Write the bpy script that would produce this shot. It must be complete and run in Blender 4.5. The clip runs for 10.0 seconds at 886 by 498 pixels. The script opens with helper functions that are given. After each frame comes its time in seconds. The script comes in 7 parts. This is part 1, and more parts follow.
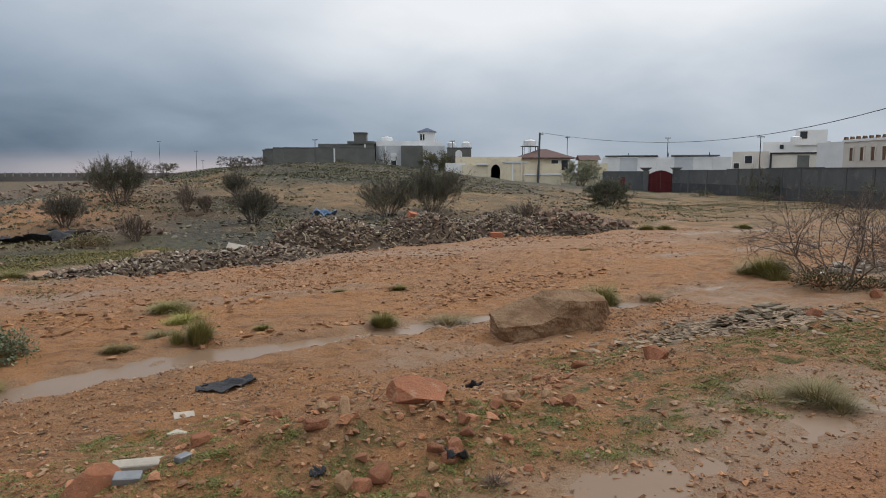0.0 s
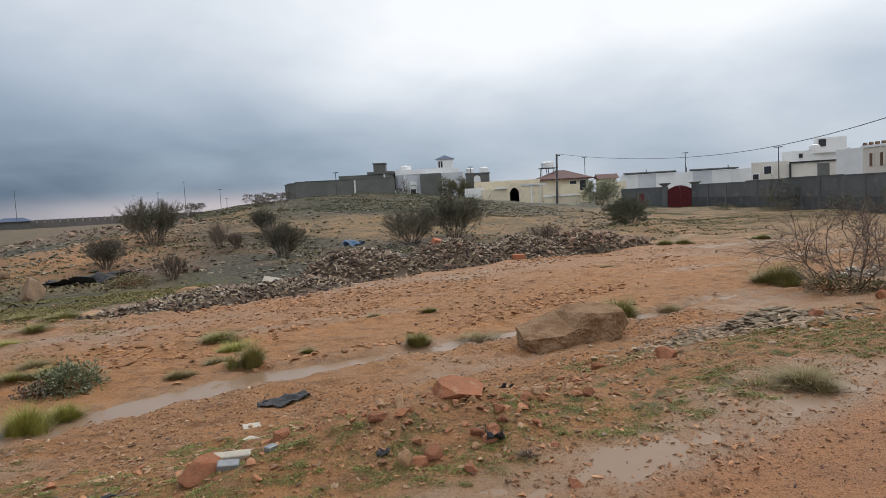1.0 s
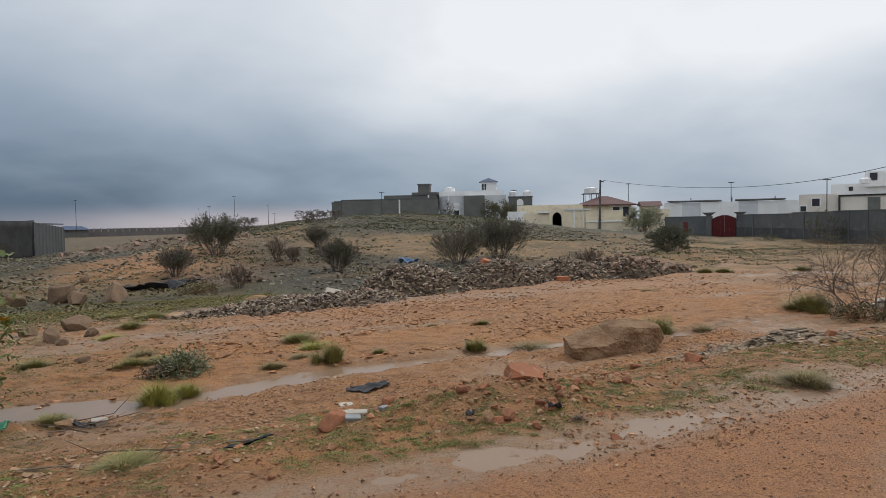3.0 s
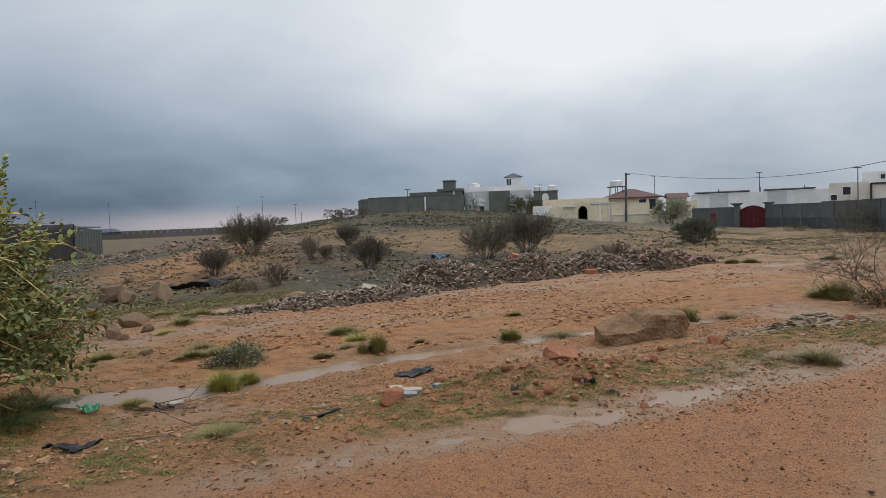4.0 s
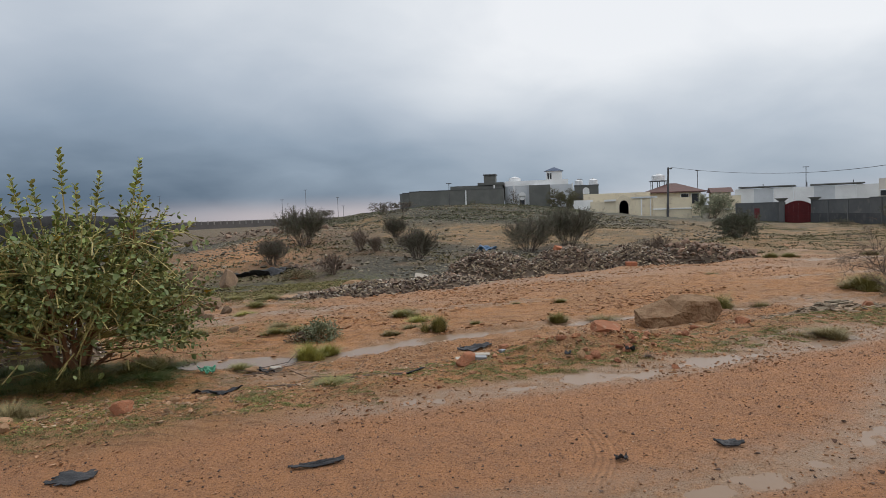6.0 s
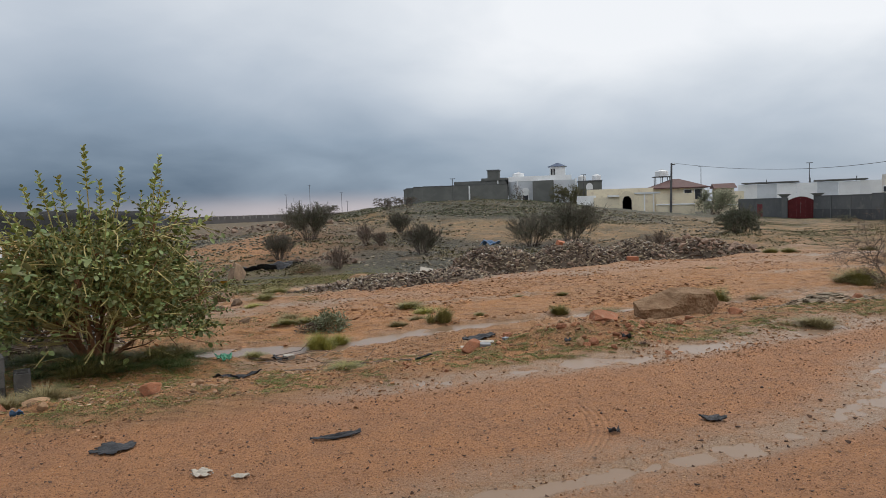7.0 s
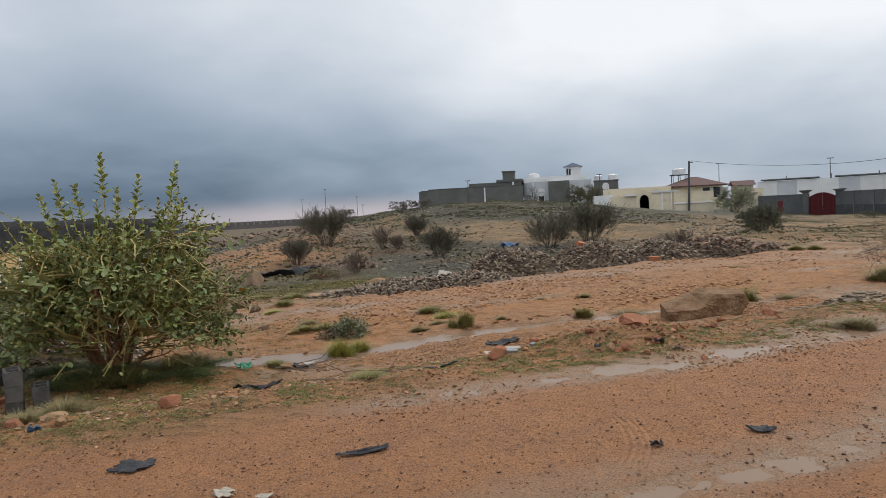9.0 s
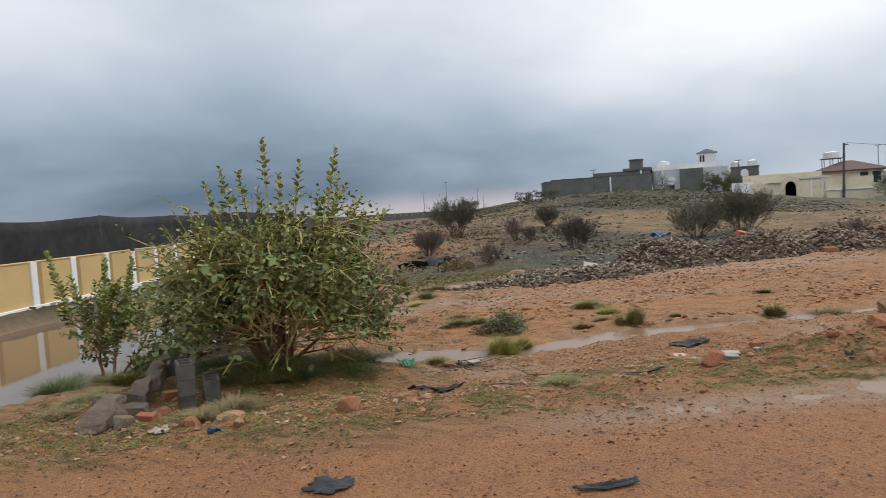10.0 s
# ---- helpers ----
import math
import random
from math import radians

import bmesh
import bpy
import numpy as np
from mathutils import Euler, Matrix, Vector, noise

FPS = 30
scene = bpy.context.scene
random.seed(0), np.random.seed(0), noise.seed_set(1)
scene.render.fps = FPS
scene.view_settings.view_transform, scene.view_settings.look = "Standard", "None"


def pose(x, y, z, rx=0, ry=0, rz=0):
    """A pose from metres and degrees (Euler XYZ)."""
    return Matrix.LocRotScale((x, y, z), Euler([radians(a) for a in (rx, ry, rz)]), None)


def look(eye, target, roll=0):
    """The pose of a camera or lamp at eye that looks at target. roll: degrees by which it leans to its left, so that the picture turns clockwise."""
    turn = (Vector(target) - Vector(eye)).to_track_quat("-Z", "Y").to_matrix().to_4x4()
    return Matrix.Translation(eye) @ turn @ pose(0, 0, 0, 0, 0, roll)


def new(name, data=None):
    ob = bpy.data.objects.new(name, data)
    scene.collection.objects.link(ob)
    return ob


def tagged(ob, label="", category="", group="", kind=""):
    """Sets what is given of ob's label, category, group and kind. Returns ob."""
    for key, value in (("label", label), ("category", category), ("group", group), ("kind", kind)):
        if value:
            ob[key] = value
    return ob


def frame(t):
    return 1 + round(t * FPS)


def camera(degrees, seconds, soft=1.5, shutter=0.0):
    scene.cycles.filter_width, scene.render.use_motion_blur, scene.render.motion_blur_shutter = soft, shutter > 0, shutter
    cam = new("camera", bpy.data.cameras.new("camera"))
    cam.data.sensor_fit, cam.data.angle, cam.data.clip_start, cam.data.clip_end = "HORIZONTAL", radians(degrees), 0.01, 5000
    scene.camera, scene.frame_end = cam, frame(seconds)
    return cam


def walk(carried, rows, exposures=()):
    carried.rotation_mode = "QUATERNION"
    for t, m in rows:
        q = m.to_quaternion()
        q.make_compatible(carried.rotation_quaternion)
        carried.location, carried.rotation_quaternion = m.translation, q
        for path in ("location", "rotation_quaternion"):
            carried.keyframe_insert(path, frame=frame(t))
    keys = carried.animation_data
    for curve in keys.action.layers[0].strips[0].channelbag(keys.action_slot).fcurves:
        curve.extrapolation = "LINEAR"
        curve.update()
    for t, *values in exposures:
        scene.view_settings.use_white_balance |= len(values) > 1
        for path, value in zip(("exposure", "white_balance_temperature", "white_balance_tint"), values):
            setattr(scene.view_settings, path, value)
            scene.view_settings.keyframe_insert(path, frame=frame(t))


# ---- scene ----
cam = camera(67.3, 10.0, soft=0.75, shutter=0.15)
METRES, EYE, TILT, LEAN, TURN = 7.3, 1.7, -6.6, 0.0, 0.0
ROWS = [
    (0.0, 0.0, 0.0, 0.0, 0.0, 0.0, -0.0),
    (0.2, -0.001, -0.0234, -0.0015, 0.74, 1.32, 1.19),
    (0.3, -0.0016, -0.035, -0.0023, 0.98, 1.14, 1.68),
    (0.5, -0.0026, -0.0584, -0.0038, 2.07, 1.77, 2.18),
    (0.7, -0.0055, -0.0833, -0.0049, 2.07, 2.13, 2.14),
    (0.8, -0.007, -0.0957, -0.0054, 2.54, 2.58, 2.8),
    (1.0, -0.0099, -0.1206, -0.0065, 1.96, 2.26, 2.67),
    (1.1, -0.0128, -0.1319, -0.0082, 2.2, 2.22, 2.59),
    (1.2, -0.0157, -0.1432, -0.0099, 2.34, 2.22, 2.14),
    (1.3, -0.0185, -0.1546, -0.0116, 1.61, 2.14, 0.92),
    (1.4, -0.0214, -0.1659, -0.0133, 1.83, 5.81, 0.35),
    (1.5, -0.0243, -0.1772, -0.015, 1.98, 5.81, 0.18),
    (2.0, -0.0327, -0.2348, -0.018, 3.2, 4.46, 0.46),
    (3.5, -0.0601, -0.3935, -0.0298, 6.27, 4.07, 0.87),
    (4.0, -0.0689, -0.4531, -0.0343, 7.45, 3.86, 1.33),
    (4.5, -0.081, -0.5077, -0.04, 8.45, 3.78, 0.11),
    (5.0, -0.0877, -0.5652, -0.0442, 9.3, 3.64, 0.38),
    (5.5, -0.0911, -0.6213, -0.0488, 10.28, 3.56, 0.76),
    (7.0, -0.0841, -0.7392, -0.0637, 10.99, 2.96, 0.55),
    (7.5, -0.0813, -0.7462, -0.0645, 10.86, 2.95, 0.68),
    (8.0, -0.0825, -0.7438, -0.065, 10.9, 2.87, 0.47),
    (8.5, -0.084, -0.7363, -0.063, 11.0, 3.03, 1.03),
    (9.0, -0.1054, -0.706, -0.0583, 12.38, 3.18, 1.37),
    (9.5, -0.1624, -0.6553, -0.0545, 16.11, 3.11, 1.37),
    (10.0, -0.2632, -0.5957, -0.057, 22.47, 2.73, 0.95),
]
walk(cam, [(t, pose(0, 0, EYE, TILT, LEAN, TURN) @ pose(METRES * x, METRES * y, METRES * z, 90 + pitch, roll, yaw)) for t, x, y, z, yaw, pitch, roll in ROWS],
     [(0.0, 0.02), (0.5, 0.2), (1.4, 0.2), (2.0, 0.02), (5.5, 0.02), (7.0, 0.08), (8.5, 0.1), (9.5, 0.14), (10.0, 0.2)])
# ---- world and light ----
def link_mix(nt, fac, a, b, mode="MIX"):
    m = nt.nodes.new("ShaderNodeMix")
    m.data_type, m.blend_type = "RGBA", mode
    for i, v in ((0, fac), (6, a), (7, b)):
        if hasattr(v, "is_linked"):
            nt.links.new(v, m.inputs[i])
        elif i == 0:
            m.inputs[0].default_value = v
        else:
            m.inputs[i].default_value = (*v, 1)
    return m.outputs[2]


def calc(nt, op, a, b=0.0, c=0.0, clamp=False):
    m = nt.nodes.new("ShaderNodeMath")
    m.operation, m.use_clamp = op, clamp
    for i, v in enumerate((a, b, c)):
        if hasattr(v, "is_linked"):
            nt.links.new(v, m.inputs[i])
        else:
            m.inputs[i].default_value = v
    return m.outputs[0]


def ranged(nt, v, a, b, lo=0.0, hi=1.0):
    m = nt.nodes.new("ShaderNodeMapRange")
    m.interpolation_type = "SMOOTHSTEP"
    nt.links.new(v, m.inputs[0])
    for i, k in enumerate((a, b, lo, hi)):
        m.inputs[i + 1].default_value = k
    return m.outputs[0]


def noise_of(nt, vec, scale, detail=5.0, rough=0.55, warp=0.0):
    n = nt.nodes.new("ShaderNodeTexNoise")
    for k, v in (("Scale", scale), ("Detail", detail), ("Roughness", rough), ("Distortion", warp)):
        n.inputs[k].default_value = v
    if vec is not None:
        nt.links.new(vec, n.inputs["Vector"])
    return n.outputs[0]


SUN_FROM = Vector((0.35, 0.55, 0.75)).normalized()
world = bpy.data.worlds.new("overcast_sky")
scene.world = world
world.use_nodes = True
nt = world.node_tree
bg = nt.nodes["Background"]
sky = nt.nodes.new("ShaderNodeTexSky")
sky.sky_type, sky.sun_disc = "NISHITA", False
sky.sun_elevation = math.asin(SUN_FROM.z)
sky.sun_rotation = math.atan2(SUN_FROM.x, SUN_FROM.y)
way = nt.nodes.new("ShaderNodeTexCoord").outputs["Generated"]
sep = nt.nodes.new("ShaderNodeSeparateXYZ")
nt.links.new(way, sep.inputs[0])
up = calc(nt, "MAXIMUM", sep.outputs[2], 0.0)
lift = calc(nt, "ADD", up, 0.3)
flat = nt.nodes.new("ShaderNodeCombineXYZ")
nt.links.new(calc(nt, "DIVIDE", sep.outputs[0], lift), flat.inputs[0])
nt.links.new(calc(nt, "DIVIDE", sep.outputs[1], lift), flat.inputs[1])
big = noise_of(nt, flat.outputs[0], 0.9, 2.5, 0.45, 0.3)
wisps = noise_of(nt, flat.outputs[0], 1.9, 5.0, 0.5, 0.25)
# the storm lies low in the west, the cloud thins overhead
storm = calc(nt, "ADD", calc(nt, "MULTIPLY", sep.outputs[0], -0.92), calc(nt, "MULTIPLY", sep.outputs[1], 0.12))
storm = ranged(nt, storm, 0.0, 0.62)
high = ranged(nt, up, 0.0, 0.26)
light = calc(nt, "MULTIPLY_ADD", high, 0.62, 0.42)
light = calc(nt, "SUBTRACT", light, calc(nt, "MULTIPLY", storm, calc(nt, "MULTIPLY_ADD", high, -0.1, 0.42)))
light = calc(nt, "ADD", light, calc(nt, "MULTIPLY", calc(nt, "SUBTRACT", big, 0.5), 0.75))
light = calc(nt, "ADD", light, calc(nt, "MULTIPLY", calc(nt, "SUBTRACT", wisps, 0.5), 0.38))
ramp = nt.nodes.new("ShaderNodeValToRGB")
nt.links.new(light, ramp.inputs[0])
stops = ((0.0, (0.10, 0.15, 0.22)), (0.3, (0.27, 0.34, 0.43)), (0.6, (0.47, 0.53, 0.61)), (0.85, (0.70, 0.74, 0.79)), (1.0, (0.86, 0.88, 0.91)))
while len(ramp.color_ramp.elements) < len(stops):
    ramp.color_ramp.elements.new(0.5)
for el, (at, c) in zip(ramp.color_ramp.elements, stops):
    el.position, el.color = at, (*c, 1)
# a pale gap under the cloud along the horizon
gap = calc(nt, "MULTIPLY", ranged(nt, sep.outputs[2], 0.035, 0.0), calc(nt, "MULTIPLY", ranged(nt, sep.outputs[0], -0.3, -0.1, 1.0, 0.3), ranged(nt, sep.outputs[0], -0.66, -0.42, 0.3, 1.0)))
clouds = link_mix(nt, calc(nt, "MULTIPLY", gap, 0.8), ramp.outputs[0], (0.56, 0.50, 0.52))
# overcast skies are brightest overhead
dome = calc(nt, "MULTIPLY_ADD", ranged(nt, up, 0.35, 0.9), 0.25, 1.0)
clouds = link_mix(nt, 1.0, clouds, dome, "MULTIPLY")
dim = link_mix(nt, 1.0, sky.outputs[0], (0.08, 0.08, 0.08), "MULTIPLY")
nt.links.new(link_mix(nt, 0.94, dim, clouds), bg.inputs[0])
bg.inputs[1].default_value = 1.0

sun = new("sun", bpy.data.lights.new("sun", "SUN"))
sun.data.energy, sun.data.angle, sun.data.color = 1.0, radians(35), (1.0, 0.95, 0.88)
sun.matrix_world = look(SUN_FROM * 50, (0, 0, 0))


# ---- materials ----
def mat(name, c1, c2, scale=5.0, rough=0.8, relief=0.4, fine=55.0, c3=None, metal=0.0, gloss=0.3, vary=0.25, islands=False, hue=0.0):
    """A surface of two colours in patches, with fine grain, relief and a shade of its own for each piece."""
    m = bpy.data.materials.new(name)
    m.use_nodes = True
    t = m.node_tree
    b = t.nodes["Principled BSDF"]
    oi = t.nodes.new("ShaderNodeObjectInfo").outputs["Random"]
    if islands:
        oi = t.nodes.new("ShaderNodeNewGeometry").outputs["Random Per Island"]
    vec = t.nodes.new("ShaderNodeVectorMath")
    t.links.new(t.nodes.new("ShaderNodeTexCoord").outputs["Object"], vec.inputs[0])
    sh = t.nodes.new("ShaderNodeCombineXYZ")
    t.links.new(calc(t, "MULTIPLY", oi, 37.0), sh.inputs[0])
    t.links.new(sh.outputs[0], vec.inputs[1])
    v = vec.outputs[0]
    col = link_mix(t, ranged(t, noise_of(t, v, scale, 6, 0.6, 0.3), 0.35, 0.65), c1, c2)
    grain = noise_of(t, v, fine, 4, 0.65)
    if c3:
        col = link_mix(t, ranged(t, noise_of(t, v, scale * 2.7, 5, 0.6), 0.55, 0.68), col, c3)
    val = t.nodes.new("ShaderNodeHueSaturation")
    t.links.new(col, val.inputs["Color"])
    shade = calc(t, "MULTIPLY_ADD", oi, vary * 2, 1 - vary)
    t.links.new(calc(t, "MULTIPLY", shade, calc(t, "MULTIPLY_ADD", grain, 0.5, 0.75)), val.inputs["Value"])
    if hue:
        t.links.new(calc(t, "MULTIPLY_ADD", oi, hue * 2, 0.5 - hue), val.inputs["Hue"])
    t.links.new(val.outputs[0], b.inputs["Base Color"])
    b.inputs["Metallic"].default_value = metal
    b.inputs["Specular IOR Level"].default_value = gloss
    t.links.new(calc(t, "MULTIPLY_ADD", grain, 0.2, rough - 0.1), b.inputs["Roughness"])
    if relief:
        bp = t.nodes.new("ShaderNodeBump")
        bp.inputs["Strength"].default_value, bp.inputs["Distance"].default_value = relief, 0.02
        t.links.new(calc(t, "ADD", grain, noise_of(t, v, scale * 3, 5, 0.6)), bp.inputs["Height"])
        t.links.new(bp.outputs[0], b.inputs["Normal"])
    return m


def ground_material():
    m = bpy.data.materials.new("wet_sand_and_gravel")
    m.use_nodes = True
    t = m.node_tree
    b = t.nodes["Principled BSDF"]
    v = t.nodes.new("ShaderNodeTexCoord").outputs["Object"]

    def zone(k):
        a = t.nodes.new("ShaderNodeAttribute")
        a.attribute_name = k
        return a.outputs["Fac"]
    n1, n2, n3 = noise_of(t, v, 0.5, 5, 0.6, 0.4), noise_of(t, v, 3.2, 6, 0.65, 0.3), noise_of(t, v, 38, 5, 0.7)
    n4 = noise_of(t, v, 130, 3, 0.6)
    sand = link_mix(t, ranged(t, n1, 0.35, 0.65), (0.56, 0.268, 0.106), (0.49, 0.256, 0.116))
    sand = link_mix(t, ranged(t, n2, 0.5, 0.72), sand, (0.37, 0.178, 0.078))
    pale = ranged(t, noise_of(t, v, 1.6, 7, 0.7, 0.6), 0.5, 0.7, 0.0, 0.7)
    sand = link_mix(t, pale, sand, (0.52, 0.30, 0.165))
    road = link_mix(t, ranged(t, n2, 0.38, 0.66), (0.60, 0.285, 0.127), (0.51, 0.25, 0.122))
    grit = t.nodes.new("ShaderNodeTexVoronoi")
    grit.inputs["Scale"].default_value = 42
    t.links.new(v, grit.inputs["Vector"])
    road = link_mix(t, calc(t, "MULTIPLY", ranged(t, grit.outputs["Distance"], 0.34, 0.14), 0.85), road, (0.17, 0.08, 0.046))
    chips = t.nodes.new("ShaderNodeTexVoronoi")
    chips.inputs["Scale"].default_value = 26
    t.links.new(v, chips.inputs["Vector"])
    road = link_mix(t, calc(t, "MULTIPLY", ranged(t, chips.outputs["Distance"], 0.26, 0.1), ranged(t, n4, 0.45, 0.6)), road, (0.58, 0.33, 0.2))
    turn = t.nodes.new("ShaderNodeMapping")
    turn.inputs["Rotation"].default_value, turn.inputs["Scale"].default_value = (0, 0, -0.471), (0.45, 2.2, 1.0)
    t.links.new(v, turn.inputs["Vector"])
    streak = ranged(t, noise_of(t, turn.outputs[0], 3.2, 9, 0.78, 0.4), 0.5, 0.62, 0.0, 0.85)
    sand = link_mix(t, streak, sand, (0.27, 0.135, 0.065))
    col = link_mix(t, zone("road"), sand, road)
    col = link_mix(t, calc(t, "MULTIPLY", zone("pale"), 0.8), col, link_mix(t, ranged(t, n2, 0.4, 0.65), (0.54, 0.37, 0.265), (0.42, 0.27, 0.18)))
    hill = link_mix(t, ranged(t, noise_of(t, v, 3.2, 9, 0.8, 0.5), 0.4, 0.6), (0.04, 0.039, 0.026), (0.122, 0.106, 0.071))
    col = link_mix(t, zone("grey"), col, hill)
    dry = link_mix(t, ranged(t, noise_of(t, v, 0.9, 6, 0.7), 0.4, 0.6), (0.21, 0.14, 0.065), (0.34, 0.2, 0.09))
    col = link_mix(t, calc(t, "MULTIPLY", zone("dry"), ranged(t, noise_of(t, v, 0.35, 8, 0.75), 0.3, 0.52)), col, dry)
    moss = link_mix(t, n3, (0.095, 0.11, 0.026), (0.21, 0.19, 0.06))
    col = link_mix(t, calc(t, "MULTIPLY", zone("green"), ranged(t, noise_of(t, v, 3.4, 8, 0.78, 0.5), 0.49, 0.6)), col, moss)
    silt = calc(t, "MULTIPLY", zone("wet"), ranged(t, n2, 0.25, 0.6, 0.5, 1.0))
    col = link_mix(t, silt, col, (0.29, 0.19, 0.115))
    col = link_mix(t, calc(t, "MULTIPLY_ADD", n3, 1.5, -0.52, True), col, link_mix(t, 1.0, col, (0.45, 0.42, 0.4), "MULTIPLY"))
    col = link_mix(t, ranged(t, n4, 0.6, 0.75, 0.0, 0.3), col, (0.33, 0.25, 0.2))
    clod = calc(t, "MULTIPLY", ranged(t, noise_of(t, v, 13.0, 6, 0.75), 0.54, 0.64), calc(t, "SUBTRACT", 0.5, calc(t, "MULTIPLY", silt, 0.5)))
    col = link_mix(t, clod, col, link_mix(t, 1.0, col, (0.42, 0.4, 0.4), "MULTIPLY"))
    t.links.new(col, b.inputs["Base Color"])
    b.inputs["Specular IOR Level"].default_value = 0.3
    t.links.new(calc(t, "SUBTRACT", calc(t, "MULTIPLY_ADD", n3, 0.25, 0.62), calc(t, "MULTIPLY", silt, 0.4)), b.inputs["Roughness"])
    bp = t.nodes.new("ShaderNodeBump")
    bp.inputs["Strength"].default_value, bp.inputs["Distance"].default_value = 1.0, 0.06
    h = calc(t, "ADD", calc(t, "ADD", n3, calc(t, "MULTIPLY", n4, 0.35)), calc(t, "MULTIPLY", n2, 0.8))
    h = calc(t, "MULTIPLY", h, calc(t, "SUBTRACT", 1.0, calc(t, "MULTIPLY", silt, 0.8)))
    # the ribbed print of one tyre, curving over the soft road
    xyz = t.nodes.new("ShaderNodeSeparateXYZ")
    t.links.new(v, xyz.inputs[0])
    ya = calc(t, "SUBTRACT", xyz.outputs[1], 0.3)
    off = calc(t, "ADD", calc(t, "ADD", xyz.outputs[0], 0.43), calc(t, "MULTIPLY", calc(t, "MULTIPLY", ya, ya), 0.32))
    inside = calc(t, "MULTIPLY", ranged(t, calc(t, "ABSOLUTE", off), 0.13, 0.09), ranged(t, calc(t, "ABSOLUTE", calc(t, "SUBTRACT", ya, 0.02)), 0.68, 0.45))
    ribs = calc(t, "MULTIPLY", calc(t, "SINE", calc(t, "MULTIPLY", off, 104.0)), calc(t, "MULTIPLY", inside, 0.22))
    h = calc(t, "ADD", calc(t, "MULTIPLY", h, calc(t, "SUBTRACT", 1.0, calc(t, "MULTIPLY", inside, 0.2))), ribs)
    t.links.new(h, bp.inputs["Height"])
    t.links.new(bp.outputs[0], b.inputs["Normal"])
    return m


def water_material(name="muddy_water", rough=0.2, ripple=0.2, mud=(0.27, 0.178, 0.115)):
    m = bpy.data.materials.new(name)
    m.use_nodes = True
    t = m.node_tree
    b = t.nodes["Principled BSDF"]
    v = t.nodes.new("ShaderNodeTexCoord").outputs["Object"]
    t.links.new(link_mix(t, noise_of(t, v, 1.2, 4), mud, tuple(0.78 * c for c in mud)), b.inputs["Base Color"])
    b.inputs["Roughness"].default_value, b.inputs["IOR"].default_value, b.inputs["Specular IOR Level"].default_value = rough, 1.33, 0.32 if rough > 0.1 else 0.5
    bp = t.nodes.new("ShaderNodeBump")
    bp.inputs["Strength"].default_value, bp.inputs["Distance"].default_value = ripple, 0.02
    t.links.new(noise_of(t, v, 6, 3), bp.inputs["Height"])
    t.links.new(bp.outputs[0], b.inputs["Normal"])
    return m


M_GROUND, M_WATER, M_POOL = ground_material(), water_material(), water_material("still_brown_water", 0.05, 0.03, (0.15, 0.1, 0.062))
M_BOULDER = mat("weathered_brown_stone", (0.195, 0.113, 0.063), (0.30, 0.195, 0.118), 3.2, 0.9, 1.2, 45, (0.22, 0.125, 0.07), vary=0.05, gloss=0.15)
M_RED = mat("red_sandstone", (0.41, 0.165, 0.085), (0.32, 0.137, 0.075), 5, 0.85, 0.7, 60, (0.40, 0.24, 0.15), vary=0.22)
M_TAN = mat("tan_stone", (0.42, 0.26, 0.145), (0.33, 0.2, 0.115), 5, 0.85, 0.6, 60, vary=0.25)
M_SLATE = mat("grey_slate", (0.175, 0.14, 0.1), (0.27, 0.22, 0.158), 5, 0.9, 0.5, 60, vary=0.4, gloss=0.12)
M_RUBBLE = mat("broken_grey_rubble", (0.15, 0.108, 0.082), (0.24, 0.17, 0.125), 4, 0.85, 0.5, 40, (0.30, 0.15, 0.09), vary=0.7)
M_DEBRIS = mat("mixed_debris", (0.14, 0.108, 0.083), (0.25, 0.185, 0.138), 3, 0.8, 0.4, 40, (0.30, 0.19, 0.125), vary=0.9, islands=True, hue=0.03)
M_PALE = mat("pale_broken_tile", (0.50, 0.44, 0.36), (0.4, 0.36, 0.3), 4, 0.5, 0.2, 60, vary=0.25)
M_PEBBLE = mat("pebbles", (0.36, 0.18, 0.09), (0.25, 0.13, 0.072), 3, 0.8, 0.3, 80, (0.42, 0.28, 0.17), vary=0.55, islands=True)
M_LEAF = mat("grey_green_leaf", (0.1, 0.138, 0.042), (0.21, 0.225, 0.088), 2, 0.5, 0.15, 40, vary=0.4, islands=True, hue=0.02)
# young and upper leaves; sky light on and through them is in this colour
M_PALELEAF = mat("pale_skylit_leaf", (0.22, 0.27, 0.085), (0.34, 0.35, 0.12), 2, 0.5, 0.15, 40, vary=0.3, islands=True, hue=0.02)
M_YELLOW = mat("yellowed_leaf", (0.62, 0.36, 0.03), (0.5, 0.32, 0.05), 3, 0.5, 0.1, 40, vary=0.2, islands=True)
M_TWIG = mat("straw_coloured_twig", (0.40, 0.34, 0.13), (0.31, 0.25, 0.1), 4, 0.7, 0.3, 50, vary=0.3, islands=True)
M_BARK = mat("red_brown_bark", (0.33, 0.155, 0.075), (0.22, 0.11, 0.06), 6, 0.8, 0.6, 50, vary=0.2, islands=True)
M_THORN = mat("dark_thorn_twig", (0.115, 0.092, 0.078), (0.16, 0.128, 0.106), 4, 0.8, 0.2, 50, vary=0.3, islands=True)
M_DEAD = mat("grey_brown_dead_twig", (0.17, 0.125, 0.097), (0.12, 0.088, 0.07), 4, 0.8, 0.2, 50, vary=0.3, islands=True)
M_DARKLEAF = mat("small_dark_leaf", (0.074, 0.082, 0.05), (0.115, 0.12, 0.075), 3, 0.7, 0.0, 40, vary=0.4, islands=True)
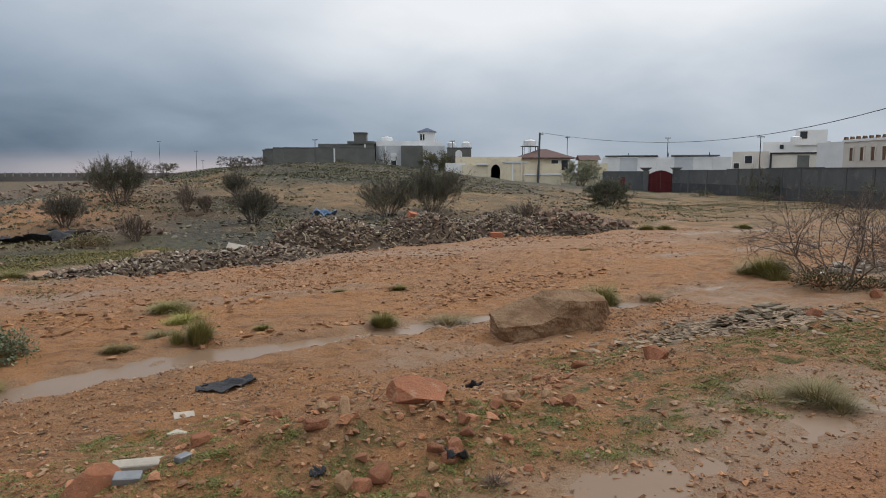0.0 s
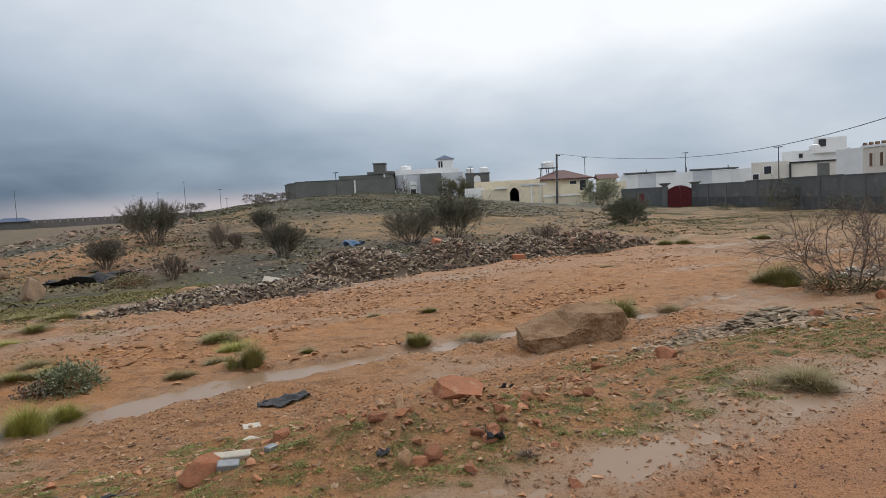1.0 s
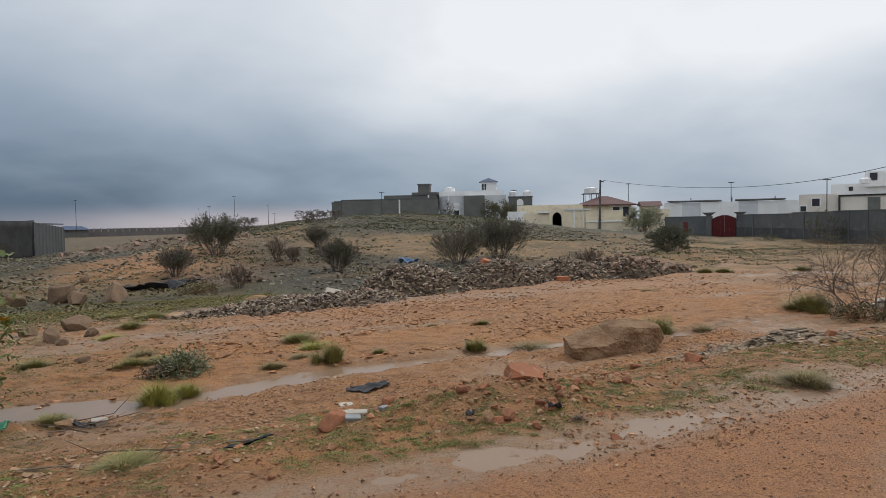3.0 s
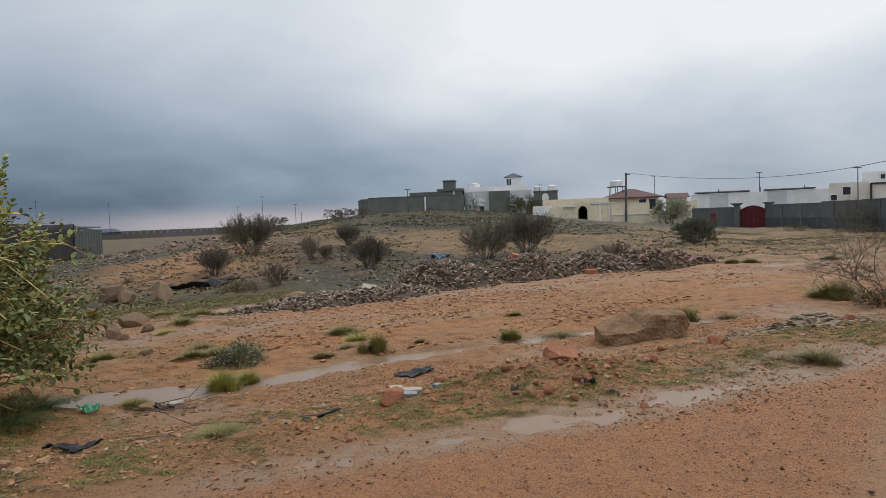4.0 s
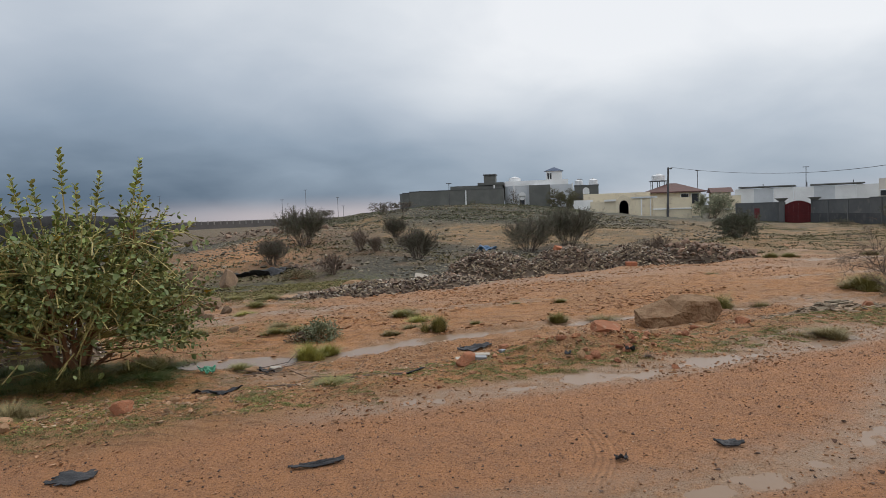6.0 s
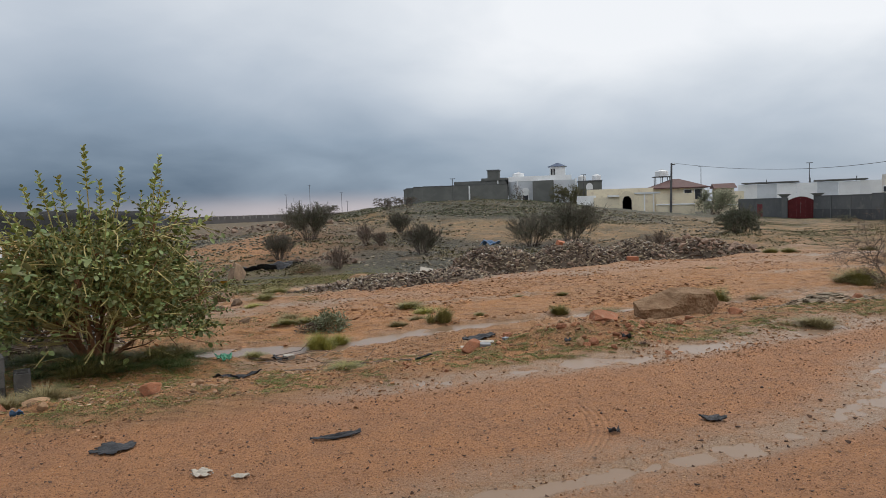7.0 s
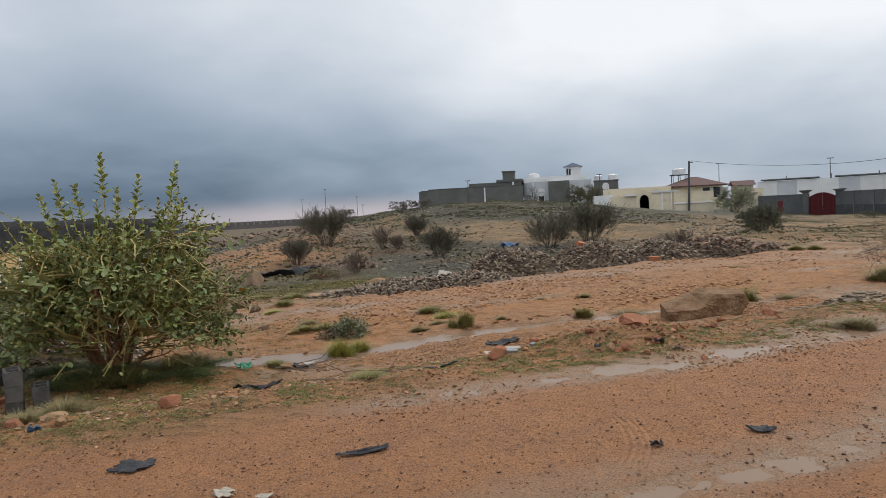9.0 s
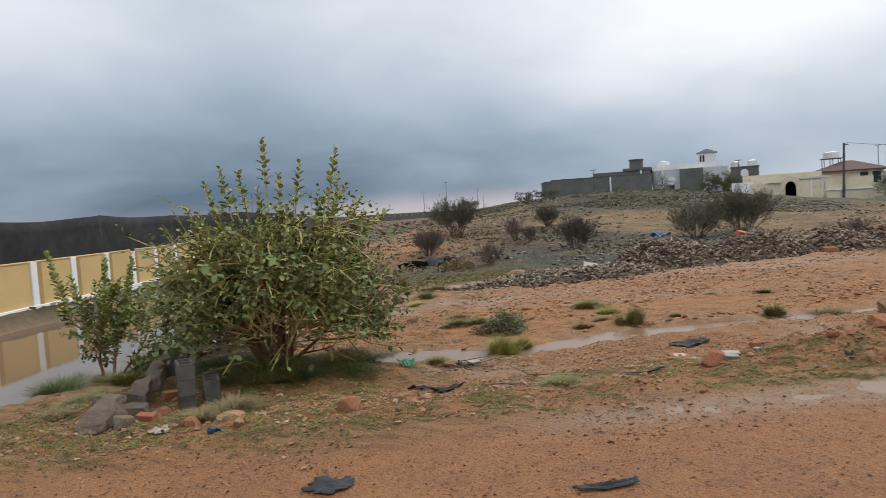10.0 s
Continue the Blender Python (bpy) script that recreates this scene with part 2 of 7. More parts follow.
M_GRASS = mat("green_blade", (0.18, 0.172, 0.05), (0.27, 0.23, 0.09), 2, 0.6, 0.0, 30, vary=0.4, islands=True)
M_LIME = mat("yellow_green_blade", (0.27, 0.265, 0.06), (0.34, 0.31, 0.09), 2, 0.6, 0.0, 30, vary=0.3, islands=True)
M_STRAW = mat("dry_blade", (0.27, 0.215, 0.1), (0.2, 0.165, 0.08), 2, 0.7, 0.0, 30, vary=0.35, islands=True)
M_SAGE = mat("sage_green_leaf", (0.15, 0.17, 0.095), (0.22, 0.235, 0.14), 2, 0.6, 0.0, 30, vary=0.3, islands=True)
M_PALETREE = mat("pale_grey_green_leaf", (0.25, 0.265, 0.17), (0.34, 0.35, 0.235), 2, 0.6, 0.0, 30, vary=0.3, islands=True)
M_HERB = mat("low_green_herb", (0.12, 0.135, 0.028), (0.21, 0.195, 0.055), 2, 0.6, 0.0, 30, vary=0.4, islands=True)
M_SCRUB = mat("dry_olive_scrub", (0.13, 0.12, 0.065), (0.2, 0.16, 0.085), 2, 0.8, 0.0, 30, vary=0.4, islands=True)
M_SOIL = mat("dark_heap_soil", (0.1, 0.078, 0.058), (0.16, 0.115, 0.08), 2, 0.9, 0.5, 30, vary=0.2)
M_OLIVE = mat("olive_weed", (0.13, 0.12, 0.035), (0.2, 0.165, 0.06), 2, 0.7, 0.0, 30, vary=0.4, islands=True)
M_VILLA = mat("off_white_render", (0.72, 0.67, 0.60), (0.64, 0.59, 0.53), 0.4, 0.85, 0.2, 25, vary=0.05)
M_BROWN = mat("brown_paint", (0.17, 0.10, 0.06), (0.13, 0.08, 0.05), 1.0, 0.7, 0.2, 25, vary=0.1)
M_DARKPEB = mat("dark_pebbles", (0.12, 0.068, 0.046), (0.08, 0.05, 0.038), 3, 0.7, 0.3, 80, vary=0.5, islands=True)
M_HOLLOW = mat("brown_boulder", (0.235, 0.16, 0.105), (0.17, 0.115, 0.078), 3, 0.9, 0.8, 40, (0.25, 0.17, 0.11), vary=0.2, gloss=0.15)
M_WALLWEED = mat("grey_olive_scrub", (0.10, 0.10, 0.045), (0.15, 0.135, 0.065), 2, 0.8, 0.0, 30, vary=0.4, islands=True)
M_CREAM = mat("cream_render", (0.76, 0.68, 0.51), (0.70, 0.62, 0.475), 0.5, 0.85, 0.25, 25, (0.62, 0.54, 0.41), vary=0.05)
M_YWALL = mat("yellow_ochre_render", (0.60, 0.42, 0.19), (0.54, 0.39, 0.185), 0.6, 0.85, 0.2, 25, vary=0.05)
M_PIERSHADE = mat("ochre_pier_shade", (0.42, 0.27, 0.11), (0.36, 0.235, 0.1), 0.6, 0.85, 0.2, 25, vary=0.05)
M_WHITE = mat("white_render", (0.84, 0.85, 0.85), (0.76, 0.77, 0.77), 0.4, 0.8, 0.2, 25, vary=0.06)
M_LGREY = mat("pale_grey_render", (0.60, 0.63, 0.66), (0.53, 0.56, 0.59), 0.4, 0.85, 0.2, 20, vary=0.06)
M_BLOCK = mat("bare_grey_blockwork", (0.125, 0.128, 0.13), (0.098, 0.102, 0.106), 0.35, 0.9, 0.5, 12, (0.15, 0.148, 0.142), vary=0.1)
M_DAMP = mat("damp_grey_blockwork", (0.085, 0.088, 0.092), (0.068, 0.071, 0.075), 0.5, 0.9, 0.5, 12, (0.11, 0.11, 0.11), vary=0.1)
M_CINDER = mat("dark_cinder_block", (0.085, 0.08, 0.075), (0.12, 0.113, 0.104), 6, 0.9, 0.7, 70, vary=0.2)
M_DARK = mat("dark_grey_render", (0.125, 0.13, 0.122), (0.155, 0.158, 0.148), 0.5, 0.85, 0.3, 20, vary=0.1)
M_METAL = mat("grey_green_sheet_metal", (0.08, 0.088, 0.084), (0.062, 0.07, 0.068), 0.6, 0.55, 0.1, 20, vary=0.1, metal=0.2)
M_NET = mat("black_netting", (0.028, 0.028, 0.03), (0.045, 0.045, 0.045), 0.9, 0.85, 0.5, 20, vary=0.05)
M_GATE = mat("dark_red_painted_steel", (0.17, 0.03, 0.034), (0.13, 0.026, 0.03), 1.5, 0.5, 0.15, 30, vary=0.08)
M_BLACK = mat("black_opening", (0.03, 0.032, 0.04), (0.04, 0.042, 0.05), 2, 0.5, 0.1, 30, vary=0.1)
M_ROOF = mat("red_brown_roof_tile", (0.12, 0.06, 0.055), (0.1, 0.052, 0.048), 1, 0.7, 0.4, 8, vary=0.08)
M_BLUE = mat("slate_blue_roof", (0.06, 0.09, 0.16), (0.05, 0.075, 0.13), 1, 0.6, 0.2, 10, vary=0.05)
M_STEEL = mat("galvanised_steel", (0.3, 0.31, 0.32), (0.22, 0.23, 0.24), 2, 0.45, 0.1, 30, vary=0.1, metal=0.5)
M_POLE = mat("dark_pole_steel", (0.07, 0.07, 0.075), (0.1, 0.1, 0.1), 2, 0.6, 0.1, 30, vary=0.1)
M_TANK = mat("white_plastic_tank", (0.75, 0.76, 0.77), (0.66, 0.67, 0.68), 0.8, 0.4, 0.05, 20, vary=0.05)
M_RAG = mat("black_torn_cloth", (0.028, 0.029, 0.033), (0.065, 0.064, 0.068), 8, 0.6, 0.6, 70, vary=0.2)
M_PLASTIC = mat("blue_plastic", (0.10, 0.19, 0.32), (0.07, 0.14, 0.26), 5, 0.4, 0.3, 40, vary=0.2)
M_BRICK = mat("orange_brick", (0.45, 0.17, 0.085), (0.36, 0.14, 0.08), 5, 0.85, 0.4, 60, vary=0.2)


# ---- the lie of the land ----
_TAB = np.random.RandomState(7).rand(256, 256)
CU, SU = 0.891, 0.454          # the road's direction


def vnoise(x, y, f, seed=0):
    """Smooth value noise, -1 to 1, of f features a metre."""
    x = np.asarray(x, float) * f + 17.3 * seed + 500
    y = np.asarray(y, float) * f + 9.7 * seed + 500
    i, j = np.floor(x).astype(int), np.floor(y).astype(int)
    a, b = x - i, y - j
    a, b = a * a * (3 - 2 * a), b * b * (3 - 2 * b)
    t = lambda p, q: _TAB[p & 255, q & 255]
    return 2 * ((t(i, j) * (1 - a) + t(i + 1, j) * a) * (1 - b) + (t(i, j + 1) * (1 - a) + t(i + 1, j + 1) * a) * b) - 1


def sm(v, a, b):
    t = np.clip((v - a) / (b - a), 0, 1)
    return t * t * (3 - 2 * t)


def bump(x, y, cx, cy, rx, ry, turn=0.0):
    c, s = math.cos(turn), math.sin(turn)
    p, q = (x - cx) * c + (y - cy) * s, -(x - cx) * s + (y - cy) * c
    return np.exp(-0.5 * ((p / rx) ** 2 + (q / ry) ** 2))


def along(x, y):
    return CU * x + SU * y


def across(x, y):
    return -SU * x + CU * y


def stream_mid(u):
    return 8.95 + 0.22 * np.sin(u * 0.55) + 0.12 * np.sin(u * 1.3 + 1)


def stream_half(u):
    return 0.33 + 0.3 * sm(u, -0.5, -5) - 0.022 * np.clip(u, -8, 9) + 0.08 * np.sin(u * 1.9)


def pool_mask(x, y):
    p, q = -0.33 * (x + 17.6) + 0.944 * (y - 8.2), 0.944 * (x + 17.6) + 0.33 * (y - 8.2)
    return sm(np.hypot(p / 8.5, q / 4.3) + 0.06 * vnoise(x, y, 0.5, 3), 1.06, 0.85)


def rut_mid(u):
    return -0.41 + 0.055 * np.clip(u + 1, 0, 9) + 0.21 * np.clip(u - 1, 0, 3) ** 1.6


def verge_pool(x, y):
    u, s = along(x, y), across(x, y)
    a = np.exp(-((s - 2.55 - 0.09 * np.clip(u - 2, 0, 4)) / 0.32) ** 2) * (0.55 * sm(u, -3.2, -1.5) + 0.45 * sm(u, -0.5, 0.8)) * sm(u, 6.5, 4.5)
    b = np.exp(-((s - rut_mid(u)) / (0.16 + 0.05 * np.clip(u, 0, 3))) ** 2) * sm(u, -3.6, -1.8) * sm(u, 5, 3.8)
    return np.maximum(a, b)


def ground(x, y, fine=True):
    x, y = np.asarray(x, float), np.asarray(y, float)
    u, s = along(x, y), across(x, y)
    z = 0.022 * np.clip(u - 2, -12, 10)
    z = z - 0.66 * sm(s, 2.9, 7.6) - 0.022 * np.clip(s - 8, 0, 18)
    z = z + 0.30 * bump(x, y, -0.55, 4.3, 0.9, 0.42, 0.35) * (1 + 0.25 * vnoise(x, y, 1.6, 8)) + 0.12 * bump(x, y, 2.6, 6.4, 1.6, 0.5, 0.45)
    z = z + 0.1 * bump(x, y, 4.6, 8.6, 1.3, 0.7, 0.4)
    # the knoll, with level ground behind it
    side = np.where(x < -14, 17.0, 15.5)
    deep = np.where(y < 80, 21.0, 400.0)
    z = z + 3.5 * np.exp(-0.5 * (((x + 14 - 0.06 * (y - 80)) / side) ** 2 + ((y - 80) / deep) ** 2))
    # sandy rise before the knoll's left foot, and the low far plain
    z = z + 0.75 * bump(x, y, -21, 41, 7, 8)
    # the drain and the pool
    z = z - 0.11 * np.exp(-((s - stream_mid(u)) / (stream_half(u) + 0.12)) ** 4) * sm(u, -9.5, -8) * sm(u, 12, 10)
    z = z - 0.42 * pool_mask(x, y)
    z = z + 0.35 * bump(x, y, -24.4, 13.5, 1.0, 10, 0.34)
    z = z - 0.035 * verge_pool(x, y)
    # the raised bank under the milkweed bush
    z = z + 0.36 * bump(x, y, -8.4, 4.05, 1.5, 0.72, 0.47)
    z = z + 0.2 * bump(x, y, -9.3, 2.6, 1.3, 0.8, 1.0)
    z = z + (0.04 + 0.16 * sm(np.hypot(x, y), 18, 40)) * vnoise(x, y, 0.35, 1) * sm(s, 2.6, 5)
    if fine:
        far = sm(np.hypot(x, y), 18, 40)
        z = z + 0.012 * vnoise(x, y, 1.7, 2)
        rough = 0.2 + 0.8 * sm(s, 2.7, 3.4) - 0.3 * sm(s, 9.5, 11)
        z = z + rough * (0.034 * vnoise(x, y, 3.6, 4) + 0.026 * vnoise(x, y, 6.5, 5)) * (1 - far)
        z = z + 0.06 * far * vnoise(x, y, 1.1, 6)
        # clods and rills on the ploughed-up sand and the verge
        field = sm(s, 9.8, 10.8) * sm(s, 24, 18)
        lump = np.clip(vnoise(u * 0.55, s, 3.4, 51) + 0.5 * vnoise(u * 0.7, s, 7.5, 52) - 0.15, 0, 1)
        z = z + (0.075 * field + 0.035 * sm(s, 2.9, 3.6) * sm(s, 8.6, 7.6)) * lump * (0.35 + 0.65 * sm(vnoise(u * 0.5, s, 0.45, 53), -0.4, 0.4))
        z = z - 0.03 * field * np.clip(0.25 - np.abs(vnoise(u * 0.22, s, 1.3, 54)), 0, 1) * 4
        z = z + np.exp(-((s - stream_mid(u)) / 0.95) ** 4) * sm(u, -9.5, -8) * sm(u, 12, 10) * (0.035 * vnoise(u * 0.5, s, 1.6, 35) + 0.022 * vnoise(u * 0.6, s, 4.2, 36))
        z = z + verge_pool(x, y) * (0.009 * vnoise(x, y, 1.3, 33) + 0.016 * vnoise(x, y, 3.6, 34) + 0.014 * vnoise(x, y, 8.0, 38))
    return z


# ---- building helpers ----
def mesh_of(name, V, T, material, smooth=False):
    """A mesh of triangles from arrays."""
    V, T = np.asarray(V, np.float32), np.asarray(T, np.int32)
    me = bpy.data.meshes.new(name)
    me.vertices.add(len(V))
    me.vertices.foreach_set("co", V.ravel())
    k = T.shape[1]
    me.loops.add(T.size)
    me.loops.foreach_set("vertex_index", T.ravel())
    me.polygons.add(len(T))
    me.polygons.foreach_set("loop_start", np.arange(0, T.size, k, dtype=np.int32))
    me.polygons.foreach_set("use_smooth", np.full(len(T), smooth))
    me.materials.append(material)
    me.update(calc_edges=True)
    return me


def bm_mesh(name, bm, material, smooth=False):
    me = bpy.data.meshes.new(name)
    bmesh.ops.recalc_face_normals(bm, faces=bm.faces[:])
    bm.to_mesh(me)
    bm.free()
    me.materials.append(material)
    if smooth:
        me.polygons.foreach_set("use_smooth", np.full(len(me.polygons), True))
    return me


def part(name, shape, material, parent, label="", smooth=False):
    """Links a bmesh, a pair of arrays or a mesh as ONE object under a thing or a part."""
    if isinstance(shape, tuple):
        shape = mesh_of(name, shape[0], shape[1], material, smooth)
    elif isinstance(shape, bmesh.types.BMesh):
        shape = bm_mesh(name, shape, material, smooth)
    ob = new(name, shape)
    ob.parent = parent
    return tagged(ob, label)


def thing(name, label, category, at=(0, 0, 0), turn=0.0, group="", kind=""):
    ob = new(name)
    ob.empty_display_size = 0.2
    ob.matrix_world = pose(*at, 0, 0, turn)
    return tagged(ob, label, category, group, kind)


def single(name, shape, material, label, category, at=(0, 0, 0), rot=(0, 0, 0), size=(1, 1, 1), group="", kind="", smooth=False):
    """A thing that is one mesh."""
    ob = part(name, shape, material, None, "", smooth)
    ob.matrix_world = pose(*at, *rot) @ Matrix.Diagonal((*size, 1))
    return tagged(ob, label, category, group, kind)


def G(x, y):
    return float(ground(x, y))


def box(bm, x0, x1, y0, y1, z0, z1, bevel=0.0):
    geom = bmesh.ops.create_cube(bm, size=1)["verts"]
    for v in geom:
        v.co = Vector(((x0 + x1) / 2 + v.co.x * (x1 - x0), (y0 + y1) / 2 + v.co.y * (y1 - y0), (z0 + z1) / 2 + v.co.z * (z1 - z0)))
    if bevel:
        edges = list({e for v in geom for e in v.link_edges})
        bmesh.ops.bevel(bm, geom=edges, offset=bevel, segments=1, affect="EDGES")
    return bm


def a_box(*dims, bevel=0.0):
    return box(bmesh.new(), *dims, bevel=bevel)


def tube(bm, a, b, r0, r1, sides=8):
    a, b = Vector(a), Vector(b)
    m = Matrix.Translation((a + b) / 2) @ (b - a).to_track_quat("Z", "Y").to_matrix().to_4x4()
    bmesh.ops.create_cone(bm, cap_ends=True, segments=sides, radius1=r0, radius2=r1, depth=(b - a).length, matrix=m)
    return bm


def hull_stone(rs, n=11, flat=1.0):
    """An angular stone about 1 across: arrays of points and triangles."""
    bm = bmesh.new()
    for _ in range(n):
        p = Vector(rs.normal(size=3)).normalized() * rs.uniform(0.4, 0.55)
        p.z *= flat
        bm.verts.new(p)
    out = bmesh.ops.convex_hull(bm, input=bm.verts[:])
    bmesh.ops.delete(bm, geom=[g for g in out["geom_interior"] if isinstance(g, bmesh.types.BMVert)], context="VERTS")
    bmesh.ops.triangulate(bm, faces=bm.faces[:])
    bm.verts.index_update()
    V = np.array([v.co[:] for v in bm.verts])
    T = np.array([[v.index for v in f.verts] for f in bm.faces])
    bm.free()
    return V, T


RS = np.random.RandomState(11)
STONES = [hull_stone(RS, 12, 0.75) for _ in range(8)]
SLABS = [hull_stone(RS, 12, 0.28) for _ in range(8)]
GRAVEL = [hull_stone(RS, 6, 0.65) for _ in range(6)]


def turns(rs, n, tilt=3.2):
    """n random turning matrices, leaning by up to tilt radians."""
    a, b, c = rs.uniform(-math.pi, math.pi, n), rs.uniform(-tilt, tilt, n), rs.uniform(-math.pi, math.pi, n)
    ca, sa, cb, sb, cc, sc = np.cos(a), np.sin(a), np.cos(b), np.sin(b), np.cos(c), np.sin(c)
    o, z = np.ones(n), np.zeros(n)
    Rz = np.array([[ca, -sa, z], [sa, ca, z], [z, z, o]]).transpose(2, 0, 1)
    Rx = np.array([[o, z, z], [z, cb, -sb], [z, sb, cb]]).transpose(2, 0, 1)
    Rw = np.array([[cc, -sc, z], [sc, cc, z], [z, z, o]]).transpose(2, 0, 1)
    return Rz @ Rx @ Rw


def strew(kinds, pos, size, R, rs):
    """Many small pieces joined into one pair of arrays."""
    pos, size = np.asarray(pos, float), np.asarray(size, float)
    if size.ndim == 1:
        size = np.repeat(size[:, None], 3, 1)
    pick = rs.randint(len(kinds), size=len(pos))
    Vs, Ts, base = [], [], 0
    for k, (V, T) in enumerate(kinds):
        w = np.nonzero(pick == k)[0]
        if not len(w):
            continue
        P = np.einsum("nij,nvj->nvi", R[w], V[None] * size[w][:, None, :]) + pos[w][:, None, :]
        Vs.append(P.reshape(-1, 3))
        Ts.append((T[None] + (np.arange(len(w)) * len(V))[:, None, None] + base).reshape(-1, T.shape[1]))
        base += P.shape[0] * P.shape[1]
    return np.concatenate(Vs), np.concatenate(Ts)


def merge(sets):
    Vs, Ts, base = [], [], 0
    for V, T in sets:
        Vs.append(V)
        Ts.append(T + base)
        base += len(V)
    return np.concatenate(Vs), np.concatenate(Ts)


def sticks(A, B, ra, rb):
    """Three-sided tapered sticks from the points A to the points B."""
    A, B = np.asarray(A, float), np.asarray(B, float)
    ra, rb = np.broadcast_to(ra, len(A)), np.broadcast_to(rb, len(A))
    d = B - A
    d = d / np.maximum(np.linalg.norm(d, axis=1), 1e-6)[:, None]
    side = np.cross(d, np.array([0.31, 0.17, 0.93]))
    side /= np.maximum(np.linalg.norm(side, axis=1), 1e-6)[:, None]
    oth = np.cross(d, side)
    V = []
    for end, r in ((A, ra), (B, rb)):
        for k in range(3):
            w = 2 * math.pi * k / 3
            V.append(end + r[:, None] * (math.cos(w) * side + math.sin(w) * oth))
    V = np.stack(V, 1)
    T = np.array([[0, 1, 4], [0, 4, 3], [1, 2, 5], [1, 5, 4], [2, 0, 3], [2, 3, 5]])
    return V.reshape(-1, 3), (T[None] + 6 * np.arange(len(A))[:, None, None]).reshape(-1, 3)


def grow(rs, starts, ways, lengths, radii, depth, kids=3, bend=0.25, spread=0.7, shrink=0.62, lift=0.1, steps=3):
    """Branches that fork; gives the segments (A, B, r0, r1) and the tips (place, way)."""
    A, B, R0, R1, tips = [], [], [], [], []
    todo = [(np.array(s, float), np.array(w, float), l, r, 0) for s, w, l, r in zip(starts, ways, lengths, radii)]
    while todo:
        p, w, l, r, k = todo.pop()
        w = w / np.linalg.norm(w)
        for i in range(steps):
            w = w + rs.normal(size=3) * bend / steps + np.array([0, 0, lift / steps])
            w /= np.linalg.norm(w)
            q = p + w * l / steps
            f0, f1 = 1 - 0.45 * i / steps, 1 - 0.45 * (i + 1) / steps
            A.append(p), B.append(q), R0.append(r * f0), R1.append(r * f1)
            p = q
            if k < depth and i < steps - 1 and rs.rand() < 0.6:
                todo.append((p, w + rs.normal(size=3) * spread, l * shrink * rs.uniform(0.6, 1.0), r * 0.5, k + 1))
        if k < depth:
            for _ in range(kids):
                todo.append((p, w + rs.normal(size=3) * spread, l * shrink * rs.uniform(0.7, 1.15), r * 0.55, k + 1))
        else:
            tips.append((p, w))
    return np.array(A), np.array(B), np.array(R0), np.array(R1), tips


# ---- ground and water ----
def spaced(lo, hi, step, ratio, far):
    mid = np.arange(lo, hi, step)
    out, d, p = [], step, 0.0
    while p < far:
        d *= ratio
        p += d
        out.append(p)
    out = np.array(out)
    return np.concatenate([lo - out[::-1], mid, mid[-1] + out])


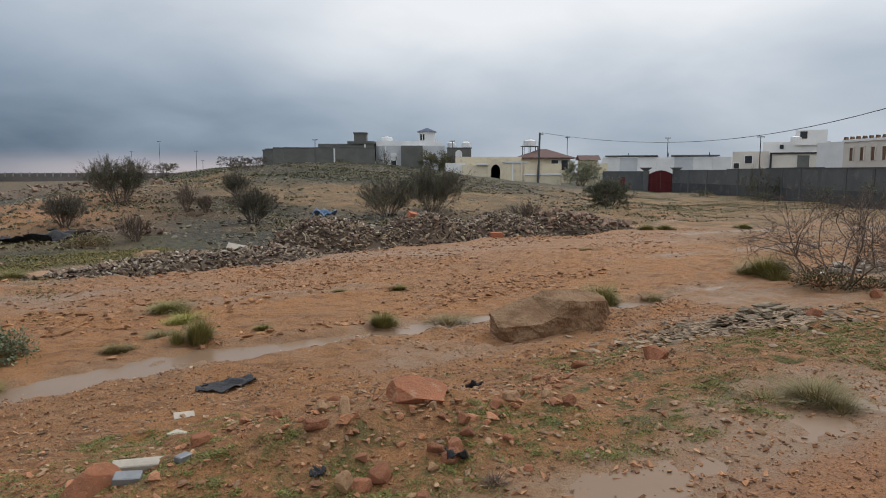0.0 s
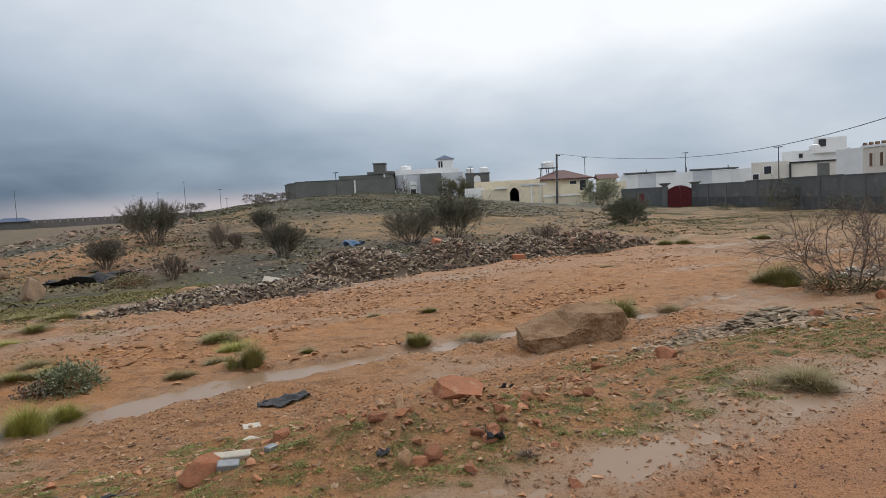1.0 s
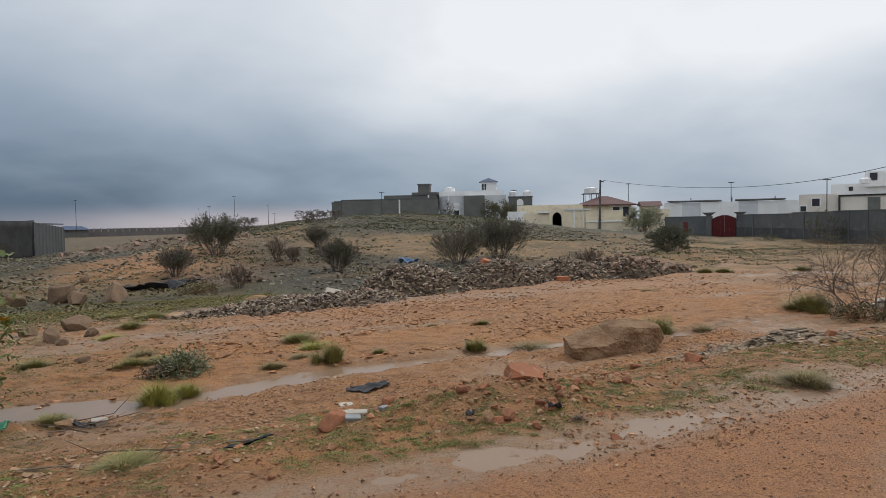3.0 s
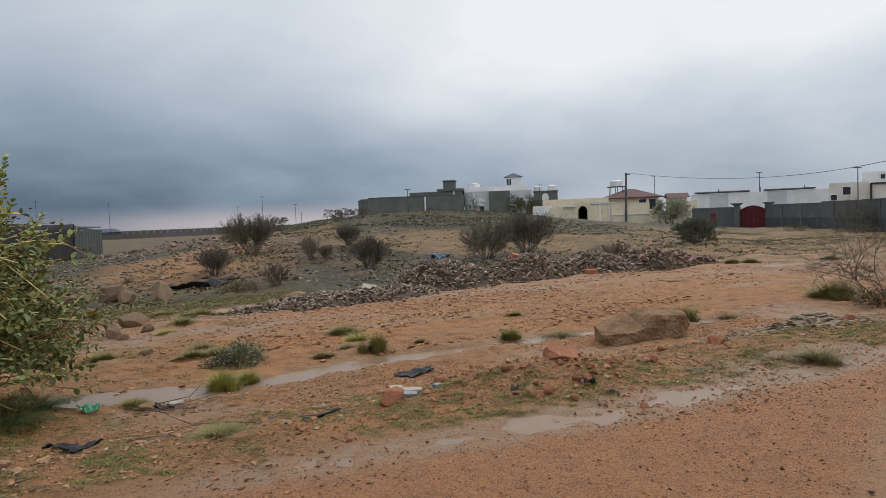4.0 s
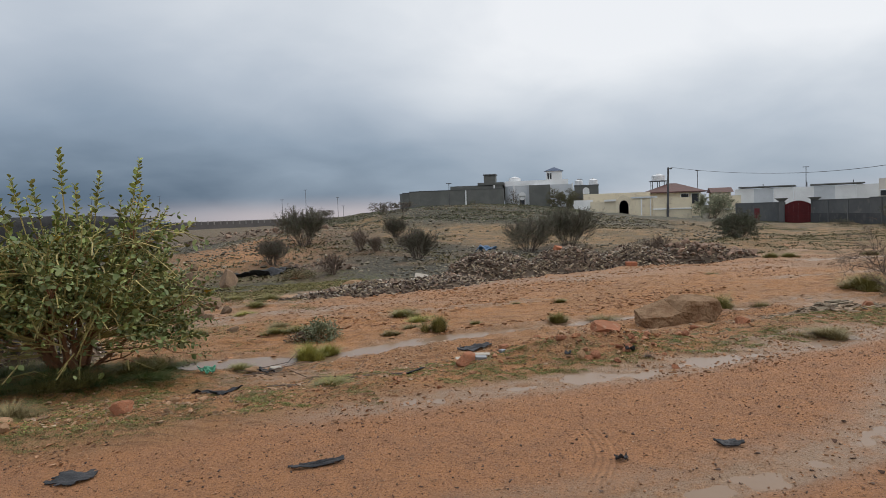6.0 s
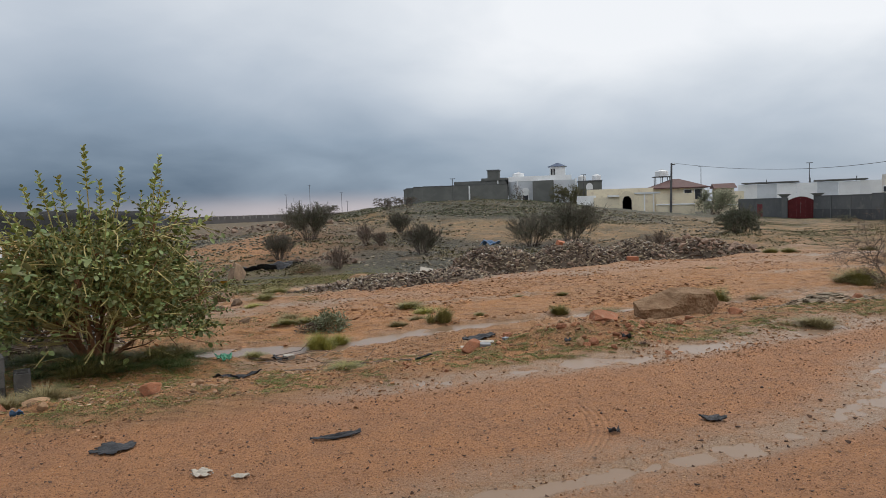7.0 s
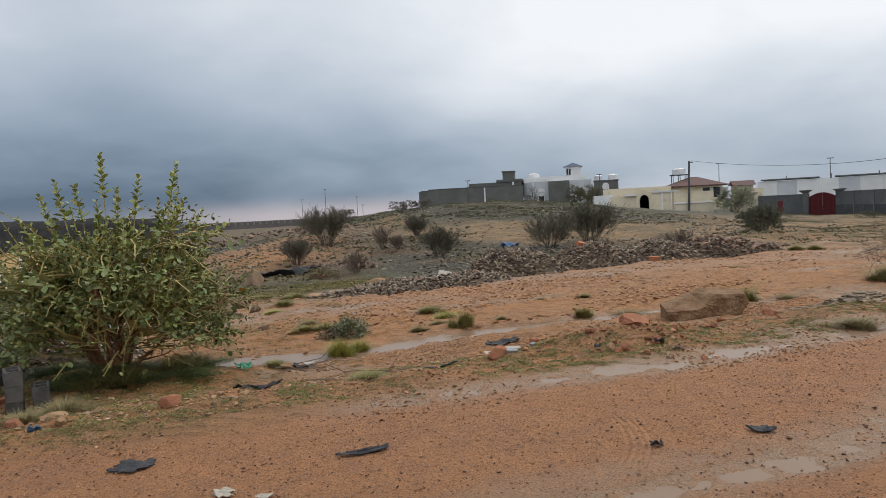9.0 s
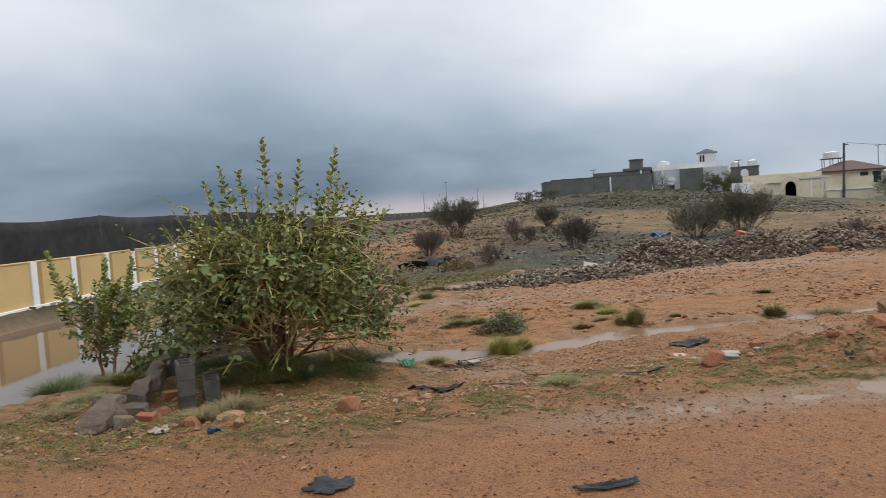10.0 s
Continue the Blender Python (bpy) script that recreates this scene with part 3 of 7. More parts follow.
def build_ground():
    xs, ys = spaced(-12.0, 10.0, 0.05, 1.04, 1500), spaced(-2.5, 20.0, 0.05, 1.04, 1500)
    X, Y = np.meshgrid(xs, ys)
    X, Y = X.ravel(), Y.ravel()
    Z = ground(X, Y)
    nx, ny = len(xs), len(ys)
    i = (np.arange(ny - 1)[:, None] * nx + np.arange(nx - 1)[None]).ravel()
    me = mesh_of("ground", np.stack([X, Y, Z], 1), np.stack([i, i + 1, i + nx + 1, i + nx], 1), M_GROUND, True)
    u, s = along(X, Y), across(X, Y)
    n = vnoise(X, Y, 0.6, 11)
    n2 = vnoise(X, Y, 0.12, 12)
    near = 0.45 * sm(u, -1.5, -5)
    road = sm(s + 0.25 * n + near, 3.0, 2.5)
    grey = sm(s + 0.9 * n, 20.3, 21.8) * (1 - 0.15 * sm(n2 + 0.5 * n, 0.35, 0.7) * sm(Y, 60, 40))
    grey *= 1 - sm(X - 0.35 * (Y - 27), 5, 7.5) * sm(Y, 46, 36)
    sandy = 0.5 * bump(X, Y, -19.5, 31, 3.2, 4) + 0.45 * bump(X, Y, -26, 40, 5, 6)
    bank = bump(X, Y, -23.9, 13, 1.1, 11, 0.34)
    grey = np.clip(0.9 * bank + grey * (1 - np.clip(1.6 * sandy, 0, 1)) + 0.85 * sm(X, -24, -30) * sm(Y, 30, 36), 0, 1)
    verge = sm(s, 2.7, 3.3) * sm(s, 6.3, 4.4) * (0.55 + 0.45 * sm(u, -1, 3)) + 0.8 * sm(s + near, 2.8, 3.8) * sm(s, 8.7, 7.2) * sm(u, -1.5, -4.5)
    verge += sm(np.hypot((X + 12.5) / 6, (Y - 20) / 7), 1.1, 0.5) + 0.9 * sm(np.hypot((X + 8.6) / 1.8, (Y - 4.2) / 1.4), 1.1, 0.6) + 0.8 * sm(s, 3.2, 4.5) * sm(s, 9, 7.5) * sm(u, -5, -7.5)
    verge += 0.3 * sm(Y + 0.3 * X, 40, 46) * sm(X, -34, -24) + 0.75 * sm(u, -1.5, -6) * sm(s, 9.6, 12) * sm(Y, 40, 28) + 0.8 * sm(np.hypot((X + 14) / 6, (Y - 23) / 5), 1.1, 0.5)
    dry = sm(np.hypot((X + 4) / 13, (Y - 46) / 9) + 0.2 * n2, 1.2, 0.7) + sm(np.hypot((X + 21) / 6, (Y - 54) / 9) + 0.2 * n, 1.2, 0.6) + sm(X, -2, 3) * sm(Y, 29, 33) * sm(Y, 64, 48) + 0.35 * sm(X, -38, -60) + 0.7 * sm(X, 6, 12) * sm(Y, 86, 70)
    wet = np.exp(-((s - stream_mid(u)) / (stream_half(u) + 0.25)) ** 2) * sm(u, -11, -9) * sm(u, 13, 10)
    wet = np.maximum(wet, 0.9 * np.clip(2.6 * verge_pool(X, Y), 0, 1))
    wet = np.maximum(wet, pool_mask(X, Y))
    wet = np.maximum(wet, 0.6 * sm(np.abs(s - rut_mid(u) - 0.12) + 0.25 * n, 0.65, 0.2) * sm(u, -4, -2) * sm(u, 5.5, 4))
    wet = np.maximum(wet, sm(vnoise(u * 0.2, s, 0.8, 15) + 0.3 * n, 0.1, 0.55) * sm(s, 11.5, 14) * sm(s, 20.5, 17.5) * 0.9)
    wet = np.maximum(wet, 0.75 * sm(vnoise(u * 0.3, s, 1.1, 16) + 0.2 * n, 0.25, 0.7) * sm(s, 5.5, 7) * sm(s, 9, 8))
    wet = np.maximum(wet, 0.7 * sm(np.hypot((u - 4.4) / 1.5, (s - 3.2) / 0.35) + 0.3 * n, 1.1, 0.5))
    for key, val in (("road", road), ("grey", grey), ("green", np.clip(verge, 0, 1)), ("dry", np.clip(dry, 0, 1)), ("pale", sm(s + 0.5 * n, 12.5, 18) * sm(s, 30, 24) * (0.35 + 0.65 * sm(vnoise(u * 0.35, s, 0.5, 64), -0.5, 0.5))), ("wet", np.clip(wet, 0, 1))):
        at = me.attributes.new(key, "FLOAT", "POINT")
        at.data.foreach_set("value", val.astype(np.float32))
    return tagged(new("ground", me), "wet orange sand and gravel with puddles and patchy weeds", "ground", kind="structure")


build_ground()


def water_strip(name, u0, u1, mid, half, rise, label, category="puddle"):
    u = np.linspace(u0, u1, int((u1 - u0) / 0.2))
    V, F = [], []
    for a in u:
        m = float(mid(a))
        X, Y = CU * a - SU * m, SU * a + CU * m
        level = float(ground(X, Y, False)) + (rise - 0.11 * (1 - float(sm(a, -9.5, -8) * sm(a, 12, 10))) if category == "stream" else rise - 0.035 + 0.035 * float(verge_pool(X, Y)))
        for k in (-1, -0.33, 0.33, 1):
            s = m + k * (float(stream_half(a)) + 0.12 if category == "stream" else half)
            V.append((CU * a - SU * s, SU * a + CU * s, level))
    for i in range(len(u) - 1):
        for k in range(3):
            a = 4 * i + k
            F.append((a, a + 1, a + 5, a + 4))
    ob = new(name, mesh_of(name, V, F, M_WATER, True))
    return tagged(ob, label, category, kind="structure")


water_strip("water_stream", -9.3, 11.5, stream_mid, 1.05, 0.034, "shallow muddy stream running beside the track", "stream")
water_strip("water_puddle_verge", -3.0, 6.3, lambda u: 2.55 + 0.09 * np.clip(u - 2, 0, 4), 0.36, 0.003, "shallow muddy puddle along the gravel edge")
water_strip("water_puddle_track", -3.2, 4.1, rut_mid, 0.32, 0.004, "shallow muddy puddle in the wheel rut")
bm = bmesh.new()
bmesh.ops.create_circle(bm, cap_ends=True, segments=72, radius=1)
for v in bm.verts:
    p, q = 9.2 * v.co.x, 4.9 * v.co.y
    v.co = Vector((-17.6 - 0.33 * p + 0.944 * q, 8.2 + 0.944 * p + 0.33 * q, -1.18))
tagged(new("water_pool", bm_mesh("water_pool", bm, M_POOL)), "still brown flood water in front of the yellow wall", "pool", kind="structure")


# ---- walls and buildings ----
def run(a, b, z0, z1, thick, bevel=0.0):
    """A straight wall from a to b on the plan."""
    a, b = Vector((*a, 0)), Vector((*b, 0))
    d = (b - a)
    m = Matrix.Translation(a) @ Matrix.Rotation(math.atan2(d.y, d.x), 4, "Z")
    bm = a_box(0, d.length, -thick / 2, thick / 2, z0, z1, bevel=bevel)
    bm.transform(m)
    return bm


def between(a, b, t):
    return (a[0] + (b[0] - a[0]) * t, a[1] + (b[1] - a[1]) * t)


def shifted(a, b, off):
    d = Vector((b[0] - a[0], b[1] - a[1])).normalized()
    return (a[0] - d.y * off, a[1] + d.x * off), (b[0] - d.y * off, b[1] + d.x * off)


def yellow_wall():
    """Low ochre garden wall with white piers and plinth behind the pool, and black netting on posts behind it."""
    a, b, c = (-22.6, 5.5), (-26.2, 16.4), (-30.2, 27.0)
    w = thing("wall_boundary_yellow", "yellow rendered boundary wall with white piers and white plinth", "wall", kind="structure")
    for p, q in ((a, b), (b, c)):
        part("wall_panel", run(p, q, -1.3, 0.78, 0.2), M_YWALL, w)
        n = 5
        p2, q2 = shifted(p, q, -0.02)
        part("plinth", run(*shifted(p, q, -0.06), -1.3, -0.76, 0.3, 0.02), M_WHITE, w, "white painted plinth")
        for k in range(n + (q == c)):
            t = k / n
            e = 0.16 / Vector((q[0] - p[0], q[1] - p[1])).length
            part("pier", run(between(p2, q2, t - e), between(p2, q2, t + e), -0.76, 0.8, 0.26, 0.01), M_WHITE, w, "white painted pier")
            # the shade next to each pier, laid on as a darker ochre strip
            part("pier_side", run(between(p2, q2, t + e), between(p2, q2, t + 2.6 * e), -0.76, 0.785, 0.22), M_PIERSHADE, w, "shade beside the pier as a darker ochre strip")
        part("coping", run(p, q, 0.78, 0.83, 0.26, 0.01), M_YWALL, w)
    return w


def netting_fence():
    f = thing("netting_fence", "tall black shade netting stretched between posts behind the yellow wall", "fence")
    pts = [(-37, 8), (-36.6, 18), (-38.6, 27), (-41.5, 36), (-44.0, 47), (-45.0, 57.4)]
    tops = (2.6, 2.55, 2.75, 2.65, 2.8, 2.6)
    V, F = [], []
    nseg = 14
    for i in range(len(pts) - 1):
        for k in range(nseg + (i == len(pts) - 2)):
            t = k / nseg
            x, y = between(pts[i], pts[i + 1], t)
            top = tops[i] + (tops[i + 1] - tops[i]) * t - 0.14 * math.sin(math.pi * t) + 0.02 * math.sin(9 * t + i)
            for j in range(7):
                V.append((x + 0.05 * math.sin(3 * t * math.pi + j), y, -1.2 + (top + 1.2) * j / 6))
    for i in range(len(V) // 7 - 1):
        for j in range(6):
            F.append((7 * i + j, 7 * i + 7 + j, 7 * i + 8 + j, 7 * i + 1 + j))
    net = part("netting", (np.array(V), np.array(F)), M_NET, f, smooth=True)
    md = net.modifiers.new("thickness", "SOLIDIFY")
    md.thickness = 0.03
    for p, t in zip(pts, tops):
        part("post", tube(bmesh.new(), (p[0] - 0.08, p[1], -1.3), (p[0] - 0.08, p[1], t), 0.05, 0.05), M_POLE, f)
    return f


def metal_fence():
    f = thing("sheet_metal_fence", "grey-green corrugated metal fence with upright posts", "fence")
    a, b = (-45.0, 57.4), (-52.8, 72.8)
    n = 9
    for k in range(n):
        p, q = between(a, b, k / n), between(a, b, (k + 1) / n)
        part("panel", run(p, q, -1.0, 2.35 - 0.06 * k, 0.06), M_METAL, f)
    for k in range(n + 1):
        p = between(a, b, k / n)
        part("post", a_box(p[0] - 0.12, p[0] + 0.12, p[1] - 0.2, p[1] + 0.05, -1.0, 2.42 - 0.06 * k), M_POLE, f)
    part("rail", run(a, b, 2.2, 2.34, 0.12), M_POLE, f)
    return f


def far_wall():
    w = thing("wall_far_boundary", "long low grey boundary wall with pale pillars far across the plain", "wall", kind="structure")
    a, b = (-190, 190), (-62, 252)
    n = 64
    pale = mat("weathered_concrete_pillar", (0.3, 0.28, 0.265), (0.25, 0.235, 0.225), 0.6, 0.9, 0.3, 12, vary=0.1)
    part("wall_panel", run(a, b, -2.0, 1.35, 0.3), mat("grey_brown_blockwork", (0.17, 0.155, 0.15), (0.14, 0.128, 0.125), 0.3, 0.9, 0.3, 10, vary=0.05), w)
    for k in range(n + 1):
        p = between(a, b, k / n)
        part("pillar", a_box(p[0] - 0.2, p[0] + 0.2, p[1] - 0.4, p[1] + 0.1, 0.2, 1.5), pale, w)
    h = thing("low_house", "low grey house with a shallow hipped blue roof", "house", (-141, 204, 0), 35)
    part("house_wall", a_box(-4.5, 4.5, -4, 4, -2, 1.2), M_DARK, h)
    bm = a_box(-5.2, 5.2, -5, 5, 1.2, 2.4)
    for v in bm.verts:
        if v.co.z > 1.5:
            v.co.x *= 0.5
            v.co.y *= 0.2
    part("roof", bm, M_BLUE, h)
    return w


def grey_wall():
    """The bare blockwork compound wall with the red gate."""
    w = thing("wall_compound_grey", "long dark grey blockwork compound wall with concrete bands", "wall", kind="structure")
    p = [(22.1, 92.4), (25.9, 84.3), (28.6, 83.2), (30.6, 72), (30.0, 62), (29.5, 52), (29.2, 42), (29.0, 30)]
    tops = (1.62, 1.72, 1.72, 1.85, 1.95, 2.0, 1.95, 1.95)
    for i in range(len(p) - 1):
        if i == 1:
            continue
        part("wall_panel", run(p[i], p[i + 1], -2.2, tops[i + 1], 0.2), M_BLOCK, w)
        part("coping", run(*shifted(p[i], p[i + 1], 0), tops[i + 1], tops[i + 1] + 0.08, 0.28), M_BLOCK, w)
        if i > 1:
            part("lower_course", run(p[i], p[i + 1], -2.2, 0.35, 0.25), M_DAMP, w, "darker unpainted lower course")
            for k in range(1, 3):
                q = between(p[i], p[i + 1], k / 3)
                part("column", a_box(q[0] - 0.15, q[0] + 0.15, q[1] - 0.13, q[1] + 0.13, -2.2, tops[i + 1] - 0.02), M_BLOCK, w)
    part("side_door", run(between(p[0], p[1], 0.42), between(p[0], p[1], 0.52), -1.0, 1.05, 0.32), M_GATE, w, "small dark red steel door")
    g = thing("red_gate", "dark red steel double gate with arched top between grey piers", "gate", (25.9, 84.3, -1.2), math.degrees(math.atan2(83.2 - 84.3, 28.6 - 25.9)))
    L = 2.92
    bm = bmesh.new()
    n = 14
    for side in (0, 1):
        lo = 0.0 if side == 0 else L / 2 + 0.004
        xs = np.linspace(lo, lo + L / 2 - 0.004, n)
        vs = []
        for x in xs:
            top = 2.62 + 0.48 * math.sin(math.pi * x / L)
            vs.append((bm.verts.new((x, 0, 0)), bm.verts.new((x, 0, top))))
        for a, b in zip(vs, vs[1:]):
            bm.faces.new((a[0], b[0], b[1], a[1]))
    bmesh.ops.solidify(bm, geom=bm.faces[:], thickness=0.06)
    part("gate_leaf", bm, M_GATE, g)
    for x in (0.35, 0.95, L - 0.95, L - 0.35):
        part("upright_bar", a_box(x - 0.03, x + 0.03, -0.06, -0.005, 0.1, 2.6), M_GATE, g)
    for z in (0.1, 1.35, 2.5):
        part("cross_bar", a_box(0.03, L - 0.03, -0.05, -0.004, z, z + 0.07), M_GATE, g)
    for x in (-0.35, L + 0.35):
        pier = part("pier", a_box(x - 0.3, x + 0.3, -0.35, 0.25, -0.8, 3.1), M_BLOCK, g)
        bm = a_box(x - 0.75, x + 0.75, -0.65, 0.55, 3.1, 3.45)
        for v in bm.verts:
            if v.co.z < 3.2:
                v.co.x = x + (v.co.x - x) * 0.42
                v.co.y *= 0.6
        part("capital", bm, M_DARK, pier)
    return w


def slot(parent, x0, x1, z0, z1, y, material=None, name="window", label="", frame=None):
    """A window or door let into a front that faces -y: a recess with a proud frame."""
    o = part(name, a_box(x0, x1, y - 0.04, y + 0.02, z0, z1), material or M_BLACK, parent, label)
    f = 0.12
    for a in ((x0 - f, x0, z0, z1), (x1, x1 + f, z0, z1), (x0 - f, x1 + f, z1, z1 + f)):
        part("frame", a_box(a[0], a[1], y - 0.1, y + 0.02, a[2], a[3]), frame or M_WHITE, o)
    return o


def water_tank(at, r, h, stand=0.0, label="white plastic water tank on the roof"):
    t = thing("water_tank", label, "water tank", at, group="roof water tanks")
    bm = tube(bmesh.new(), (0, 0, stand), (0, 0, stand + h * 0.8), r, r, 16)
    tube(bm, (0, 0, stand + h * 0.8), (0, 0, stand + h), r, r * 0.35, 16)
    part("tank", bm, M_TANK, t)
    part("cap", tube(bmesh.new(), (0, 0, stand + h), (0, 0, stand + h + 0.12), r * 0.3, r * 0.3, 12), M_TANK, t)
    if stand:
        for sx in (-1, 0, 1):
            for sy in (-1, 1):
                part("leg", a_box(sx * r - 0.05, sx * r + 0.05, sy * r - 0.05, sy * r + 0.05, 0, stand), M_POLE, t)
        part("deck", a_box(-r * 1.3, r * 1.3, -r * 1.2, r * 1.2, stand - 0.1, stand), M_POLE, t)
    return t


def dark_compound():
    h = thing("dark_compound", "dark grey-brown rendered compound with stepped walls on the knoll", "house", (0, 0, 0))
    pts = [(-34.3, 129.5), (-33.9, 127), (-33.0, 125.2), (-31.4, 124.3), (-29.5, 124.5), (-24, 126), (-19.5, 127.5), (-13.1, 129.3)]
    tops = (5.6, 5.65, 5.75, 5.9, 6.1, 6.15, 6.2, 6.25)
    for i in range(7):
        part("wall", run(pts[i], pts[i + 1], 1.0, tops[i + 1], 0.3), M_DARK, h)
        part("coping", run(*shifted(pts[i], pts[i + 1], -0.03), tops[i + 1], tops[i + 1] + 0.12, 0.4), M_BLOCK, h)
    part("upper_storey", a_box(-24.3, -13.6, 131, 139, 4.0, 7.15), M_DARK, h)
    part("parapet", a_box(-18.6, -13.4, 130.8, 139.2, 7.15, 7.65), M_DARK, h)
    part("stair_tower", a_box(-17.3, -15.0, 131, 134, 7.0, 9.15), M_DARK, h)
    part("tower_coping", a_box(-17.45, -14.85, 130.85, 134.15, 9.15, 9.35), M_BLOCK, h)
    for x, z0, z1 in ((-20.5, 2.9, 6.1), (-15.2, 6.4, 7.1)):
        part("white_pipe", a_box(x - 0.12, x + 0.12, 126.6, 127.0, z0, z1) if z0 < 5 else a_box(x - 0.15, x + 0.15, 130.8, 130.95, z0, z1), M_WHITE, h, "white painted strip")
    return h


def white_villa():
    h = thing("white_villa", "white and grey rendered villa behind a high wall on the knoll", "house", (0, 130, 0))
    part("corner_wall", run((-13.0, 2.4), (-11.1, -0.5), 1.2, 6.75, 0.3), M_LGREY, h)
    part("front_wall", a_box(-11.1, -8.0, -0.5, -0.2, 1.2, 6.75), M_LGREY, h)
    part("edge_strip", a_box(-11.2, -10.95, -0.6, -0.5, 1.2, 6.85), M_WHITE, h, "white corner strip")
    part("top_strip", a_box(-11.1, -8.0, -0.58, -0.5, 6.72, 6.9), M_WHITE, h)
    slot(h, -10.0, -9.0, 2.4, 4.5, -0.52, M_BLACK, "door", "dark doorway with an arched white surround")
    part("arch", tube(bmesh.new(), (-9.5, -0.62, 4.6), (-9.5, -0.5, 4.6), 0.8, 0.8, 16), M_WHITE, h, "white arch over the door")
    part("dark_wing", a_box(-8.0, -3.9, -1.6, 2.0, 1.0, 6.7), M_DARK, h, "dark grey recessed wing")
    part("side_wall", a_box(-3.9, 0.4, -0.6, -0.3, 1.0, 6.7), M_LGREY, h)
    part("side_strip", a_box(0.3, 0.6, -0.7, -0.2, 1.0, 6.9), M_WHITE, h)
    part("main_block", a_box(-13.2, -0.4, 2.5, 11, 2.0, 7.8), M_WHITE, h)
    part("roof_slab", a_box(-7.3, -4.0, 1.6, 2.5, 6.4, 6.8), M_WHITE, h)
    part("tower", a_box(-4.7, -1.6, 2.4, 5.6, 6.0, 9.55), M_WHITE, h, "white roof tower")
    for x in (-4.45, -3.95):
        part("tower_opening", a_box(x, x + 0.3, 2.3, 2.42, 7.9, 9.1), M_BLACK, h)
    bm = a_box(-5.1, -1.3, 2.1, 5.9, 9.55, 10.35)
    for v in bm.verts:
        if v.co.z > 10:
            v.co.x, v.co.y = -3.2 + (v.co.x + 3.2) * 0.08, 4 + (v.co.y - 4) * 0.08
    part("tower_roof", bm, M_BLUE, h, "blue hipped tower roof")
    h2 = thing("dark_outbuilding", "dark grey flat-roofed outbuilding with an arched white window", "house", (0, 124, 0))
    part("house_wall", a_box(0.8, 5.2, 0, 5, 1.0, 6.0), M_DARK, h2)
    part("parapet", a_box(0.7, 5.3, -0.1, 5.1, 6.0, 6.2), M_BLOCK, h2)
    part("arched_window", tube(bmesh.new(), (2.9, -0.12, 5.1), (2.9, -0.02, 5.1), 0.62, 0.62, 16), M_WHITE, h2)
    part("window_base", a_box(2.28, 3.52, -0.1, -0.02, 4.5, 5.1), M_WHITE, h2)
    water_tank((1.6, 126, 6.2), 0.75, 1.1)
    water_tank((4.3, 126, 6.2), 0.85, 1.15)
    water_tank((-11.3, 135, 7.8), 1.2, 0.9)
    return h


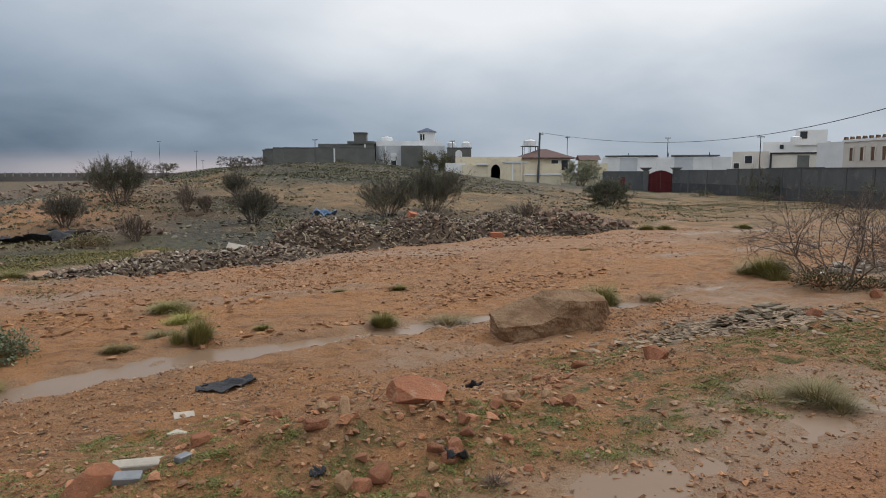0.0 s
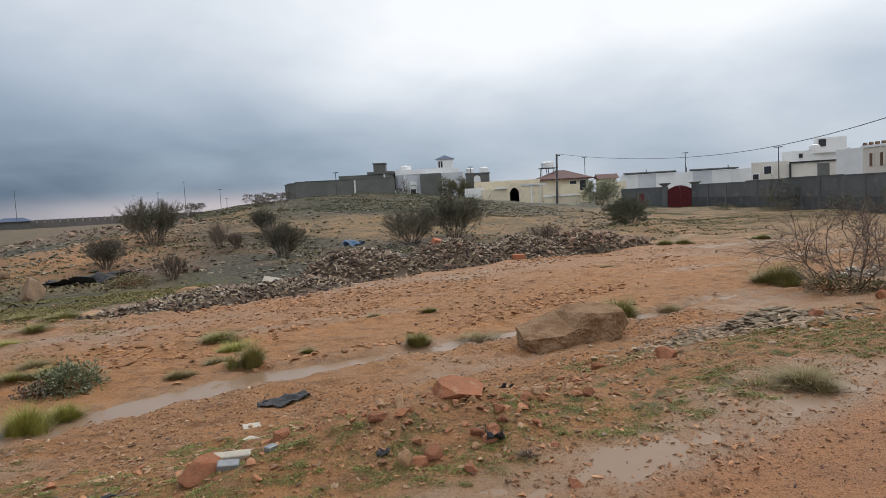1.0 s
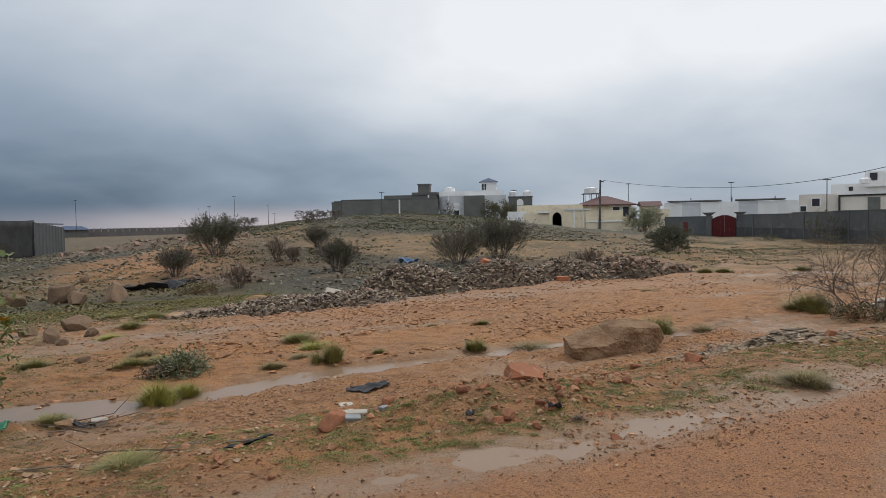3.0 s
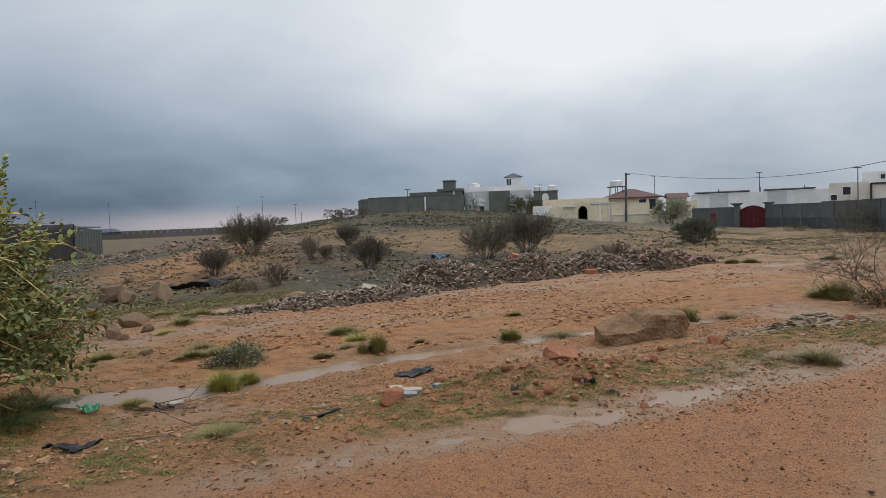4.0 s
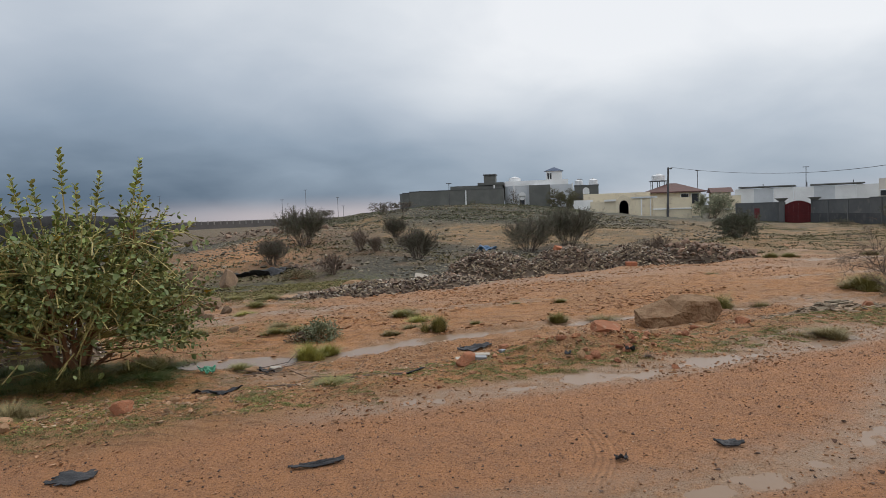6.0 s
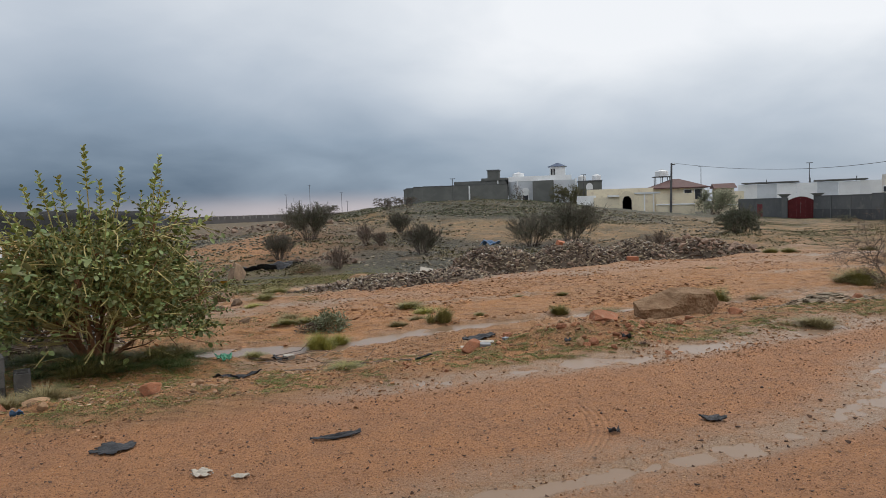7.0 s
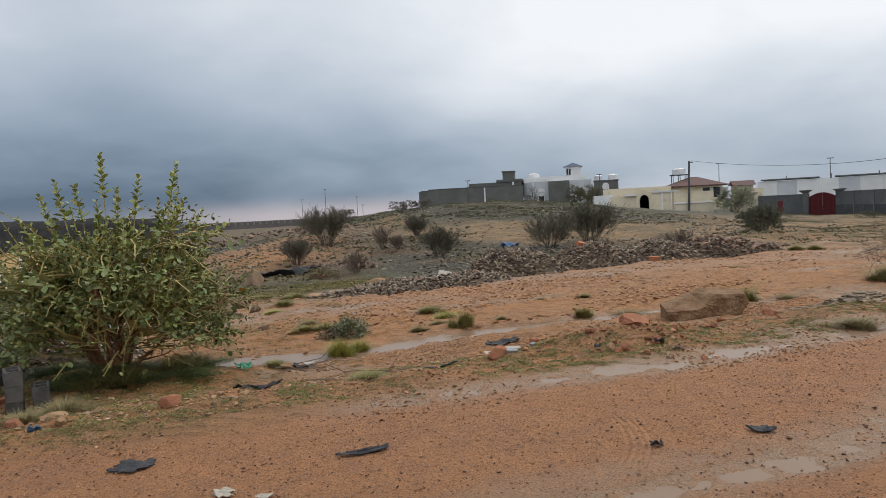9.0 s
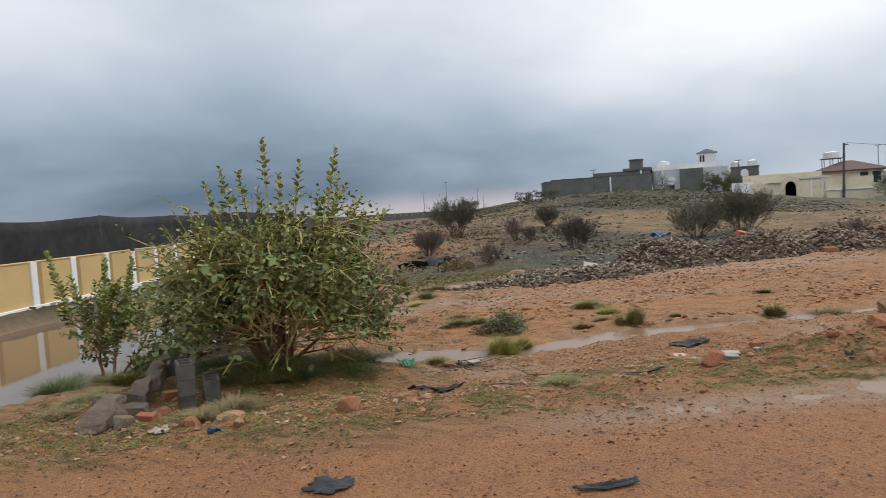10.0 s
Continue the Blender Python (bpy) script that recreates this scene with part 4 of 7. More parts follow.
def yellow_house():
    h = thing("cream_walled_house", "cream and yellow walled house with an arched dark blue gate", "house", (0, 105, 0))
    part("white_gable", a_box(0.4, 3.4, 0.3, 0.6, -0.5, 3.1), M_WHITE, h)
    part("back_wall", a_box(2.0, 12.6, 2.6, 2.9, -0.5, 4.1), M_CREAM, h)
    part("wall_left", a_box(3.0, 7.1, -0.1, 0.15, -0.6, 2.75), M_CREAM, h)
    part("eave", a_box(5.2, 7.0, -0.5, 0.2, 2.75, 3.05), M_WHITE, h)
    part("gate_surround", a_box(7.0, 9.4, -0.3, 0.1, -0.6, 3.25), M_CREAM, h)
    part("gate_surround_arch", tube(bmesh.new(), (8.2, -0.34, 2.6), (8.2, 0.1, 2.6), 1.08, 1.08, 20), M_CREAM, h)
    bm = bmesh.new()
    rim = [(7.5, -0.4), (8.9, -0.4)] + [(8.2 + 0.7 * math.cos(w), 1.9 + 0.95 * math.sin(w)) for w in np.linspace(0, math.pi, 15)]
    f = bm.faces.new([bm.verts.new((x, -0.42, z)) for x, z in rim])
    bmesh.ops.solidify(bm, geom=[f], thickness=0.06)
    part("gate_leaf", bm, mat("navy_steel", (0.035, 0.042, 0.07), (0.05, 0.058, 0.085), 3, 0.5, 0.1, 30), h, "dark blue arched steel gate")
    part("wall_right", a_box(9.4, 13.2, -0.1, 0.15, -0.8, 3.1), M_CREAM, h)
    part("coping", a_box(9.3, 13.3, -0.3, 0.3, 3.1, 3.35), M_LGREY, h)
    for x in (10.8, 12.2):
        part("pilaster", a_box(x, x + 0.2, -0.18, -0.1, -0.6, 3.1), M_WHITE, h)
    part("front_wall", a_box(12.6, 18.2, -1.2, -0.95, -1.2, 2.0), M_CREAM, h)
    part("front_ledge", a_box(12.5, 18.3, -1.35, -0.9, 1.2, 1.4), M_WHITE, h)
    part("upper_wall", a_box(12.6, 18.4, -0.95, -0.6, 0.0, 3.0), M_CREAM, h)
    part("side_wall", run((18.2, -1.2), (19.0, 3.5), -1.2, 2.2, 0.25), M_CREAM, h)
    part("wall_end", a_box(22.0, 25.0, -3.2, -2.9, -1.6, 3.0), M_CREAM, h)
    part("end_shade", a_box(22.0, 25.1, -3.35, -2.85, 0.9, 1.05), M_WHITE, h)
    part("house_block", a_box(12.6, 20.6, 4, 12, 0.0, 4.0), M_CREAM, h)
    for x in (17.6, 19.2):
        slot(h, x, x + 1.1, 2.0, 3.6, 3.98, M_BLACK, "window")
    bm = a_box(11.9, 21.4, 3.2, 13, 4.0, 5.5)
    for v in bm.verts:
        if v.co.z > 5:
            v.co.x, v.co.y = 16.8 + (v.co.x - 16.8) * 0.12, 8 + (v.co.y - 8) * 0.1
    part("roof", bm, M_ROOF, h, "red-brown hipped tile roof")
    part("fascia", a_box(11.85, 21.45, 3.1, 13.1, 3.85, 4.02), M_ROOF, h)
    water_tank((14.6, 113, 3.0), 1.1, 1.1, 3.0, "white water tank on a dark steel stand")
    h2 = thing("red_roofed_shed", "small shed with a faded red roof", "shed", (24.5, 112, 0))
    part("house_wall", a_box(-1.4, 1.4, 0, 3, -1, 3.7), M_CREAM, h2)
    bm = a_box(-1.8, 1.8, -0.4, 3.4, 3.7, 4.5)
    for v in bm.verts:
        if v.co.z > 4:
            v.co.y = 1.5 + (v.co.y - 1.5) * 0.05
    part("roof", bm, M_ROOF, h2)
    return h


def white_sheds():
    h = thing("white_shed", "long white flat-roofed shed with stained panels behind the grey wall", "shed", (25.6, 108, 0), -18.5)
    for k in range(7):
        part("wall_panel", a_box(k * 2.75, k * 2.75 + 2.72, 0, 0.25, -1.5, 4.0 - 0.03 * (k % 2)), M_LGREY if k % 3 == 1 else M_WHITE, h)
    part("roof_edge", a_box(0.5, 8.5, -0.3, 6, 4.15, 4.32), M_DARK, h)
    part("roof_edge", a_box(10.5, 17.5, -0.3, 6, 4.15, 4.32), M_DARK, h)
    for k in range(6):
        part("roof_post", a_box(1 + k * 3.0, 1.12 + k * 3.0, 0, 0.12, 4.0, 4.7 if k % 2 else 4.3), M_POLE, h)
    h = thing("cream_outhouse", "cream flat-roofed house with dark window frames behind the grey wall", "house", (40.3, 93.5, 0), -27)
    part("house_wall", a_box(0, 4.6, 0, 5, -1, 4.5), M_VILLA, h)
    slot(h, 1.6, 2.5, 2.9, 3.9, -0.02, M_BLACK, "window")
    slot(h, 0.2, 0.9, 2.2, 2.9, -0.02, M_BLACK, "window")
    part("low_wall", a_box(4.6, 11.5, -0.5, 0, -1, 4.1), M_VILLA, h)
    part("dark_door", a_box(8.0, 9.4, -0.6, -0.5, 1.8, 3.9), M_DARK, h)
    for x in (4.7, 11.2):
        part("dark_post", a_box(x, x + 0.25, -0.7, -0.45, 0, 4.3), M_BLACK, h)
    part("dark_beam", a_box(4.7, 11.4, -0.7, -0.45, 4.1, 4.3), M_BLACK, h)
    h = thing("white_block_house", "white two-storey flat-roofed house far behind the wall", "house", (49, 97, 0), -27)
    part("house_wall", a_box(-2.6, 6, 0, 8, -1, 6.0), M_WHITE, h)
    part("stair_tower", a_box(1.5, 5.5, -0.5, 4, 5.5, 7.6), M_WHITE, h)
    part("tower_window", a_box(2.1, 3.0, -0.6, -0.5, 6.4, 7.4), M_BLACK, h)
    part("small_window", a_box(-0.4, 0.1, -0.1, 0.0, 5.0, 5.6), M_BLACK, h)
    water_tank((49.5, 94.5, 5.9), 0.7, 0.8)
    h = thing("crenellated_villa", "cream villa with a crenellated parapet and narrow brown windows", "house", (43.6, 73.0, 0), -84)
    part("side_wall", a_box(-4.5, 0, -0.05, 8, -1.5, 5.0), M_WHITE, h)
    part("front_wall", a_box(0.0, 14, -0.15, 8, -1.5, 5.0), M_VILLA, h)
    part("band", a_box(-0.1, 14.1, -0.25, 8, 4.9, 5.15), M_WHITE, h)
    for k in range(16):
        bm = a_box(k * 0.92, k * 0.92 + 0.36, -0.2, 0.15, 5.15, 5.45)
        for v in bm.verts:
            if v.co.z > 5.4:
                v.co.x = k * 0.92 + 0.18 + (v.co.x - k * 0.92 - 0.18) * 0.55
        part("merlon", bm, M_BROWN, h)
    for k in range(8):
        slot(h, 1.1 + k * 1.55, 1.6 + k * 1.55, 2.9, 4.25, -0.17, M_BROWN, "window", "narrow brown shuttered window", M_VILLA)
    water_tank((46.5, 68.5, 5.1), 1.1, 1.2)


def lamp_post(at, h, arm=0.0, group="far lamp posts"):
    p = thing("lamp_post", "thin grey steel lamp post", "lamp post", at, group=group)
    part("pole", tube(bmesh.new(), (0, 0, -1), (0, 0, h), 0.08, 0.05), M_POLE, p)
    part("lamp_head", a_box(-0.45 - arm, 0.45, -0.1, 0.1, h - 0.04, h + 0.06), M_POLE, p)
    return p


def power_line():
    p = thing("power_pole", "dark wooden power pole beside the cream house", "power pole", (14.6, 103.4, -0.3))
    part("pole", tube(bmesh.new(), (0.05, 0, -1), (0.25, 0, 8.0), 0.2, 0.14), M_POLE, p)
    part("bracket", a_box(0.1, 0.8, -0.06, 0.06, 7.7, 7.85), M_POLE, p)
    part("insulator", tube(bmesh.new(), (0.7, 0, 7.8), (0.7, 0, 8.05), 0.08, 0.05), M_WHITE, p)
    cu = bpy.data.curves.new("overhead_cable", "CURVE")
    cu.dimensions, cu.bevel_depth, cu.bevel_resolution = "3D", 0.024, 1
    sp = cu.splines.new("POLY")
    a, b = Vector((15.2, 103.4, 7.7)), Vector((22.0, 22.0, 6.2))
    n = 40
    sp.points.add(n)
    for k in range(n + 1):
        t = k / n
        q = a.lerp(b, t)
        sp.points[k].co = (q.x + 5.5 * math.sin(math.pi * t), q.y, q.z - 2.4 * 4 * t * (1 - t), 1)
    cu.materials.append(M_POLE)
    tagged(new("overhead_cable", cu), "black overhead cable sagging from the power pole", "cable")


yellow_wall(), netting_fence(), metal_fence(), far_wall(), grey_wall()
dark_compound(), white_villa(), yellow_house(), white_sheds(), power_line()
for at, h in (((-75.9, 180, 0), 9.8), ((-82, 177, 0), 7.1), ((-67.2, 183, 0), 7.3), ((-65.7, 183.6, 0), 4.8), ((-120, 175, 0), 9.5), ((-135, 165, 0), 10.5)):
    lamp_post(at, h)
lamp_post((-20.5, 107.8, 2.5), 4.3, group="lamp posts by the houses")
lamp_post((1.55, 110, 0), 6.7, group="lamp posts by the houses")
lamp_post((35.4, 106, 0), 7.0, group="lamp posts by the houses")
lamp_post((38.4, 81.4, 0), 5.9, group="lamp posts by the houses")
lamp_post((23.6, 127.8, 0), 8.2, group="lamp posts by the houses")


# ---- plants ----
def leaf_shape(long=1.0, wide=0.55, cup=0.12):
    y = np.array([0, 0.25, 0.6, 0.9, 1.0]) * long
    w = np.array([0.12, 0.42, 0.5, 0.27, 0.0]) * wide
    V = [(0, y[0], 0)]
    for a, b in zip(y[1:4], w[1:4]):
        V += [(-b, a, cup * b), (0, a, -0.02), (b, a, cup * b)]
    V.append((0, y[4], -0.04))
    T = [(0, 2, 1), (0, 3, 2), (1, 2, 5), (1, 5, 4), (2, 3, 6), (2, 6, 5), (4, 5, 8), (4, 8, 7), (5, 6, 9), (5, 9, 8), (7, 8, 10), (8, 9, 10)]
    return np.array(V, float), np.array(T)


LEAFLET = (np.array([(0, 0, 0), (-0.28, 0.5, 0.08), (0.28, 0.5, 0.08), (0, 1, -0.02)], float), np.array([(0, 2, 1), (1, 2, 3)]))


def frames_along(ways, rs, roll=None):
    """Turning matrices whose y axis follows the ways."""
    w = ways / np.linalg.norm(ways, axis=1)[:, None]
    s = np.cross(w, np.array([0, 0, 1.0]) + 0.35 * rs.normal(size=w.shape))
    s /= np.maximum(np.linalg.norm(s, axis=1), 1e-6)[:, None]
    return np.stack([s, w, np.cross(s, w)], 2)


def shoot_leaves(rs, p, w, length, n, size):
    """Pairs of leaves up a shoot: places, ways, sizes."""
    w = w / np.linalg.norm(w)
    side = np.cross(w, (0.3, 0.2, 1.0))
    side /= np.linalg.norm(side)
    oth = np.cross(w, side)
    out = []
    for k in range(n):
        t = k / max(n - 1, 1)
        a = k * 1.57 + rs.uniform(-0.3, 0.3)
        for sgn in (-1, 1):
            r = sgn * (math.cos(a) * side + math.sin(a) * oth)
            out.append((p + w * length * t, r + w * (0.35 + 0.7 * t), size * (1 - 0.45 * t) * rs.uniform(0.8, 1.15)))
    return out


def milkweed_bush(at, scale, label, spires, seed, starts=13, turn=0.0, plume=0.62, side=700, fill=420, leaf=1.0):
    """A broad shrub of red-brown stems, oval leaves and tall leafy shoots."""
    rs = np.random.RandomState(seed)
    b = thing("milkweed_bush", label, "bush", at, turn)
    ang = np.linspace(0, 2 * math.pi, starts, endpoint=False) + rs.uniform(-0.2, 0.2, starts)
    lean = rs.uniform(0.12, 1.05, starts)
    st = np.stack([0.16 * np.cos(ang), 0.16 * np.sin(ang), np.full(starts, -0.1)], 1)
    wy = np.stack([np.cos(ang) * np.sin(lean), np.sin(ang) * np.sin(lean), np.cos(lean)], 1)
    grown, tips = [], []
    ll, rr = rs.uniform(1.0, 1.35, starts), rs.uniform(0.035, 0.06, starts)
    for k in range(starts):
        A, B, r0, r1, tip = grow(rs, st[k:k + 1], wy[k:k + 1], ll[k:k + 1], rr[k:k + 1], 2, 3, 0.3, 0.55, 0.62, 0.16, 4)
        A, B = A * np.array([0.95, 0.95, 0.96]), B * np.array([0.95, 0.95, 0.96])
        tips += [(p * np.array([0.95, 0.95, 0.96]), w) for p, w in tip]
        V, T = sticks(A, B, r0, r1)
        part("stem", (V * scale, T), M_BARK, b)
        grown.append(A)
    A = np.concatenate(grown)
    leaves, pale, yellow, twA, twB = [], [], [], [], []
    for p, w in tips:
        out = p - np.array([0, 0, 0.9])
        w = w * 0.5 + out / np.linalg.norm(out) * 0.55 + np.array([0, 0, 0.12 if p[2] < 1.5 else 0.5])
        n = rs.randint(5, 9)
        l = rs.uniform(0.3, 0.55)
        twA.append(p), twB.append(p + w / np.linalg.norm(w) * l)
        # higher clumps turn pale more often, which paints in the sky-lit top
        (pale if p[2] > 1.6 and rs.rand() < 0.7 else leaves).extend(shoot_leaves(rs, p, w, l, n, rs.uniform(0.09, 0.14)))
        if rs.rand() < 0.06:
            yellow.extend(shoot_leaves(rs, p + w * l * 0.5, w, 0.12, 1, 0.17))
    pick = rs.choice(len(A), side)
    for i in pick:
        if np.linalg.norm(A[i][:2]) < 0.45 or (A[i][2] < 0.6 and np.linalg.norm(A[i][:2]) < 0.9):
            continue
        q = A[i]
        w = np.array([q[0], q[1], 0]) * 0.5 + rs.normal(size=3) * 0.6
        w[2] -= 0.25
        w /= np.linalg.norm(w)
        e = q + w * rs.uniform(0.25, 0.6)
        m = (q + e) / 2 + np.array([0, 0, 0.06])
        twA += [q, m]
        twB += [m, e]
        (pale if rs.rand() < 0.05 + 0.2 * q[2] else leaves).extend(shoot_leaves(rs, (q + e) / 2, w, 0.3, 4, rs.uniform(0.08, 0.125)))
    for _ in range(fill):
        d = rs.normal(size=3)
        d[2] = abs(d[2]) * 0.8 + 0.1
        d /= np.linalg.norm(d)
        q = d * np.array([1.78, 1.78, 2.0]) * rs.uniform(0.5, 1.0) + np.array([0, 0, 0.3])
        w = d + rs.normal(size=3) * 0.5
        e = q + w / np.linalg.norm(w) * rs.uniform(0.2, 0.42)
        twA += [q - d * 0.45, q]
        twB += [q, e]
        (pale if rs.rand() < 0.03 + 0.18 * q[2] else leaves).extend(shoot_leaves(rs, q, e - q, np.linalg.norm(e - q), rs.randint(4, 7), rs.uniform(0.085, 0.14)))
    # bare straw-coloured shoots that arch outwards through the leaves
    for _ in range(fill // 4):
        a, z = rs.uniform(0, 2 * math.pi), rs.uniform(0.7, 2.15)
        w = np.array([math.cos(a), math.sin(a), rs.uniform(-0.15, 0.45)]) + rs.normal(size=3) * 0.2
        q = np.array([math.cos(a), math.sin(a), 0]) * rs.uniform(0.7, 1.3) + np.array([0, 0, z])
        for _k in range(4):
            e = q + w * rs.uniform(0.12, 0.2)
            twA.append(q), twB.append(e)
            q, w = e, w + np.array([0, 0, rs.uniform(-0.4, 0.2)]) + rs.normal(size=3) * 0.24
        if rs.rand() < 0.6:
            leaves.extend(shoot_leaves(rs, q, w, 0.22, 3, rs.uniform(0.1, 0.16)))
    tA, tB = [], []
    for x, y, top in spires:
        foot = np.array([x * 0.55, y * 0.55, 1.5])
        tip = np.array([x, y, top])
        mid = (foot + tip) / 2 + rs.normal(size=3) * 0.05
        tA += [foot, mid]
        tB += [mid, tip]
        l = plume * rs.uniform(0.85, 1.1)
        w = tip - mid
        w /= np.linalg.norm(w)
        pale.extend(shoot_leaves(rs, tip - w * l, w, l, int(19 * l), 0.15))
    twA, twB = np.array(twA + tA), np.array(twB + tB)
    off = (twB[:, 2] > 0.7) | (rs.rand(len(twB)) < 0.3)
    twA, twB = twA[off], twB[off]
    part("twig_mass", (lambda s: (s[0] * scale, s[1]))(sticks(twA, twB, 0.012, 0.007)), M_TWIG, b, "straw-coloured bare twigs")["kind"] = "stuff"
    kind = leaf_shape(1.0, 0.74, 0.3)
    for nm, ls, m, lab in (("crown", leaves, M_LEAF, "grey-green oval leaves"), ("young_foliage", pale, M_PALELEAF, "pale green upper and young leaves, lightened as if skylit"), ("yellow_foliage", yellow, M_YELLOW, "yellowed leaves")):
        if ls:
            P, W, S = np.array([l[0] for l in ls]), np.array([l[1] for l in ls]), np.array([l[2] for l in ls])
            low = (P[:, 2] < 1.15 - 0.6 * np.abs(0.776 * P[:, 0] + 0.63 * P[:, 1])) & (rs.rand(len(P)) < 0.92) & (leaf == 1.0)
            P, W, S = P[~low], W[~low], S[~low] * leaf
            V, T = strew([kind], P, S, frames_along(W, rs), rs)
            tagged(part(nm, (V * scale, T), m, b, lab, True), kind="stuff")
    return b


def thorn_bush(at, wide, high, label, seed, leaf=500, starts=10, depth=3, twig=None, leafmat=None, category="bush", thick=0.018, flat=False, name="thorn_bush", group="", least=0.005, zig=0.35, fan=False):
    """A spiny shrub: forking twigs from one foot, with small leaves where it has any."""
    rs = np.random.RandomState(seed)
    b = thing(name, label, category, at, rs.uniform(0, 360), group)
    ang = np.linspace(0, 2 * math.pi, starts, endpoint=False) + rs.uniform(-0.3, 0.3, starts)
    lean = rs.uniform(0.05, 0.75 if fan else 0.95, starts)
    st = np.stack([0.1 * np.cos(ang), 0.1 * np.sin(ang), np.full(starts, -0.1)], 1)
    wy = np.stack([np.cos(ang) * np.sin(lean), np.sin(ang) * np.sin(lean), np.cos(lean)], 1)
    A, B, r0, r1, tips = grow(rs, st, wy, np.full(starts, 0.55), np.full(starts, thick), depth, 3 if starts > 4 else 4, zig, 0.26 if fan else 0.6, 0.74 if fan else 0.66, 0.08, 3)
    k = np.array([wide / 2 / np.percentile(np.abs(B[:, :2]), 97), 0, 0])
    sc = np.array([k[0], k[0], high / np.percentile(B[:, 2], 99)])
    A, B = A * sc, B * sc
    if flat:
        for Q in (A, B):
            Q[:, 2] = np.where(Q[:, 2] > high * 0.72, high * 0.72 + (Q[:, 2] - high * 0.72) * 0.5, Q[:, 2])
    A[:, 2], B[:, 2] = np.maximum(A[:, 2], -0.15), np.maximum(B[:, 2], 0.02)
    tagged(part("branchwork", sticks(A, B, np.maximum(r0, least), np.maximum(r1, least * 0.8)), twig or M_THORN, b), kind="stuff")
    if leaf:
        i = rs.choice(len(B), leaf)
        far = np.linalg.norm(B[i] / np.array([wide / 2, wide / 2, high]), axis=1)
        i = i[far > 0.45]
        P = B[i] + rs.normal(size=(len(i), 3)) * 0.04
        V, T = strew([LEAFLET], P, rs.uniform(0.04, 0.085, len(i)) * (0.75 if fan else max(1.0, wide / 2.6)), turns(rs, len(i)), rs)
        part("foliage", (V, T), leafmat or M_DARKLEAF, b)
    return b


def blades(rs, n, r, h, droop=0.5):
    """Bent grass blades from one foot: arrays."""
    a = rs.uniform(0, 2 * math.pi, n)
    rad = r * 0.45 * np.sqrt(rs.rand(n))
    foot = np.stack([rad * np.cos(a), rad * np.sin(a), np.full(n, -0.02)], 1)
    out = np.stack([np.cos(a + rs.normal(size=n) * 0.5), np.sin(a + rs.normal(size=n) * 0.5), np.zeros(n)], 1)
    hh = h * rs.uniform(0.35, 1.0, n) * (1 - 0.45 * (rad / (0.45 * r)) ** 2)
    reach = r * rs.uniform(0.1, 0.95, n)
    w = rs.uniform(0.0012, 0.0026, n)[:, None] * (1 + 2.0 * h)
    side = np.cross(out, (0, 0, 1.0))
    rows = []
    for t, k in ((0, 1.0), (0.5, 0.8), (1.0, 0.08)):
        c = foot + out * (reach * t ** 1.6)[:, None] + np.array([0, 0, 1.0]) * (hh * (t - droop * 0.25 * t * t))[:, None]
        rows += [c - side * w * k, c + side * w * k]
    V = np.stack(rows, 1).reshape(-1, 3)
    T = np.array([[0, 1, 3], [0, 3, 2], [2, 3, 5], [2, 5, 4]])
    return V, (T[None] + 6 * np.arange(n)[:, None, None]).reshape(-1, 3)


def tuft(x, y, r, h, material, label, seed, n=170, name="grass_tuft", category="grass tuft"):
    rs = np.random.RandomState(seed)
    sets = [blades(rs, n, r, h)]
    for _ in range(6):
        V, T = blades(rs, n // 3, r * 0.7, h * rs.uniform(0.45, 0.85))
        sets.append((V + np.array([*(rs.normal(size=2) * r * 0.45), 0]), T))
    return single(name, merge(sets), material, label, category, (x, y, G(x, y)), group="clumps on the sand")


def cushion(x, y, r, h, material, label, seed, n=900):
    """A low domed shrublet of small leaves."""
    rs = np.random.RandomState(seed)
    b = thing("shrublet", label, "shrub", (x, y, G(x, y)))
    d = rs.normal(size=(n, 3))
    d[:, 2] = np.abs(d[:, 2])
    d /= np.linalg.norm(d, axis=1)[:, None]
    lob = 1 + 0.22 * np.sin(4 * np.arctan2(d[:, 1], d[:, 0]) + seed) + 0.15 * rs.normal(size=n)
    P = d * np.array([r, r, h]) * (lob * rs.uniform(0.72, 1.0, n))[:, None]
    V, T = strew([leaf_shape(1, 0.6)], P, rs.uniform(0.022, 0.042, n) * (1 + r), frames_along(d + 0.5 * rs.normal(size=d.shape), rs), rs)
    part("foliage", (V, T), material, b)
    m = 60
    part("stem_mass", sticks(np.zeros((m, 3)), P[:m] * 0.95, 0.006, 0.003), M_BARK, b)
    return b


